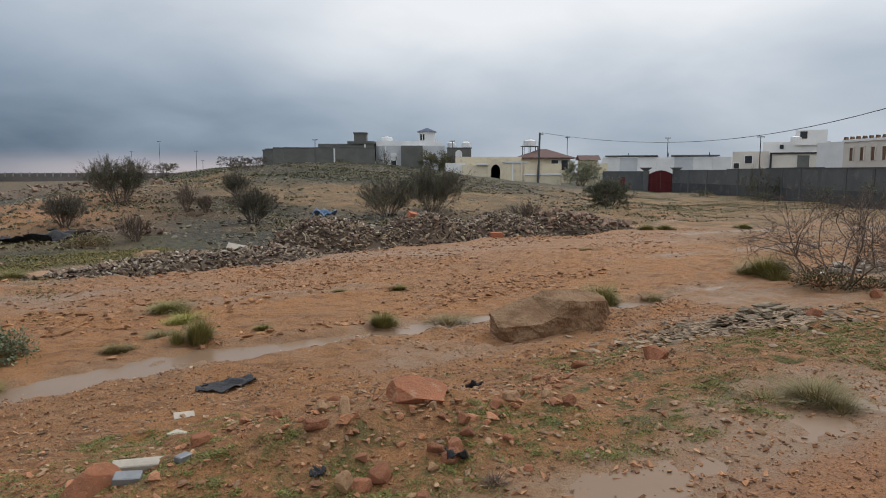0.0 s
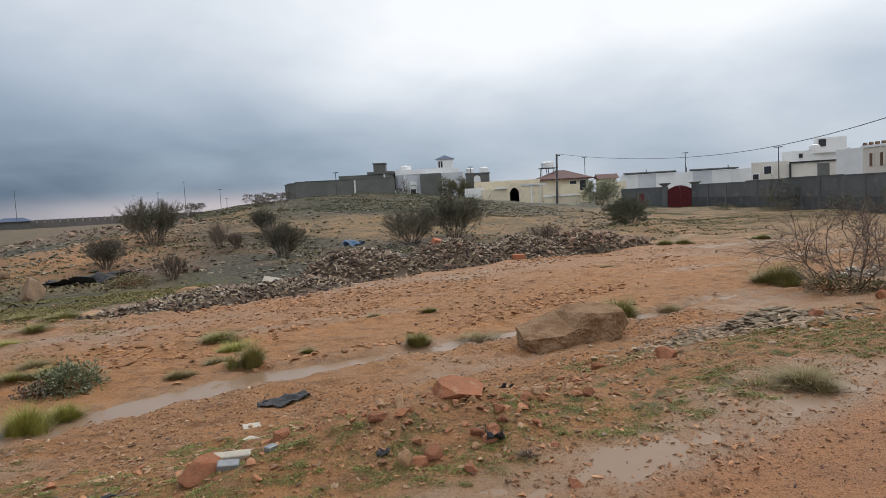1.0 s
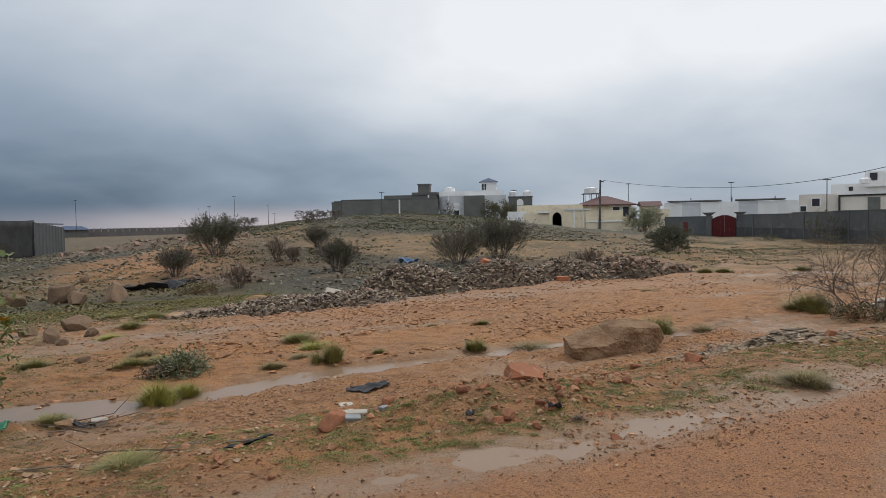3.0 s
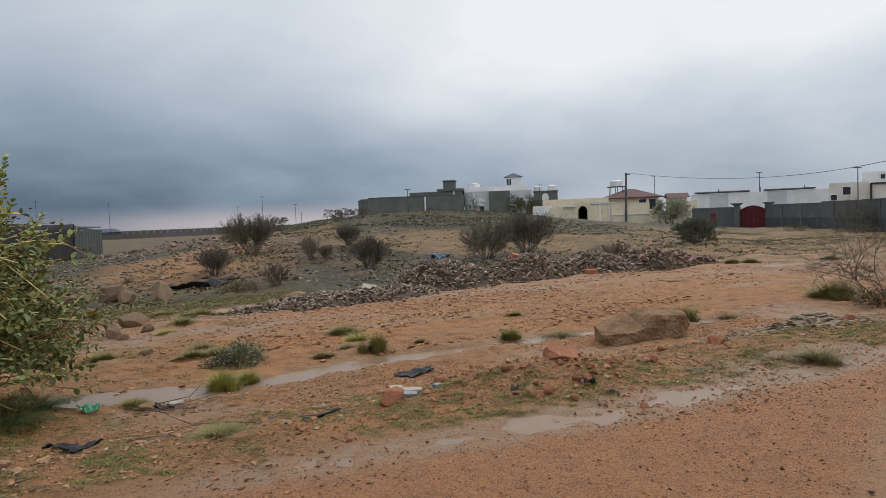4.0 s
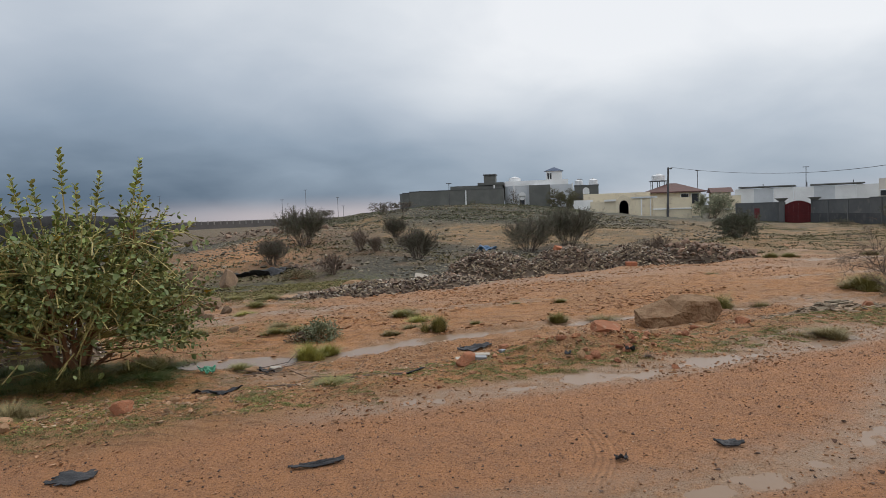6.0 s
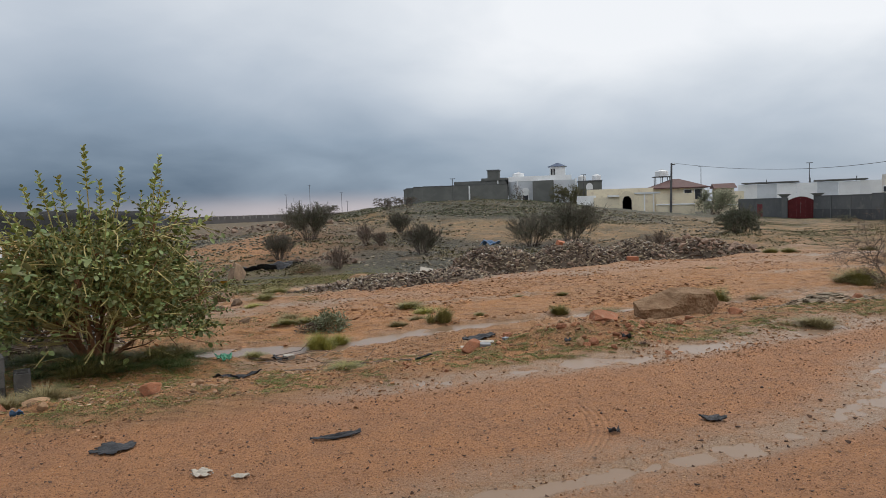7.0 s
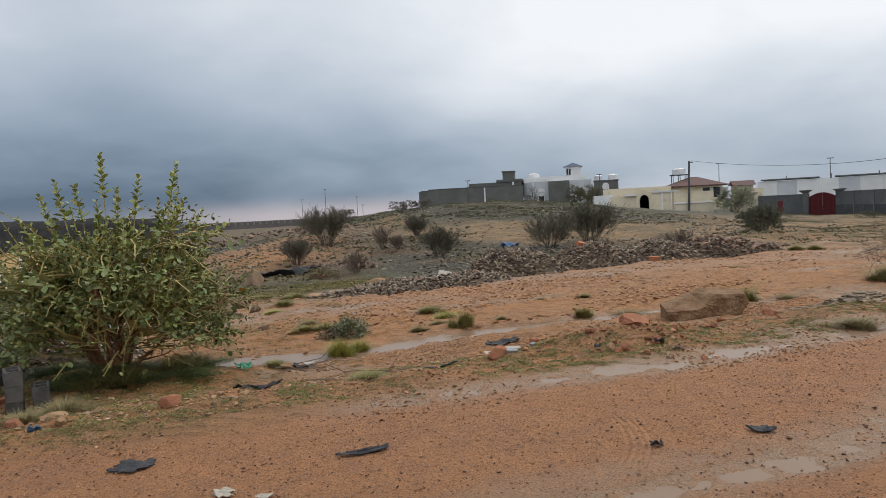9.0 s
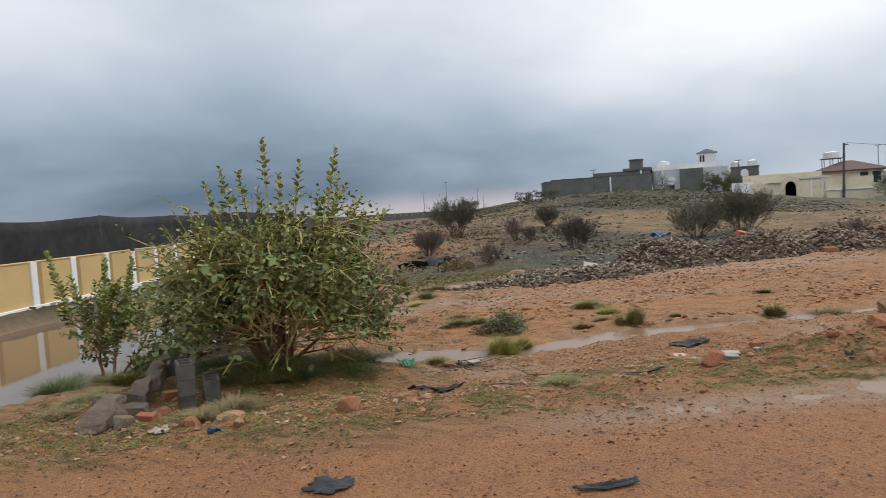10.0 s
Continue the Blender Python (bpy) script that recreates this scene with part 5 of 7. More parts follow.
milkweed_bush((-8.38, 4.19, G(-8.38, 4.19)), 1.0, "broad grey-green milkweed bush with red-brown stems and yellowing leaves",
              [(r * 0.776 + d * -0.63, r * 0.63 + d * 0.776, top) for r, d, top in (
                  (0.0, 0.0, 3.47), (1.15, 0.1, 3.34), (-0.65, -0.1, 3.05), (-0.9, 0.3, 2.85), (-0.38, -0.2, 2.95), (0.55, 0.0, 3.1), (0.2, -0.3, 2.9), (1.2, -0.3, 2.7), (1.0, 0.4, 2.65), (1.95, 0.0, 2.3), (-0.1, 0.5, 2.75), (-1.2, 0.2, 2.5))],
              5, side=1000, fill=780)
milkweed_bush((-12.6, 4.7, G(-12.6, 4.7)), 0.76, "small grey-green milkweed sapling at the edge of the pool",
              [(-1.1, -0.6, 3.2), (-0.75, -0.3, 2.6), (0.1, 0.0, 3.0), (0.6, 0.4, 2.9), (0.35, 0.5, 2.3), (-0.3, 0.2, 2.2), (1.2, 0.9, 1.7)], 8, 3, plume=1.5, side=60, fill=0, leaf=1.45)

DARKB = "dark grey-brown thorn bush growing on the stony slope"
for x, y, w, h, lf, seed in ((-2.96, 35.6, 2.9, 2.0, 1500, 1), (-0.6, 36.3, 3.5, 2.5, 2600, 2), (-16.63, 29.2, 1.6, 1.4, 500, 3), (-18.34, 37.8, 3.4, 2.5, 3000, 4),
                             (-12.72, 41.05, 1.6, 1.3, 900, 5), (-8.94, 31.3, 1.9, 1.65, 900, 6)):
    thorn_bush((x, y, G(x, y)), w, h, DARKB if lf < 1600 else "dark green leafy thorn bush on the stony slope", 20 + seed, int(lf * 10), 28, least=0.006, zig=0.22, fan=True, group="thorn bushes on the slope")
for x, y, w, h, seed in ((-13.16, 34.3, 1.2, 1.35, 7), (-12.19, 34.2, 0.9, 0.85, 8), (-11.8, 25.4, 1.1, 1.0, 9), (3.6, 29.5, 1.7, 1.1, 13)):
    thorn_bush((x, y, G(x, y)), w, h, "small sparse grey thorn shrub among stones", 40 + seed, 160, 15, 3, M_DEAD, least=0.005, zig=0.25, fan=True, group="sparse shrubs on the slope")
thorn_bush((10.8, 43.6, G(10.8, 43.6)), 2.9, 1.7, "dense dark green bush at the end of the rubble", 61, 22000, 22, least=0.006, zig=0.25)
thorn_bush((7.4, 12.2, G(7.4, 12.2)), 3.0, 1.75, "bare grey-brown thorn bush beside the track", 71, 0, 8, 4, M_DEAD, thick=0.022, least=0.003, zig=0.6)
thorn_bush((9.9, 13.2, G(9.9, 13.2)), 2.4, 1.25, "dense brown thorn bush beside the track", 72, 600, 18, 3, M_DEAD, M_SCRUB, thick=0.016, least=0.0035, zig=0.6)
cushion(7.0, 12.15, 0.5, 0.28, M_SCRUB, "low dried brown shrublet under the bare thorn bush", 13, 900)
cushion(7.75, 12.0, 0.42, 0.22, M_SCRUB, "low dried brown shrublet under the bare thorn bush", 14, 700)
tuft(6.85, 13.9, 0.62, 0.62, M_GRASS, "rounded olive-green clump beside the bare thorn bush", 3, 1500)
for x, y, w, h, seed in ((-29.6, 71, 2.8, 1.7, 1), (-20.2, 66, 3.6, 1.5, 2), (-18.6, 67, 2.6, 1.3, 3), (-27.5, 90, 2.4, 1.7, 4)):
    thorn_bush((x, y, G(x, y)), w, h, "small flat-topped acacia on the ridge", 80 + seed, 700, 4, 3, least=0.015, flat=True, name="acacia_tree", category="tree", thick=0.04, group="acacias on the ridge")
thorn_bush((20.6, 100.3, G(20.6, 100.3)), 5.6, 3.7, "pale green leafy tree in front of the cream house", 91, 16000, 9, 4, M_DEAD, M_PALETREE, "tree", 0.05, name="tree")
thorn_bush((-1.1, 116, G(-1.1, 116)), 5.6, 3.3, "dark green tree in front of the white villa", 92, 16000, 9, 4, None, M_WALLWEED, "tree", 0.05, name="tree")
thorn_bush((-10.9, 127.5, G(-10.9, 127.5)), 2.4, 3.4, "small bare tree beside the white doorway", 93, 300, 6, 3, None, None, "tree", 0.05, name="tree")
thorn_bush((28.3, 60, -1.0), 3.4, 3.0, "dark green tree against the grey wall", 94, 4000, 6, 3, None, None, "tree", 0.04, name="tree")
for x, y, w, h, s in ((27.2, 47, 3.4, 1.6, 1), (27.4, 42, 3.0, 1.9, 2), (26.5, 55, 2.2, 0.9, 3), (25.5, 66, 2.0, 0.8, 4), (-33.5, 108, 3.2, 1.5, 7), (-29, 106, 3.4, 1.3, 8), (-25.5, 109, 3.0, 1.6, 9), (-20.5, 103, 2.6, 1.0, 10), (-16.5, 108, 3.0, 1.2, 11), (-36, 96, 2.4, 1.1, 12), (-9, 100, 2.6, 1.0, 13), (-46.5, 120, 3, 2.2, 5), (-56, 122, 2.6, 2.4, 6)):
    thorn_bush((x, y, G(x, y)), w, h, "grey-green scrub bush growing on waste ground", 100 + s, 1800, 9, 2, group="scrub bushes")

M_LUSH = mat("lush_green_blade", (0.085, 0.12, 0.036), (0.15, 0.175, 0.06), 2, 0.6, 0.0, 30, vary=0.4, islands=True)
TG, TL, TS = "green grass tuft growing in wet sand", "yellow-green grass tuft beside the stream", "dry straw-coloured grass tuft on the sand"
for k, (x, y, r, h, m, lab) in enumerate((
        (-4.85, 11.65, 0.42, 0.22, M_GRASS, TG), (-3.5, 9.35, 0.26, 0.42, M_GRASS, TG), (-4.25, 10.75, 0.34, 0.22, M_LIME, TL), (-0.93, 10.1, 0.24, 0.28, M_GRASS, TG),
        (2.75, 11.5, 0.42, 0.42, M_GRASS, TG), (3.75, 11.85, 0.3, 0.2, M_STRAW, TS), (-2.75, 9.95, 0.13, 0.12, M_GRASS, TG), (0.1, 10.4, 0.42, 0.24, M_STRAW, TS),
        (-0.9, 13.4, 0.2, 0.12, M_GRASS, TG), (-2.1, 13.4, 0.2, 0.1, M_STRAW, TS), (2.75, 4.75, 0.3, 0.16, M_STRAW, TS), (-5.62, 7.05, 0.34, 0.42, M_LIME, TL),
        (-5.3, 7.4, 0.22, 0.3, M_LIME, TL), (-7.75, 10.4, 0.34, 0.2, M_STRAW, TS), (-6.9, 9.6, 0.3, 0.22, M_GRASS, TG), (-7.3, 9.3, 0.25, 0.18, M_GRASS, TG), (-4.5, 8.9, 0.2, 0.16, M_STRAW, TS), (-9.4, 9.5, 0.3, 0.2, M_GRASS, TG),
        (-4.2, 9.7, 0.25, 0.15, M_STRAW, TS), (8.1, 26.4, 0.36, 0.27, M_GRASS, TG), (8.95, 26.7, 0.38, 0.27, M_GRASS, TG), (12.96, 28.6, 0.4, 0.28, M_GRASS, TG), (4.2, 19.4, 0.3, 0.15, M_STRAW, TS),
        (-13.2, 4.2, 0.6, 0.5, M_LUSH, TG), (-13.7, 4.7, 0.6, 0.5, M_LUSH, TG), (-12.7, 3.7, 0.55, 0.42, M_LUSH, TG), (-11.9, 4.4, 0.5, 0.3, M_GRASS, TG), (-11.2, 3.2, 0.35, 0.14, M_GRASS, TG), (-10.2, 2.2, 0.3, 0.12, M_STRAW, TS), (-9.4, 1.2, 0.25, 0.1, M_STRAW, TS), (-12.3, 5.4, 0.6, 0.42, M_GRASS, TG), (-11.6, 6.0, 0.5, 0.35, M_GRASS, TG), (-8.0, 3.4, 0.55, 0.25, M_GRASS, TG), (-9.2, 4.1, 0.6, 0.3, M_GRASS, TG), (-7.5, 4.4, 0.5, 0.25, M_GRASS, TG),
        (-8.9, 5.3, 0.6, 0.3, M_GRASS, TG), (-7.0, 1.0, 0.3, 0.17, M_STRAW, TS), (-6.95, 1.5, 0.36, 0.22, M_STRAW, TS), (-6.3, 5.6, 0.25, 0.14, M_GRASS, TG), (-3.55, 2.7, 0.28, 0.1, M_GRASS, TG), (-9.8, 12.6, 0.34, 0.18, M_LIME, TL), (-10.4, 14.5, 0.4, 0.2, M_GRASS, TG), (-10.9, 16.5, 0.5, 0.24, M_GRASS, TG), (-12.4, 17.0, 0.5, 0.24, M_GRASS, TG))):
    tuft(x, y, r * 1.05, h * 1.25, m, lab, 200 + k, 800)
# lush grass below the bush; its dark green also carries the bush's shade
for k, (x, y, r, h) in enumerate(((-8.3, 3.55, 0.55, 0.22), (-7.6, 3.75, 0.5, 0.2), (-9.0, 3.6, 0.55, 0.25), (-9.5, 4.1, 0.5, 0.25), (-7.1, 4.2, 0.5, 0.2), (-8.6, 3.0, 0.5, 0.16), (-7.3, 4.9, 0.5, 0.2), (-8.0, 4.0, 0.6, 0.2))):
    tuft(x, y, r, h, M_LUSH, "lush green grass under the milkweed bush, darkened for its shade", 260 + k, 620)
cushion(-6.0, 8.65, 0.4, 0.36, M_SAGE, "sage-green domed shrublet beside the stream", 5, 2200)
cushion(-6.35, 8.45, 0.3, 0.2, M_DEAD, "low brown dried shrublet beside the stream", 6, 500)
cushion(-13.2, 24.5, 0.9, 0.4, M_SCRUB, "low olive shrublet in the damp hollow", 9, 1500)


# ---- stones ----
def rock_mesh(name, rs, size, material, planes=(), cuts=9, rough=0.04, sub=4):
    """A stone with broken faces: a ball clipped by planes and roughened."""
    bm = bmesh.new()
    bmesh.ops.create_icosphere(bm, subdivisions=sub, radius=1.0)
    P = [(Vector(n).normalized(), d) for n, d in planes]
    for _ in range(cuts):
        n = Vector(rs.normal(size=3)).normalized()
        P.append((n, rs.uniform(0.5, 0.85)))
    off = Vector(rs.uniform(0, 50, 3))
    for v in bm.verts:
        c = v.co.copy()
        for n, d in P:
            e = c.dot(n) - d
            if e > 0:
                c -= n * e * 0.97
        k = noise.fractal(c * 2.2 + off, 0.9, 2.1, 5) * rough + noise.fractal(c * 9 + off, 0.8, 2.1, 3) * rough * 0.3
        v.co = c * (1 + k)
    for v in bm.verts:
        v.co = Vector((v.co.x * size[0], v.co.y * size[1], v.co.z * size[2]))
    return bm_mesh(name, bm, material)


def boulder():
    """A long block: a low part with a top that slopes to the front, grown together with a higher, blunt part."""
    bm = bmesh.new()
    low = [(-0.88, -0.28, 0.05), (-0.92, -0.26, 0.25), (-0.80, -0.40, 0.03), (-0.88, -0.38, 0.27), (-0.30, -0.44, -0.02), (-0.36, -0.44, 0.27), (0.1, -0.36, -0.02), (0.1, -0.32, 0.36),
           (-0.80, 0.30, 0.0), (-0.82, 0.26, 0.33), (-0.40, 0.34, 0.42), (0.1, 0.36, 0.0), (0.05, 0.32, 0.53)]
    high = [(-0.16, -0.36, -0.01), (-0.14, -0.35, 0.34), (0.06, -0.30, 0.52), (0.28, -0.40, -0.01), (0.40, -0.36, 0.50), (0.58, -0.34, 0.03), (0.74, -0.32, 0.46), (0.95, -0.12, 0.22), (0.90, -0.05, 0.45), (0.95, 0.18, 0.24),
            (0.55, 0.36, 0.0), (0.60, 0.30, 0.53), (0.0, 0.36, 0.0), (0.05, 0.30, 0.56), (-0.15, 0.25, 0.50), (0.78, 0.05, 0.08), (0.88, 0.16, 0.46)]
    for block in (low, high):
        vs = [bm.verts.new(c) for c in block]
        out = bmesh.ops.convex_hull(bm, input=vs)
        bmesh.ops.delete(bm, geom=[g for g in out["geom_interior"] if isinstance(g, bmesh.types.BMVert)], context="VERTS")
    bmesh.ops.triangulate(bm, faces=bm.faces[:])
    for _ in range(5):
        bmesh.ops.subdivide_edges(bm, edges=[e for e in bm.edges if e.calc_length() > 0.04], cuts=1)
        bmesh.ops.triangulate(bm, faces=bm.faces[:])
    bm.normal_update()
    for v in bm.verts:
        c = v.co.copy()
        ridge = abs(noise.noise(Vector((c.x * 2.2, c.y * 2.2, c.z * 5.0)))) - 0.25
        k = 0.035 * ridge + 0.02 * noise.fractal(c * 5, 0.9, 2.1, 4) + 0.012 * noise.fractal(c * 22, 0.8, 2.1, 3)
        step = math.floor((c.x * 0.5 + c.z * 1.2 + 0.3 * noise.noise(c * 2.5)) * 5)
        k += 0.022 * noise.noise(Vector((step * 7.7, 3.1, 1.7)))
        v.co = c + v.normal * k * (1.0 if v.normal.z < 0.6 else 0.5)
    x, y = 1.53, 9.4
    ob = new("boulder", bm_mesh("boulder", bm, M_BOULDER))
    ob.matrix_world = pose(x, y, G(x, y) - 0.03, 2, -2, 20)
    tagged(ob, "large flat-topped brown boulder lying on wet sand", "boulder")


boulder()
rs = np.random.RandomState(21)
ROCKS = [rock_mesh("rock", rs, (0.5, 0.5, 0.5), M_RED, (), 15, 0.05, 3) for _ in range(4)]
ROCKS_TAN = []
for r in ROCKS:
    c = r.copy()
    c.materials[0] = M_TAN
    ROCKS_TAN.append(c)


ROCKS_HOLLOW = []
for r in ROCKS:
    c = r.copy()
    c.materials[0] = M_HOLLOW
    ROCKS_HOLLOW.append(c)


def rock(x, y, size, tan, k, label, group="stones by the track", sink=0.3, turn=None, tilt=(0, 0), name="stone"):
    ob = new(name, (ROCKS_TAN if tan else ROCKS)[k % 4])
    ob.matrix_world = pose(x, y, G(x, y) + size[2] * (0.5 - sink), *tilt, 57 * k if turn is None else turn) @ Matrix.Diagonal((*size, 1))
    return tagged(ob, label, "stone", group)


RL, TNL = "broken red sandstone block half sunk in wet soil", "angular tan stone lying on wet soil"
for k, (x, y, s, tan) in enumerate((
        (-0.78, 3.93, (0.17, 0.13, 0.11), 0), (-2.0, 3.62, (0.36, 0.26, 0.24), 0), (1.98, 6.05, (0.36, 0.22, 0.2), 0),
        (1.27, 6.02, (0.26, 0.14, 0.13), 0), (0.48, 4.55, (0.15, 0.12, 0.11), 1), (0.75, 4.66, (0.15, 0.13, 0.13), 1), (0.88, 4.5, (0.14, 0.1, 0.13), 0), (0.06, 3.72, (0.2, 0.12, 0.09), 0),
        (4.55, 8.0, (0.26, 0.2, 0.24), 0), (0.53, 3.06, (0.12, 0.09, 0.08), 0), (-5.45, 1.42, (0.34, 0.22, 0.2), 0), (-5.08, 1.8, (0.2, 0.14, 0.13), 1), (-6.9, 0.75, (0.3, 0.2, 0.17), 0),
        (-6.55, 0.95, (0.36, 0.2, 0.12), 1), (-6.3, 0.75, (0.18, 0.13, 0.12), 1), (-3.0, 3.05, (0.14, 0.12, 0.1), 1), (-0.45, 3.45, (0.16, 0.12, 0.1), 0), (0.15, 3.95, (0.13, 0.1, 0.09), 0),
        (-1.1, 4.25, (0.15, 0.1, 0.08), 0), (2.25, 6.15, (0.18, 0.14, 0.1), 1), (-1.55, 4.1, (0.2, 0.15, 0.12), 0), (-7.9, 1.35, (0.22, 0.2, 0.14), 0), (7.0, 10.6, (0.3, 0.24, 0.22), 0), (-2.1, 2.2, (0.08, 0.06, 0.06), 0), (-0.1, 3.3, (0.12, 0.1, 0.09), 0))):
    rock(x, y, s, tan, k, TNL if tan else RL)
rock(0.48, 4.56, (0.15, 0.12, 0.11), 1, 0, TNL)
rock(0.35, 4.41, (0.16, 0.10, 0.10), 0, 1, RL)
rock(0.13, 4.07, (0.12, 0.10, 0.10), 0, 2, RL)
rock(-0.05, 3.76, (0.15, 0.10, 0.09), 0, 3, RL)
rock(0.07, 3.81, (0.15, 0.11, 0.12), 0, 4, RL)
rock(-0.06, 3.61, (0.10, 0.08, 0.07), 1, 5, TNL)
rock(-0.53, 3.40, (0.13, 0.10, 0.16), 1, 6, TNL)
rock(-0.34, 3.56, (0.20, 0.13, 0.13), 0, 7, RL)
rock(-0.70, 3.80, (0.10, 0.08, 0.06), 1, 8, TNL)
rock(-0.54, 4.02, (0.06, 0.06, 0.05), 0, 9, RL)
rock(-0.07, 4.21, (0.09, 0.07, 0.07), 1, 10, TNL)
rock(-0.69, 6.32, (0.08, 0.07, 0.06), 1, 11, TNL)
rock(-0.51, 6.99, (0.10, 0.08, 0.07), 0, 12, RL)
rock(-1.06, 6.23, (0.16, 0.10, 0.10), 0, 13, RL)
rock(-0.79, 4.20, (0.20, 0.12, 0.10), 1, 14, TNL)
rock(0.40, 3.92, (0.10, 0.08, 0.07), 0, 15, RL)
rock(0.49, 3.64, (0.08, 0.07, 0.05), 0, 16, RL)
rock(1.43, 4.18, (0.07, 0.06, 0.05), 1, 17, TNL)
rock(2.04, 4.12, (0.10, 0.06, 0.04), 1, 18, TNL)
rock(-0.62, 4.1, (0.1, 0.2, 0.09), 1, 3, "upright grey-tan stone slab on the soil mound", tilt=(35, 0), turn=20)
for k, (x, y, s) in enumerate(((-17.3, 21.6, (1.3, 1.0, 1.25)), (-15.3, 21.9, (1.2, 0.9, 1.25)), (-16.3, 21.0, (0.9, 0.7, 0.75)), (-18.5, 20.6, (1.0, 0.8, 0.8)), (-12.9, 13.9, (0.7, 0.5, 0.45)), (-10.8, 13.4, (0.45, 0.4, 0.35)), (-12.0, 14.6, (1.1, 0.7, 0.6)), (-11.1, 12.4, (0.55, 0.45, 0.62)), (-10.4, 11.7, (0.4, 0.3, 0.25)),
                               (-13.3, 12.9, (0.9, 0.7, 0.6)), (-11.8, 9.8, (0.6, 0.4, 0.35)), (-8.7, 9.9, (0.4, 0.3, 0.2)), (-21.1, 28.7, (0.5, 0.4, 0.5)))):
    rock(x, y, s, 1, k + 1, "large brown boulder in the damp hollow", "boulders in the hollow", 0.25, name="boulder").data = ROCKS_HOLLOW[k % 4]
for k, (x, y, s) in enumerate(((-10.1, 16.9, (1.25, 1.2, 0.16)), (-9.2, 20.6, (0.9, 0.5, 0.3)))):
    rock(x, y, s, 1, k, "flat tan slab at the foot of the rubble", "slabs", 0.3, turn=20, name="stone_slab")


def rubble_heap(x, y, rx, ry, h, label, seed, material, slabs=0.4, big=0.42, n=90, fine=900, turn=25):
    """A heap: a core of soil, stones that can be told apart, and fine debris."""
    rs = np.random.RandomState(seed)
    b = thing("rubble_heap", label, "rubble heap", (x, y, 0), turn, "dumped rubble heaps")
    c, s = math.cos(radians(turn)), math.sin(radians(turn))

    def surface(p, q):
        X, Y = x + c * p - s * q, y + s * p + c * q
        r2 = (p / rx) ** 2 + (q / ry) ** 2
        lump = 1 + 0.35 * vnoise(X, Y, 0.8, seed)
        return ground(X, Y) + h * np.maximum(0, 1 - r2) ** 0.8 * lump
    g = 22
    a, q = np.meshgrid(np.linspace(-1.05, 1.05, g) * rx, np.linspace(-1.05, 1.05, g) * ry)
    a, q = a.ravel(), q.ravel()
    z = surface(a, q) - 0.04
    i = (np.arange(g - 1)[:, None] * g + np.arange(g - 1)[None]).ravel()
    part("soil_core", (np.stack([a, q, z], 1), np.stack([i, i + 1, i + g + 1, i + g], 1)), M_SOIL, b, smooth=True)

    def places(k, out=1.0):
        w, r = rs.uniform(0, 2 * math.pi, k), np.sqrt(rs.rand(k)) * out
        return rx * r * np.cos(w), ry * r * np.sin(w)
    meshes = [mesh_of("rubble_stone", V, T, material) for V, T in STONES[:4]] + [mesh_of("rubble_stone", V, T, material) for V, T in SLABS[:4]]
    p, q = places(n)
    zz = surface(p, q)
    for k in range(n):
        o = new("rubble_stone", meshes[rs.randint(4) + (4 if rs.rand() < slabs else 0)])
        o.parent = b
        d = big * rs.uniform(0.4, 1.0) * (1.35 if rs.rand() < 0.12 else 1)
        o.matrix_local = pose(p[k], q[k], zz[k] + 0.1 * d, rs.uniform(-40, 40), rs.uniform(-40, 40), rs.uniform(0, 360)) @ Matrix.Diagonal((d * rs.uniform(0.8, 1.5), d * rs.uniform(0.6, 1.0), d, 1))
    p, q = places(fine, 1.12)
    P = np.stack([p, q, surface(p, q) + 0.02], 1)
    S = rs.uniform(0.04, 0.17, (fine, 3)) * np.array([2.2, 0.8, 0.7])
    tagged(part("fine_debris", strew(STONES + SLABS, P, S, turns(rs, fine, 0.9), rs), M_DEBRIS, b), "small mixed rubble", kind="stuff")
    m = max(4, fine // 12)
    p, q = places(m, 1.0)
    P = np.stack([p, q, surface(p, q) + 0.06], 1)
    tagged(part("pale_debris", strew(SLABS, P, rs.uniform(0.03, 0.12, (m, 3)) * np.array([1.6, 0.9, 0.8]), turns(rs, m, 1.2), rs), M_PALE, b, "scraps of pale tile and plastic"), kind="stuff")
    return b


M_DARKRUB = mat("dark_grey_rubble", (0.075, 0.068, 0.062), (0.13, 0.115, 0.1), 4, 0.85, 0.5, 40, vary=0.5)
M_BROWNSLAB = mat("brown_broken_slabs", (0.27, 0.18, 0.13), (0.2, 0.135, 0.1), 4, 0.85, 0.5, 40, (0.33, 0.2, 0.13), vary=0.4)
GH = "heap of dumped grey building rubble and scraps"
rubble_heap(-6.6, 18.7, 3.4, 1.5, 0.32, "low spread of broken brown and grey rubble", 1, M_RUBBLE, 0.5, 0.28, 120, 2200, 32)
rubble_heap(-8.4, 17.2, 2.0, 0.7, 0.16, "low spread of broken grey rubble", 2, M_RUBBLE, 0.5, 0.25, 50, 600, 28)
rubble_heap(-3.7, 21.7, 2.1, 1.5, 0.9, GH, 3, M_RUBBLE, 0.5, 0.3, 130, 2400, 30)
rubble_heap(-0.6, 23.8, 2.1, 1.5, 0.88, GH, 4, M_RUBBLE, 0.6, 0.3, 130, 2400, 30)
rubble_heap(2.3, 25.4, 1.9, 1.4, 0.8, GH, 5, M_RUBBLE, 0.5, 0.28, 110, 2200, 30)
rubble_heap(4.9, 26.8, 2.0, 1.4, 0.85, "heap of broken brown stone slabs and soil", 6, M_BROWNSLAB, 0.5, 0.42, 120, 1500, 25)
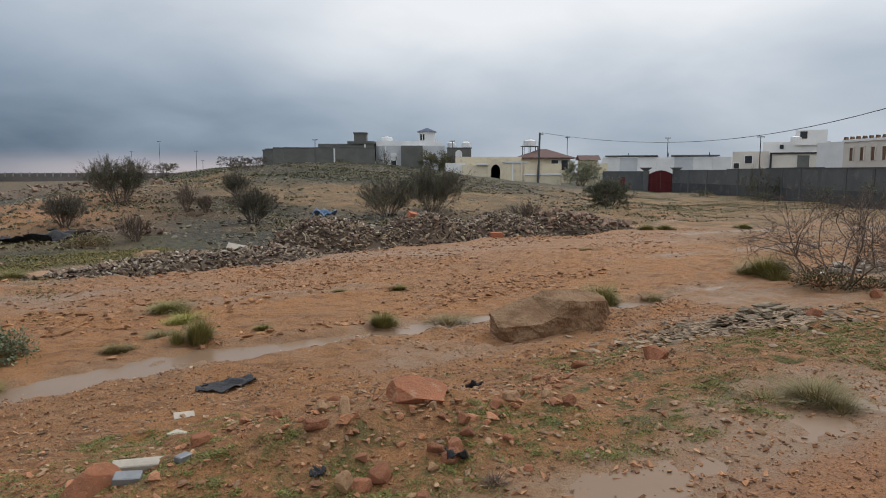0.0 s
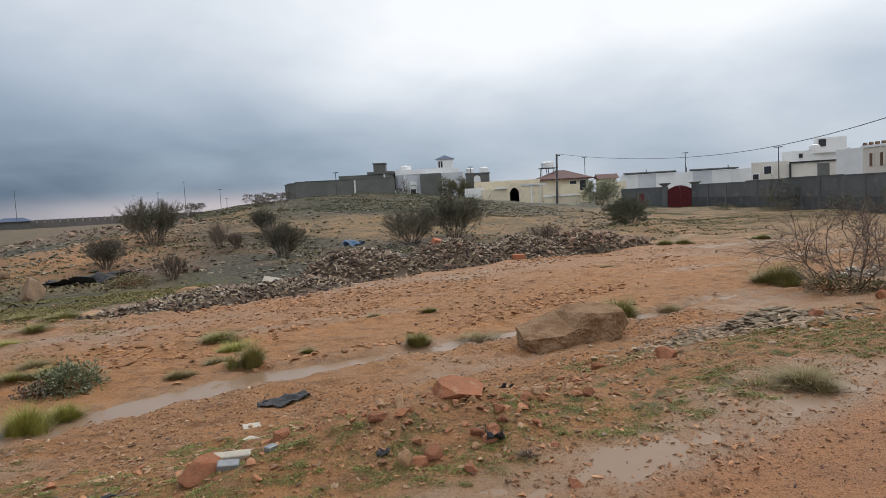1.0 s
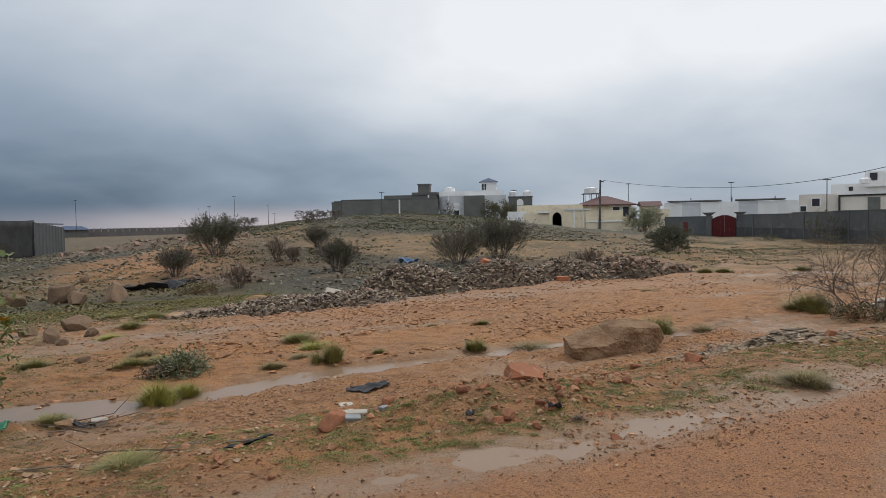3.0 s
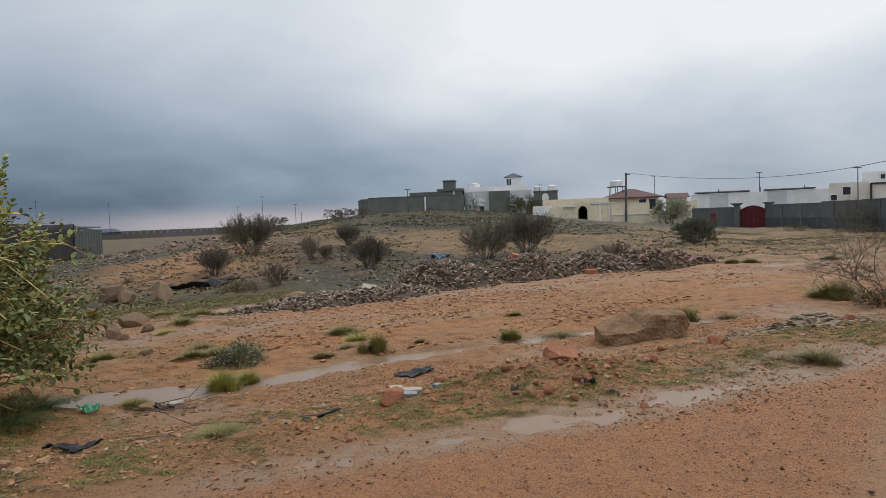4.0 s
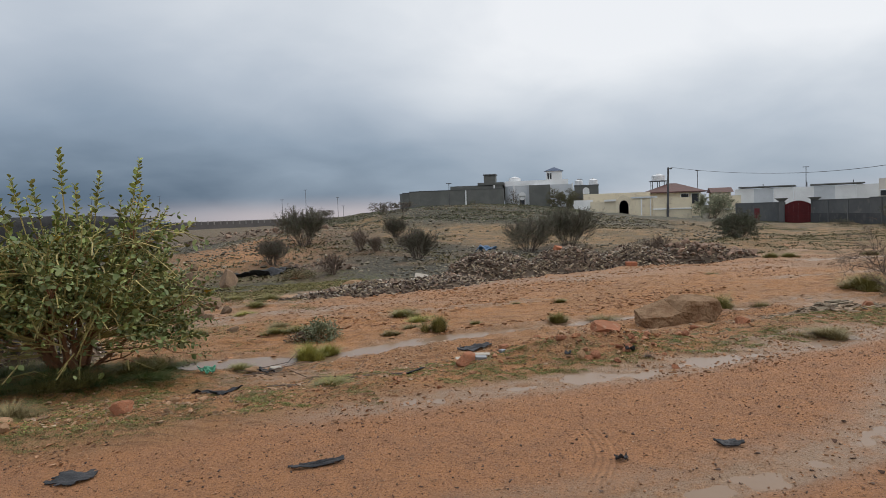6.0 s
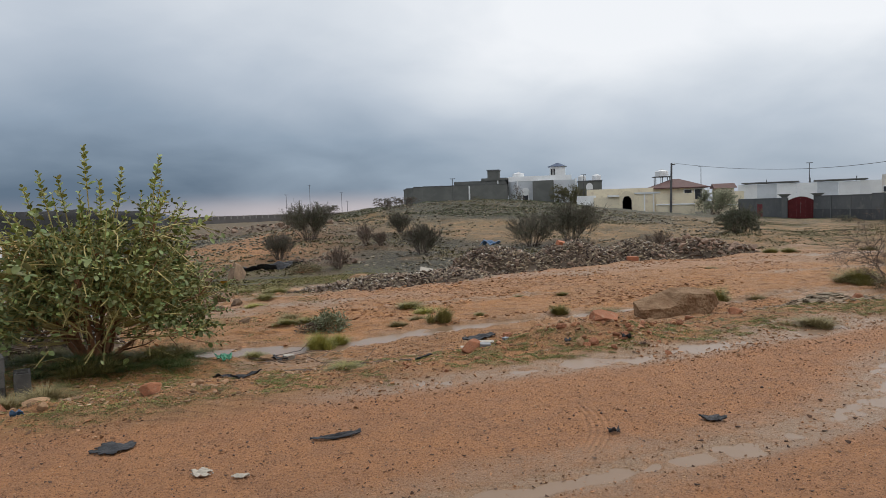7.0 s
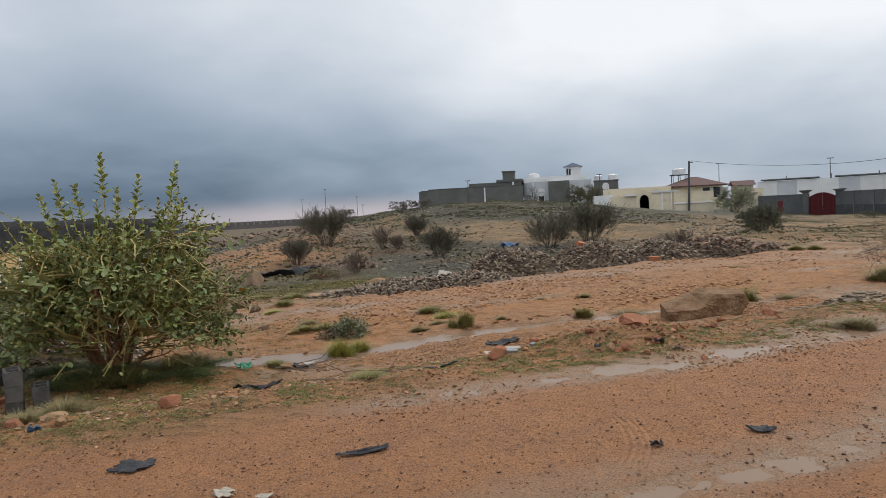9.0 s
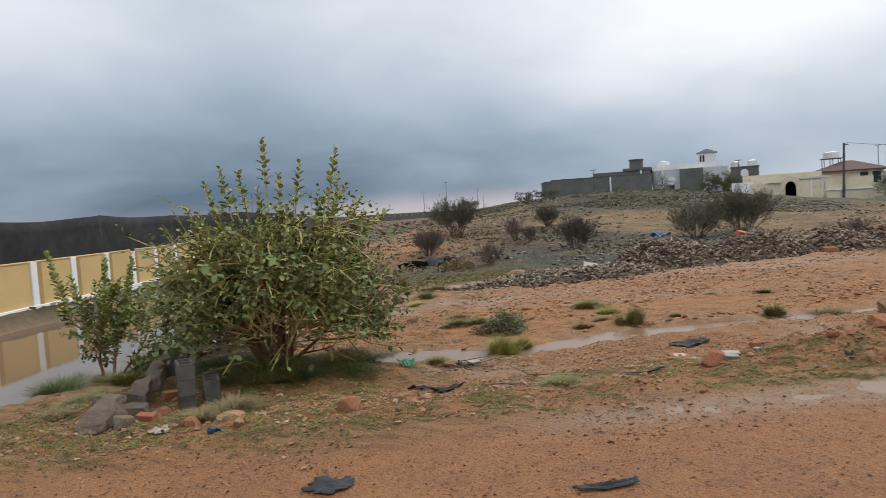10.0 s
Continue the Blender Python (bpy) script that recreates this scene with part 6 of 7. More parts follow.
rubble_heap(6.6, 27.1, 1.2, 0.7, 0.35, "heap of broken brown stone slabs and soil", 7, M_BROWNSLAB, 0.6, 0.42, 40, 400, 20)
rubble_heap(-11.3, 6.6, 1.3, 0.8, 0.75, "small heap of dark grey rubble beside the pool", 8, M_DARKRUB, 0.5, 0.2, 90, 700, 30)
rubble_heap(-13.5, 27, 2.2, 1.2, 0.3, "low spread of broken stone in the hollow", 9, M_RUBBLE, 0.6, 0.5, 40, 300, 10)
rubble_heap(-30, 52, 9, 3.5, 0.5, "spread of pale dumped rubble before the far wall", 10, M_RUBBLE, 0.6, 0.8, 60, 900, 25)


def slate_heap():
    rs = np.random.RandomState(31)
    b = thing("slate_pile", "low pile of flat grey slate pieces on gravel", "slate pile", (3.85, 8.3, 0), 22)
    meshes = [mesh_of("slate", V * np.array([1, 1, 0.45]), T, M_SLATE) for V, T in SLABS]
    for k in range(300):
        p, q = rs.normal(size=2) * np.array([0.44, 0.30])
        x, y = 3.85 + 0.927 * p - 0.375 * q, 8.3 + 0.375 * p + 0.927 * q
        d = rs.uniform(0.05, 0.14)
        o = new("slate", meshes[k % 8])
        o.parent = b
        o.matrix_local = pose(p, q, G(x, y) + 0.16 * math.exp(-(p / 0.6) ** 2 - (q / 0.4) ** 2) * rs.rand() + 0.015, rs.uniform(-20, 20), rs.uniform(-20, 20), rs.uniform(0, 360)) @ Matrix.Diagonal((d * 1.5, d * 0.9, d * 1.3, 1))
    n = 1500
    p, q = rs.normal(size=n) * 0.75 - 0.25, rs.normal(size=n) * 0.5 - 0.1
    x, y = 3.85 + 0.927 * p - 0.375 * q, 8.3 + 0.375 * p + 0.927 * q
    d = rs.uniform(0.03, 0.11, n)
    S = np.stack([d * 1.5, d, d * 0.7], 1)
    P = np.stack([p, q, ground(x, y) + 0.02 + 0.1 * np.exp(-(p / 0.6) ** 2 - (q / 0.4) ** 2)], 1)
    flakes = mat("brown_grey_flakes", (0.2, 0.145, 0.098), (0.31, 0.222, 0.148), 5, 0.85, 0.4, 60, vary=0.5, islands=True)
    tagged(part("flake_scatter", strew(SLABS, P, S, turns(rs, n, 0.5), rs), flakes, b, "small brown-grey stone flakes"), kind="stuff")
    for k in range(9):
        o = part("slate_strip", a_box(-0.16, 0.16, -0.04, 0.04, 0, 0.02, bevel=0.004), M_SLATE, b)
        o.matrix_local = pose(0.42 + 0.12 * rs.normal(), 0.08 * (k % 4) - 0.05, G(4.3, 8.5) + 0.06 + 0.024 * (k // 3), rs.uniform(-6, 6), rs.uniform(-4, 4), rs.uniform(-12, 12))
    return b


slate_heap()


def strewn(name, label, category, n, area, sizes, kinds, material, seed, flat=(1, 1, 0.8), keep=None):
    """Loose small stones over a stretch of the plan (along and across the road)."""
    rs = np.random.RandomState(seed)
    u, s = rs.uniform(area[0], area[1], n), rs.uniform(area[2], area[3], n)
    x, y = CU * u - SU * s, SU * u + CU * s
    w = np.ones(n, bool) if keep is None else keep(x, y, u, s, rs)
    x, y = x[w], y[w]
    d = sizes[0] * (sizes[1] / sizes[0]) ** (rs.rand(len(x)) ** 1.7)
    P = np.stack([x, y, ground(x, y) + 0.15 * d], 1)
    S = d[:, None] * np.array(flat)[None] * rs.uniform(0.7, 1.3, (len(x), 3))
    ob = new(name, mesh_of(name, *strew(kinds, P, S, turns(rs, len(x), 0.5), rs), material))
    return tagged(ob, label, category, kind="stuff")


M_LITTER = mat("mixed_tan_stones", (0.36, 0.22, 0.13), (0.27, 0.17, 0.1), 5, 0.85, 0.5, 60, (0.42, 0.33, 0.24), vary=0.45, islands=True)
M_REDCLOD = mat("red_clods", (0.40, 0.18, 0.09), (0.29, 0.14, 0.08), 5, 0.85, 0.6, 60, (0.40, 0.25, 0.15), vary=0.4, islands=True)
M_SLOPE = mat("grey_green_slope_stones", (0.14, 0.125, 0.092), (0.215, 0.18, 0.13), 3, 0.85, 0.4, 40, (0.27, 0.2, 0.135), vary=0.6, islands=True)
M_CLOD = mat("brown_sand_clods", (0.40, 0.205, 0.1), (0.3, 0.15, 0.075), 4, 0.9, 0.6, 60, (0.46, 0.29, 0.17), vary=0.35, islands=True)
M_TANCHIP = mat("tan_chips", (0.46, 0.30, 0.19), (0.38, 0.24, 0.15), 5, 0.8, 0.3, 60, vary=0.4, islands=True)
clump = lambda x, y, f, seed, rs, lo=-0.3, hi=0.6: rs.rand(len(x)) < sm(vnoise(x, y, f, seed), lo, hi)
strewn("road_gravel", "loose red-brown gravel on the track", "gravel", 34000, (-7, 8, -3.2, 2.75), (0.007, 0.038), GRAVEL, M_PEBBLE, 1)
strewn("dark_gravel", "small dark stones scattered on the track", "gravel", 9000, (-7, 8, -3.2, 3.0), (0.008, 0.045), GRAVEL, M_DARKPEB, 12, keep=lambda x, y, u, s, rs: clump(x, y, 0.8, 31, rs, -0.3, 0.6))
strewn("verge_stones", "dark and red stones along the track's wet edge", "stones", 4200, (-6, 7, 1.9, 3.0), (0.015, 0.07), GRAVEL, M_PEBBLE, 2, keep=lambda x, y, u, s, rs: clump(x, y, 0.9, 5, rs, -0.5, 0.7))
strewn("mound_stones", "small stones and clods on the verge", "stones", 55000, (-8, 9, 2.9, 8.8), (0.008, 0.055), STONES[:1] + GRAVEL, M_PEBBLE, 3, keep=lambda x, y, u, s, rs: clump(x, y, 0.8, 6, rs, -0.6, 0.6))
strewn("mound_clods", "broken red stones and clods on the soil mound", "stones", 1500, (-1.6, 3.6, 3.2, 6.0), (0.022, 0.12), STONES[:4] + SLABS[:2], M_REDCLOD, 13, keep=lambda x, y, u, s, rs: rs.rand(len(x)) < 0.12 + 0.7 * bump(x, y, -0.5, 4.3, 1.1, 0.6, 0.35))
strewn("rut_stones", "dark stones lying in the wet rut", "stones", 900, (-3.5, 5, -0.9, 1.6), (0.012, 0.06), GRAVEL, M_DARKPEB, 16, keep=lambda x, y, u, s, rs: rs.rand(len(x)) < np.exp(-((s - rut_mid(u)) / 0.3) ** 2))
strewn("pale_gravel", "pale and tan chips scattered over track and verge", "gravel", 7000, (-7, 8, -3.2, 7.5), (0.008, 0.03), GRAVEL, M_TANCHIP, 14)
strewn("bank_litter", "tan stones and clods littering the verge", "stones", 900, (-9.5, -1.0, 2.8, 6.8), (0.02, 0.11), STONES[:4], M_LITTER, 15, (1.3, 1.0, 0.6), keep=lambda x, y, u, s, rs: clump(x, y, 0.7, 37, rs, -0.6, 0.6))
strewn("field_stones", "scattered clods and stones on the sand", "stones", 34000, (-12, 22, 9.2, 24), (0.015, 0.1), STONES[:4] + GRAVEL, M_PEBBLE, 4, (1.4, 1.4, 0.6), keep=lambda x, y, u, s, rs: clump(x, y, 0.5, 7, rs, -0.3, 0.6))
strewn("verge_chips", "sharp tan and brown chips on the wet verge", "stones", 15000, (-9.5, 9, 2.9, 9.0), (0.016, 0.07), STONES[:4] + SLABS[:4], M_LITTER, 17, (1.3, 1.0, 0.7), keep=lambda x, y, u, s, rs: clump(x, y, 0.9, 61, rs, -0.7, 0.6) & (np.abs(s - stream_mid(u)) > stream_half(u)))
strewn("field_clods", "brown clods of wet sand on the field", "clods", 16000, (-12, 16, 9.5, 20), (0.03, 0.13), STONES[:6], M_CLOD, 18, (1.6, 1.2, 0.55), keep=lambda x, y, u, s, rs: (rs.rand(len(x)) < sm(vnoise(u * 0.4, s, 0.9, 62) + 0.4 * vnoise(x, y, 0.3, 63), -0.1, 0.7)) & (np.abs(s - stream_mid(u)) > stream_half(u) + 0.2))
strewn("slope_stones", "dark stones covering the slope", "stones", 38000, (-18, 42, 21, 75), (0.05, 0.3), STONES[:4] + SLABS[:4], M_SLOPE, 5, (1.2, 1.2, 0.7), keep=lambda x, y, u, s, rs: (clump(x, y, 0.12, 8, rs, -1.5, 0.0)) & (x < 4 + 0.3 * (y - 25)) & (np.hypot((x + 13.5) / 6, (y - 20) / 7) > 1) & (rs.rand(len(x)) > 0.85 * sm(np.hypot((x + 4) / 13, (y - 46) / 9) + 0.25 * vnoise(x, y, 0.15, 65), 1.2, 0.7)))


def weeds(name, label, n, area, size, material, seed, keep, k=9, spread=0.8):
    """Low leafy weeds."""
    rs = np.random.RandomState(seed)
    u, s = rs.uniform(area[0], area[1], n), rs.uniform(area[2], area[3], n)
    x, y = CU * u - SU * s, SU * u + CU * s
    w = keep(x, y, u, s, rs)
    x, y = x[w], y[w]
    wide = np.repeat(rs.uniform(0.4, 1.5, len(x)), k) * size * spread
    x = np.repeat(x, k) + rs.normal(size=len(x) * k) * wide * 1.3
    y = np.repeat(y, k) + rs.normal(size=len(y) * k) * wide * 0.8
    a = rs.uniform(0, 2 * math.pi, len(x))
    W = np.stack([np.cos(a), np.sin(a), rs.uniform(0.1, 0.9, len(x))], 1)
    P = np.stack([x, y, ground(x, y) + 0.004], 1)
    ob = new(name, mesh_of(name, *strew([LEAFLET], P, size * rs.uniform(0.5, 1.2, len(x)), frames_along(W, rs), rs), material))
    return tagged(ob, label, "weeds", kind="stuff")


weeds("verge_weeds", "low green weeds on the wet verge", 3000, (-3, 12, 2.85, 6.2), 0.016, M_HERB, 1, lambda x, y, u, s, rs: clump(x, y, 1.3, 21, rs, -0.25, 0.45), 110, 2.6)
weeds("verge_weeds_sparse", "low olive weeds on the sandy verge", 4600, (-14, -1.5, 2.55, 8.0), 0.016, M_OLIVE, 2, lambda x, y, u, s, rs: clump(x, y, 1.2, 22, rs, -0.2, 0.6), 80, 3.0)
weeds("hollow_weeds", "green weeds in the damp hollow", 9000, (-9, 2, 15, 26), 0.06, M_OLIVE, 3, lambda x, y, u, s, rs: (np.hypot((x + 12.5) / 5, (y - 20) / 6) < 1) & clump(x, y, 0.5, 23, rs, -0.4, 0.5), 14, 1.6)
weeds("field_weeds", "olive weeds over the damp sand", 3000, (-14, -1, 9.8, 23), 0.045, M_OLIVE, 7, lambda x, y, u, s, rs: (x > -13) & clump(x, y, 0.5, 27, rs, -0.4, 0.6), 24, 2.6)
M_CREST = mat("dark_olive_scrub", (0.07, 0.08, 0.042), (0.115, 0.118, 0.064), 2, 0.8, 0.0, 30, vary=0.4, islands=True)
weeds("crest_scrub", "dark olive scrub along the crest of the knoll", 7000, (0, 55, 48, 112), 0.2, M_CREST, 8, lambda x, y, u, s, rs: (x > -36) & (x < 2) & (y > 56) & (y < 112) & clump(x, y, 0.13, 28, rs, -0.5, 0.3), 12, 1.8)
weeds("slope_scrub", "dry olive scrub on the slope", 10000, (-12, 40, 24, 80), 0.17, M_SCRUB, 4, lambda x, y, u, s, rs: clump(x, y, 0.2, 24, rs, -0.3, 0.6))


# ---- litter ----
def cloth(name, label, x, y, sx, sy, seed, material, turn=0.0, high=0.06, category="cloth"):
    """A crumpled sheet with a ragged edge, lying on the ground."""
    n = 22
    V, F, keep = [], [], {}
    for j in range(n):
        for i in range(n):
            a, b = i / (n - 1) - 0.5, j / (n - 1) - 0.5
            r = math.hypot(a, b) * 2 + 0.34 * float(vnoise(a, b, 4.0, seed)) + 0.22 * float(vnoise(a, b, 11.0, seed + 3))
            p, q = a * sx, b * sy
            X, Y = x + p * math.cos(radians(turn)) - q * math.sin(radians(turn)), y + p * math.sin(radians(turn)) + q * math.cos(radians(turn))
            z = G(X, Y) + 0.012 + 1.4 * high * abs(float(vnoise(a, b, 3.2, seed + 1))) + 0.45 * high * abs(float(vnoise(a, b, 8.0, seed + 2)))
            keep[(i, j)] = r < 1.0
            V.append((X, Y, z))
    for j in range(n - 1):
        for i in range(n - 1):
            if all(keep[k] for k in ((i, j), (i + 1, j), (i, j + 1), (i + 1, j + 1))):
                F.append((j * n + i, j * n + i + 1, (j + 1) * n + i + 1, (j + 1) * n + i))
    me = mesh_of(name, V, F, material, True)
    ob = new(name, me)
    md = ob.modifiers.new("thickness", "SOLIDIFY")
    md.thickness = 0.006
    return tagged(ob, label, category)


cloth("black_cloth", "crumpled black cloth lying on wet sand", -2.4, 7.15, 0.64, 0.25, 41, M_RAG, 15, 0.04)
cloth("black_rag", "torn black plastic rag on the gravel track", -4.55, -0.42, 0.36, 0.27, 42, M_RAG, 10, 0.019)
cloth("black_rag", "twisted strip of black rag on the gravel track", -2.65, -0.05, 0.44, 0.1, 43, M_RAG, 25, 0.022)
cloth("black_rag", "torn black rag among the verge weeds", -4.75, 2.4, 0.42, 0.13, 44, M_RAG, 15, 0.028)
cloth("black_rag", "torn black rag among the verge weeds", -2.75, 3.35, 0.5, 0.16, 45, M_RAG, 15, 0.028)
cloth("black_rag", "torn black rag among the verge weeds", -5.2, 2.75, 0.42, 0.13, 46, M_RAG, 20, 0.033)
cloth("black_rag", "small black rag on the gravel track", 0.55, 0.5, 0.24, 0.14, 47, M_RAG, 0, 0.028)
cloth("black_rag", "small black rag on the gravel track", -0.3, 0.18, 0.1, 0.09, 48, M_RAG, 0, 0.028)
rock(-5.95, 5.42, (0.36, 0.2, 0.14), 1, 2, "flat tan stone among dead twigs by the stream", turn=20)
cloth("grey_rag", "small tangle of grey rag by the stream", -5.7, 5.4, 0.3, 0.12, 49, M_RAG, 20, 0.06)
cloth("plastic_bag", "green plastic bag lying on wet soil", -6.5, 4.9, 0.3, 0.25, 50, mat("green_plastic", (0.08, 0.25, 0.16), (0.05, 0.2, 0.12), 5, 0.4, 0.3, 40, vary=0.2), 20, 0.1, "plastic bag")
cloth("black_tarpaulin", "black tarpaulin heap in the damp hollow", -15.6, 26.0, 3.4, 1.4, 51, M_RAG, 10, 0.3, "tarpaulin")
cloth("plastic_sheet", "blue plastic sheet on the rubble heap", -3.9, 22.0, 1.0, 0.5, 52, M_PLASTIC, 20, 0.2, "plastic sheet").location.z = 1.0
cloth("plastic_sheet", "white plastic plate on the verge", -7.0, 0.42, 0.2, 0.14, 53, M_PALE, 20, 0.03, "plastic scrap")
cloth("plastic_sheet", "blue plastic scrap on the verge", -6.3, 0.4, 0.12, 0.1, 54, M_PLASTIC, 20, 0.05, "plastic scrap")
for k, (x, y, sx, sy) in enumerate(((-3.42, -0.9, 0.2, 0.16), (-3.08, -0.93, 0.13, 0.06))):
    cloth("paper_scrap", "white paper scrap on the gravel track", x, y, sx, sy, 60 + k, M_PALE, 30 * k, 0.02, "paper")


def red_slab():
    """The large leaning red slab on the soil mound."""
    planes = [((0.15, -0.3, 0.95), 0.42), ((0.1, -0.9, -0.45), 0.55), ((-0.9, -0.3, 0.1), 0.8), ((0.95, -0.2, -0.1), 0.8), ((0, 0, -1), 0.5), ((0, 1, 0.2), 0.7)]
    me = rock_mesh("red_slab", np.random.RandomState(90), (0.225, 0.18, 0.13), M_RED, planes, 4, 0.035, 5)
    ob = new("stone", me)
    ob.matrix_world = pose(-0.17, 4.36, G(-0.17, 4.36) + 0.0, 8, 8, 8)
    tagged(ob, "large red sandstone slab leaning on the soil mound", "stone", "stones by the track")


red_slab()
cloth("black_strip", "torn strip of black plastic on the soil mound", 0.26, 5.71, 0.22, 0.08, 71, M_RAG, -20, 0.04, "plastic strip")
cloth("black_strip", "dark bark-like scrap on the soil mound", 0.08, 3.68, 0.13, 0.08, 72, M_RAG, 5, 0.05, "plastic strip")
cloth("black_strip", "small black plastic scrap on the soil mound", -0.69, 3.52, 0.1, 0.08, 73, M_RAG, 5, 0.04, "plastic strip")
tuft(0.28, 3.45, 0.09, 0.1, M_DEAD, "dead grey grass clump on the verge", 301, 120)
rubble_heap(9.2, 14.6, 1.3, 0.6, 0.12, "scatter of white rubbish behind the bare thorn bush", 12, M_PALE, 0.7, 0.25, 30, 60, 20)


def tile(x, y, sx, sy, sz, turn, label, material=None, lift=0.0, tilt=0.0, name="broken_tile"):
    ob = part(name, a_box(-sx / 2, sx / 2, -sy / 2, sy / 2, 0, sz, bevel=min(sz, 0.02) * 0.3), material or M_PALE, None)
    ob.matrix_world = pose(x, y, G(x, y) + lift, tilt, tilt / 2, turn)
    return tagged(ob, label, "tile", "broken pale tiles")


tile(-5.62, 5.6, 0.2, 0.13, 0.1, 35, "pale broken block among dead twigs by the stream", M_PALE, 0.0, 8, name="broken_block")
PT = "broken pale tile lying on the sand"
tile(-2.5, 6.2, 0.19, 0.15, 0.014, 25, PT, tilt=5)
tile(-2.24, 5.4, 0.13, 0.13, 0.012, 70, PT, tilt=4)
tile(-1.84, 3.85, 0.3, 0.1, 0.04, 20, "long broken piece of pale stone", lift=0.02, tilt=6)
tile(-1.82, 3.66, 0.15, 0.09, 0.05, 15, "broken piece of bluish-grey tile", M_STEEL, 0.0, 8)
tile(-1.55, 3.8, 0.09, 0.06, 0.04, 60, "broken piece of bluish-grey tile", M_STEEL)
tile(-6.15, 19.6, 0.5, 0.35, 0.06, 10, "white slab lying on the rubble", lift=0.3, tilt=25, name="white_slab")
tile(-4.15, 22.9, 0.3, 0.1, 0.05, 10, "orange brick on the rubble", M_BRICK, 0.4, 10, name="brick")
tile(1.9, 23.7, 0.45, 0.26, 0.16, 10, "orange block at the foot of the rubble", M_BRICK, 0.0, 4, name="orange_block")
tile(-1.1, 23.4, 0.4, 0.2, 0.2, 40, "orange brick on the rubble", M_BRICK, 0.75, 25, name="brick")


def cinder_block(x, y, z, turn, tilt=0, size=(0.4, 0.2, 0.2)):
    b = thing("cinder_block", "dark grey hollow cinder block on the verge", "block", (x, y, z), turn, "cinder blocks")
    if tilt:
        b.matrix_world = pose(x, y, z, 0, tilt, turn)
    l, w, h = size
    bm = a_box(-l / 2, l / 2, -w / 2, -w / 2 + 0.035, 0, h, bevel=0.006)
    box(bm, -l / 2, l / 2, w / 2 - 0.035, w / 2, 0, h, bevel=0.006)
    for x0 in (-l / 2, -0.018, l / 2 - 0.035):
        box(bm, x0, x0 + 0.036, -w / 2 + 0.03, w / 2 - 0.03, 0.002, h - 0.002)
    box(bm, -l / 2 + 0.03, l / 2 - 0.03, -w / 2 + 0.03, w / 2 - 0.03, 0.01, 0.05)
    part("shell", bm, M_CINDER, b)
    return b


bz = G(-8.35, 2.2)
for k in range(3):
    cinder_block(-8.2, 2.05, bz - 0.04 + 0.201 * k, 133 + 3 * k)
for k in range(2):
    cinder_block(-8.02, 2.3, bz - 0.1 + 0.201 * k, 137 - 4 * k)
for k, (x, y, t, tl) in enumerate(((-9.75, 3.3, 57, -8), (-10.0, 3.75, 62, 10))):
    cinder_block(x, y, G(x, y) + (0.1 if k % 2 else 0.05), t, tl)
M_OLDCON = mat("old_concrete", (0.2, 0.152, 0.112), (0.125, 0.098, 0.074), 5, 0.9, 0.9, 50, (0.22, 0.18, 0.135), vary=0.15)
FLAT = [((1, 0, 0.1), 0.8), ((-1, 0, 0.15), 0.8), ((0.1, 1, 0), 0.6), ((0, -1, 0.12), 0.6), ((0, 0.05, 1), 0.55), ((0.03, 0, -1), 0.55)]
LUMPS = [(-7.95, 0.62, 0.0, (0.95, 0.26, 0.17), 122, -3), (-8.2, 0.78, 0.1, (0.8, 0.2, 0.12), 118, -5), (-8.75, 1.35, 0.0, (0.3, 0.22, 0.24), 75, 10),
         (-8.35, 1.3, 0.0, (0.4, 0.3, 0.16), 40, 5), (-8.75, 1.8, 0.0, (0.42, 0.24, 0.22), 128, 4), (-9.05, 2.15, 0.03, (0.42, 0.22, 0.22), 124, -6), (-9.3, 2.6, 0.02, (0.44, 0.22, 0.22), 127, -4),
         (-9.75, 3.1, 0.05, (0.5, 0.22, 0.22), 125, -8), (-10.2, 3.75, 0.05, (0.45, 0.2, 0.2), 122, 5), (-8.95, 1.75, 0.0, (0.32, 0.28, 0.16), 20, 0), (-7.55, 0.5, 0.0, (0.2, 0.16, 0.12), 60, 10), (-10.6, 4.4, 0.0, (0.4, 0.24, 0.2), 110, 9)]
for k, (x, y, up, s, t, tl) in enumerate(LUMPS):
    long = s[0] > 0.6
    o = new("concrete_lump", rock_mesh("concrete_lump", np.random.RandomState(70 + k), (s[0] / 1.6, s[1] / 1.2, s[2] / 1.1), M_OLDCON, FLAT, 4, 0.07, 4))
    o.matrix_world = pose(x, y, G(x, y) + up + s[2] * 0.42, 4, tl, t)
    tagged(o, "long broken slab of dark old concrete on the verge" if long else "rough broken lump of dark old concrete", "concrete lump", "concrete lumps")
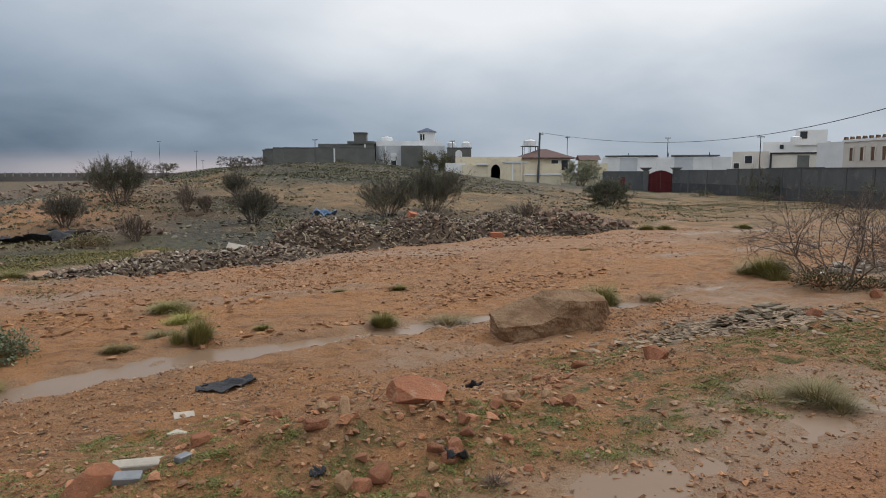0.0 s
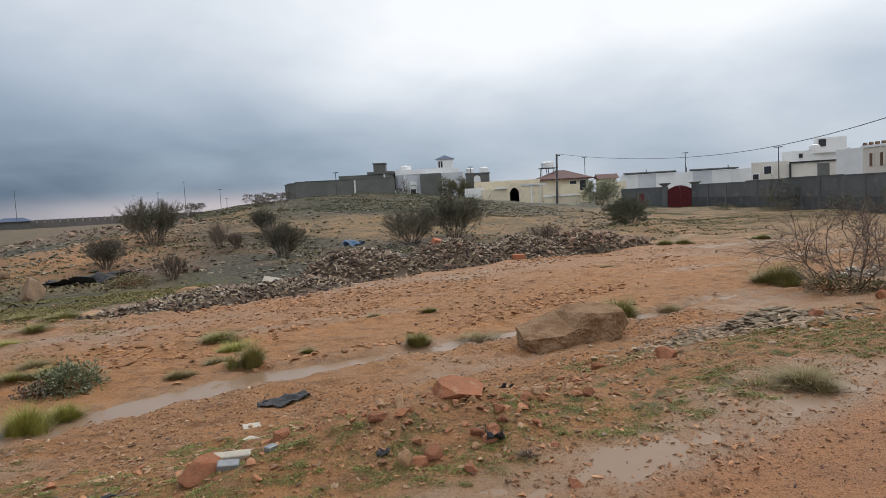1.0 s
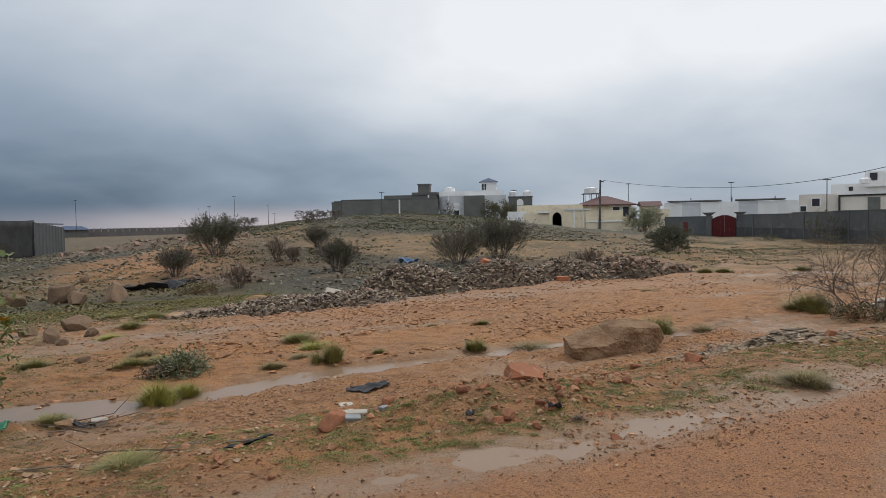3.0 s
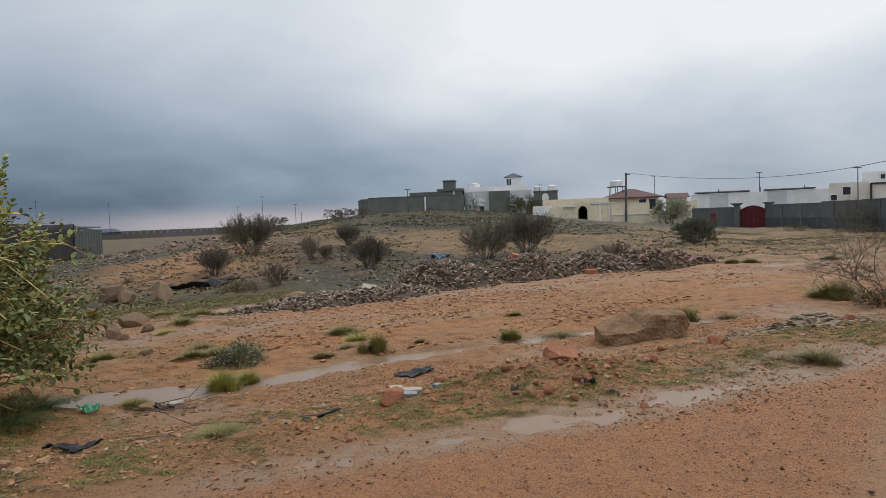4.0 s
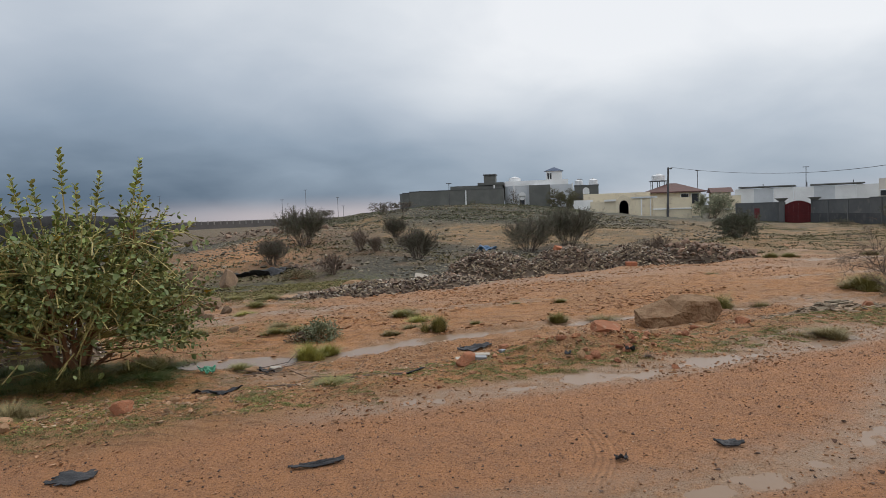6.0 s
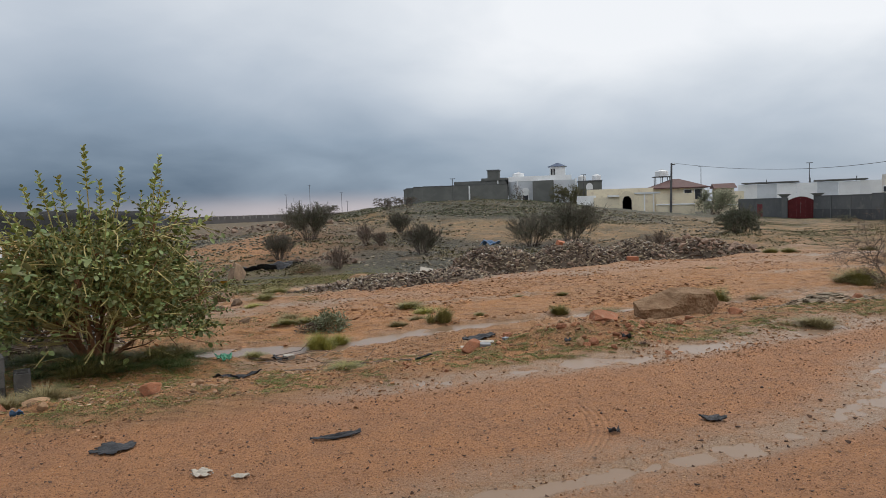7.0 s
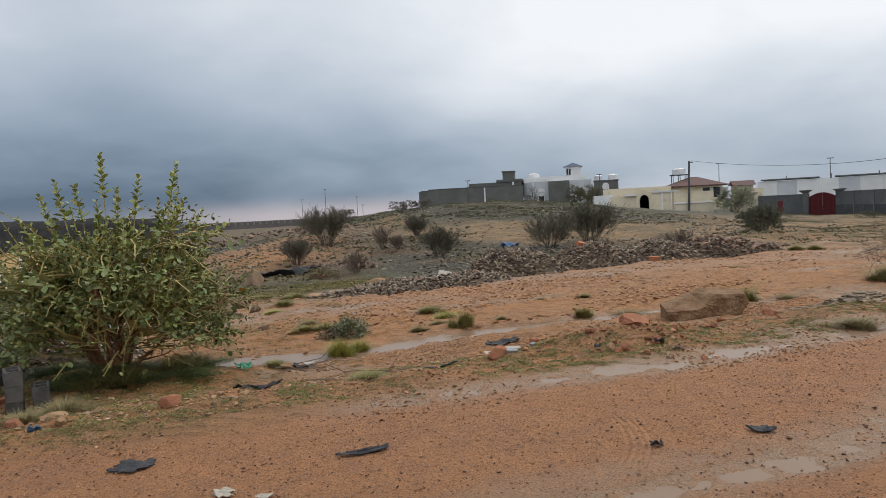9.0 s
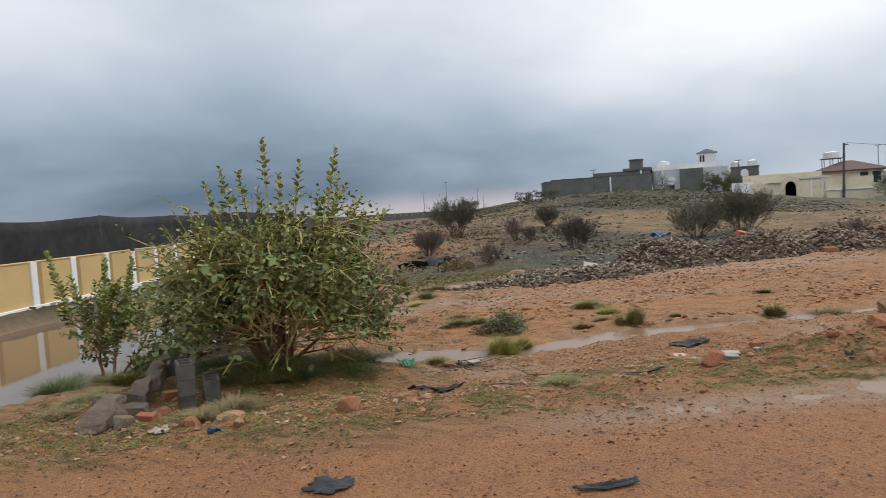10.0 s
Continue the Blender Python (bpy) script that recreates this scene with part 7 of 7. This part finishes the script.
for x, y, t in ((-7.62, 0.86, 15), (-8.62, 2.2, 70)):
    tile(x, y, 0.2, 0.1, 0.09, t, "worn red brick beside the concrete lumps", M_BRICK, 0.0, 8, name="brick")


def dead_branch(x, y, length, turn, rise, label, thick=0.016, material=None):
    rs = np.random.RandomState(int(abs(x * 100)))
    a = np.array([0, 0, 0.02])
    w = np.array([math.cos(radians(turn)), math.sin(radians(turn)), rise])
    A, B, r0, r1, _ = grow(rs, [a], [w], [length], [thick], 1, 1, 0.2, 0.4, 0.4, 0.0, 5)
    A[:, 2], B[:, 2] = np.maximum(A[:, 2], 0), np.maximum(B[:, 2], 0.01)
    single("dead_branch", sticks(A, B, r0, r1), material or M_TWIG, label, "branch", (x, y, G(x, y)))


dead_branch(-7.75, 3.55, 1.2, 120, 0.9, "pale dead branch leaning on the milkweed bush")
dead_branch(-9.0, 3.2, 0.7, 20, 0.25, "pale dead branch lying in the grass")
dead_branch(-4.2, 2.9, 0.8, 10, 0.05, "thin dead branch lying on the verge", 0.01, M_DEAD)
dead_branch(-3.3, 3.2, 0.7, 200, 0.05, "thin dead branch lying on the verge", 0.01, M_DEAD)

weeds("wall_scrub", "olive scrub along the foot of the grey wall", 5200, (22, 66, 28, 66), 0.09, M_WALLWEED, 5, lambda x, y, u, s, rs: (x > 9 + 0.1 * y) & (x < 29.5) & (y > 36) & clump(x, y, 0.25, 25, rs, -0.4, 0.5), 26, 3.2)
weeds("bank_weeds", "mixed green weeds on the bank beside the pool", 1500, (-13, -4, 3.0, 7.0), 0.028, M_HERB, 6, lambda x, y, u, s, rs: clump(x, y, 0.7, 26, rs, -0.8, 0.5), 32, 2.4)

for x, y, l, t, r in ((-5.9, 5.3, 0.9, 15, 0.12), (-6.1, 5.6, 0.8, -10, 0.2), (-5.5, 5.2, 0.7, 170, 0.1), (-6.0, 5.15, 1.0, 30, 0.04), (-4.0, 3.3, 0.8, 25, 0.03), (-3.0, 3.5, 0.7, 15, 0.04), (-4.6, 2.65, 0.7, 20, 0.03)):
    dead_branch(x, y, l, t, r, "dark dead twigs lying on the wet soil", 0.011, M_DEAD)
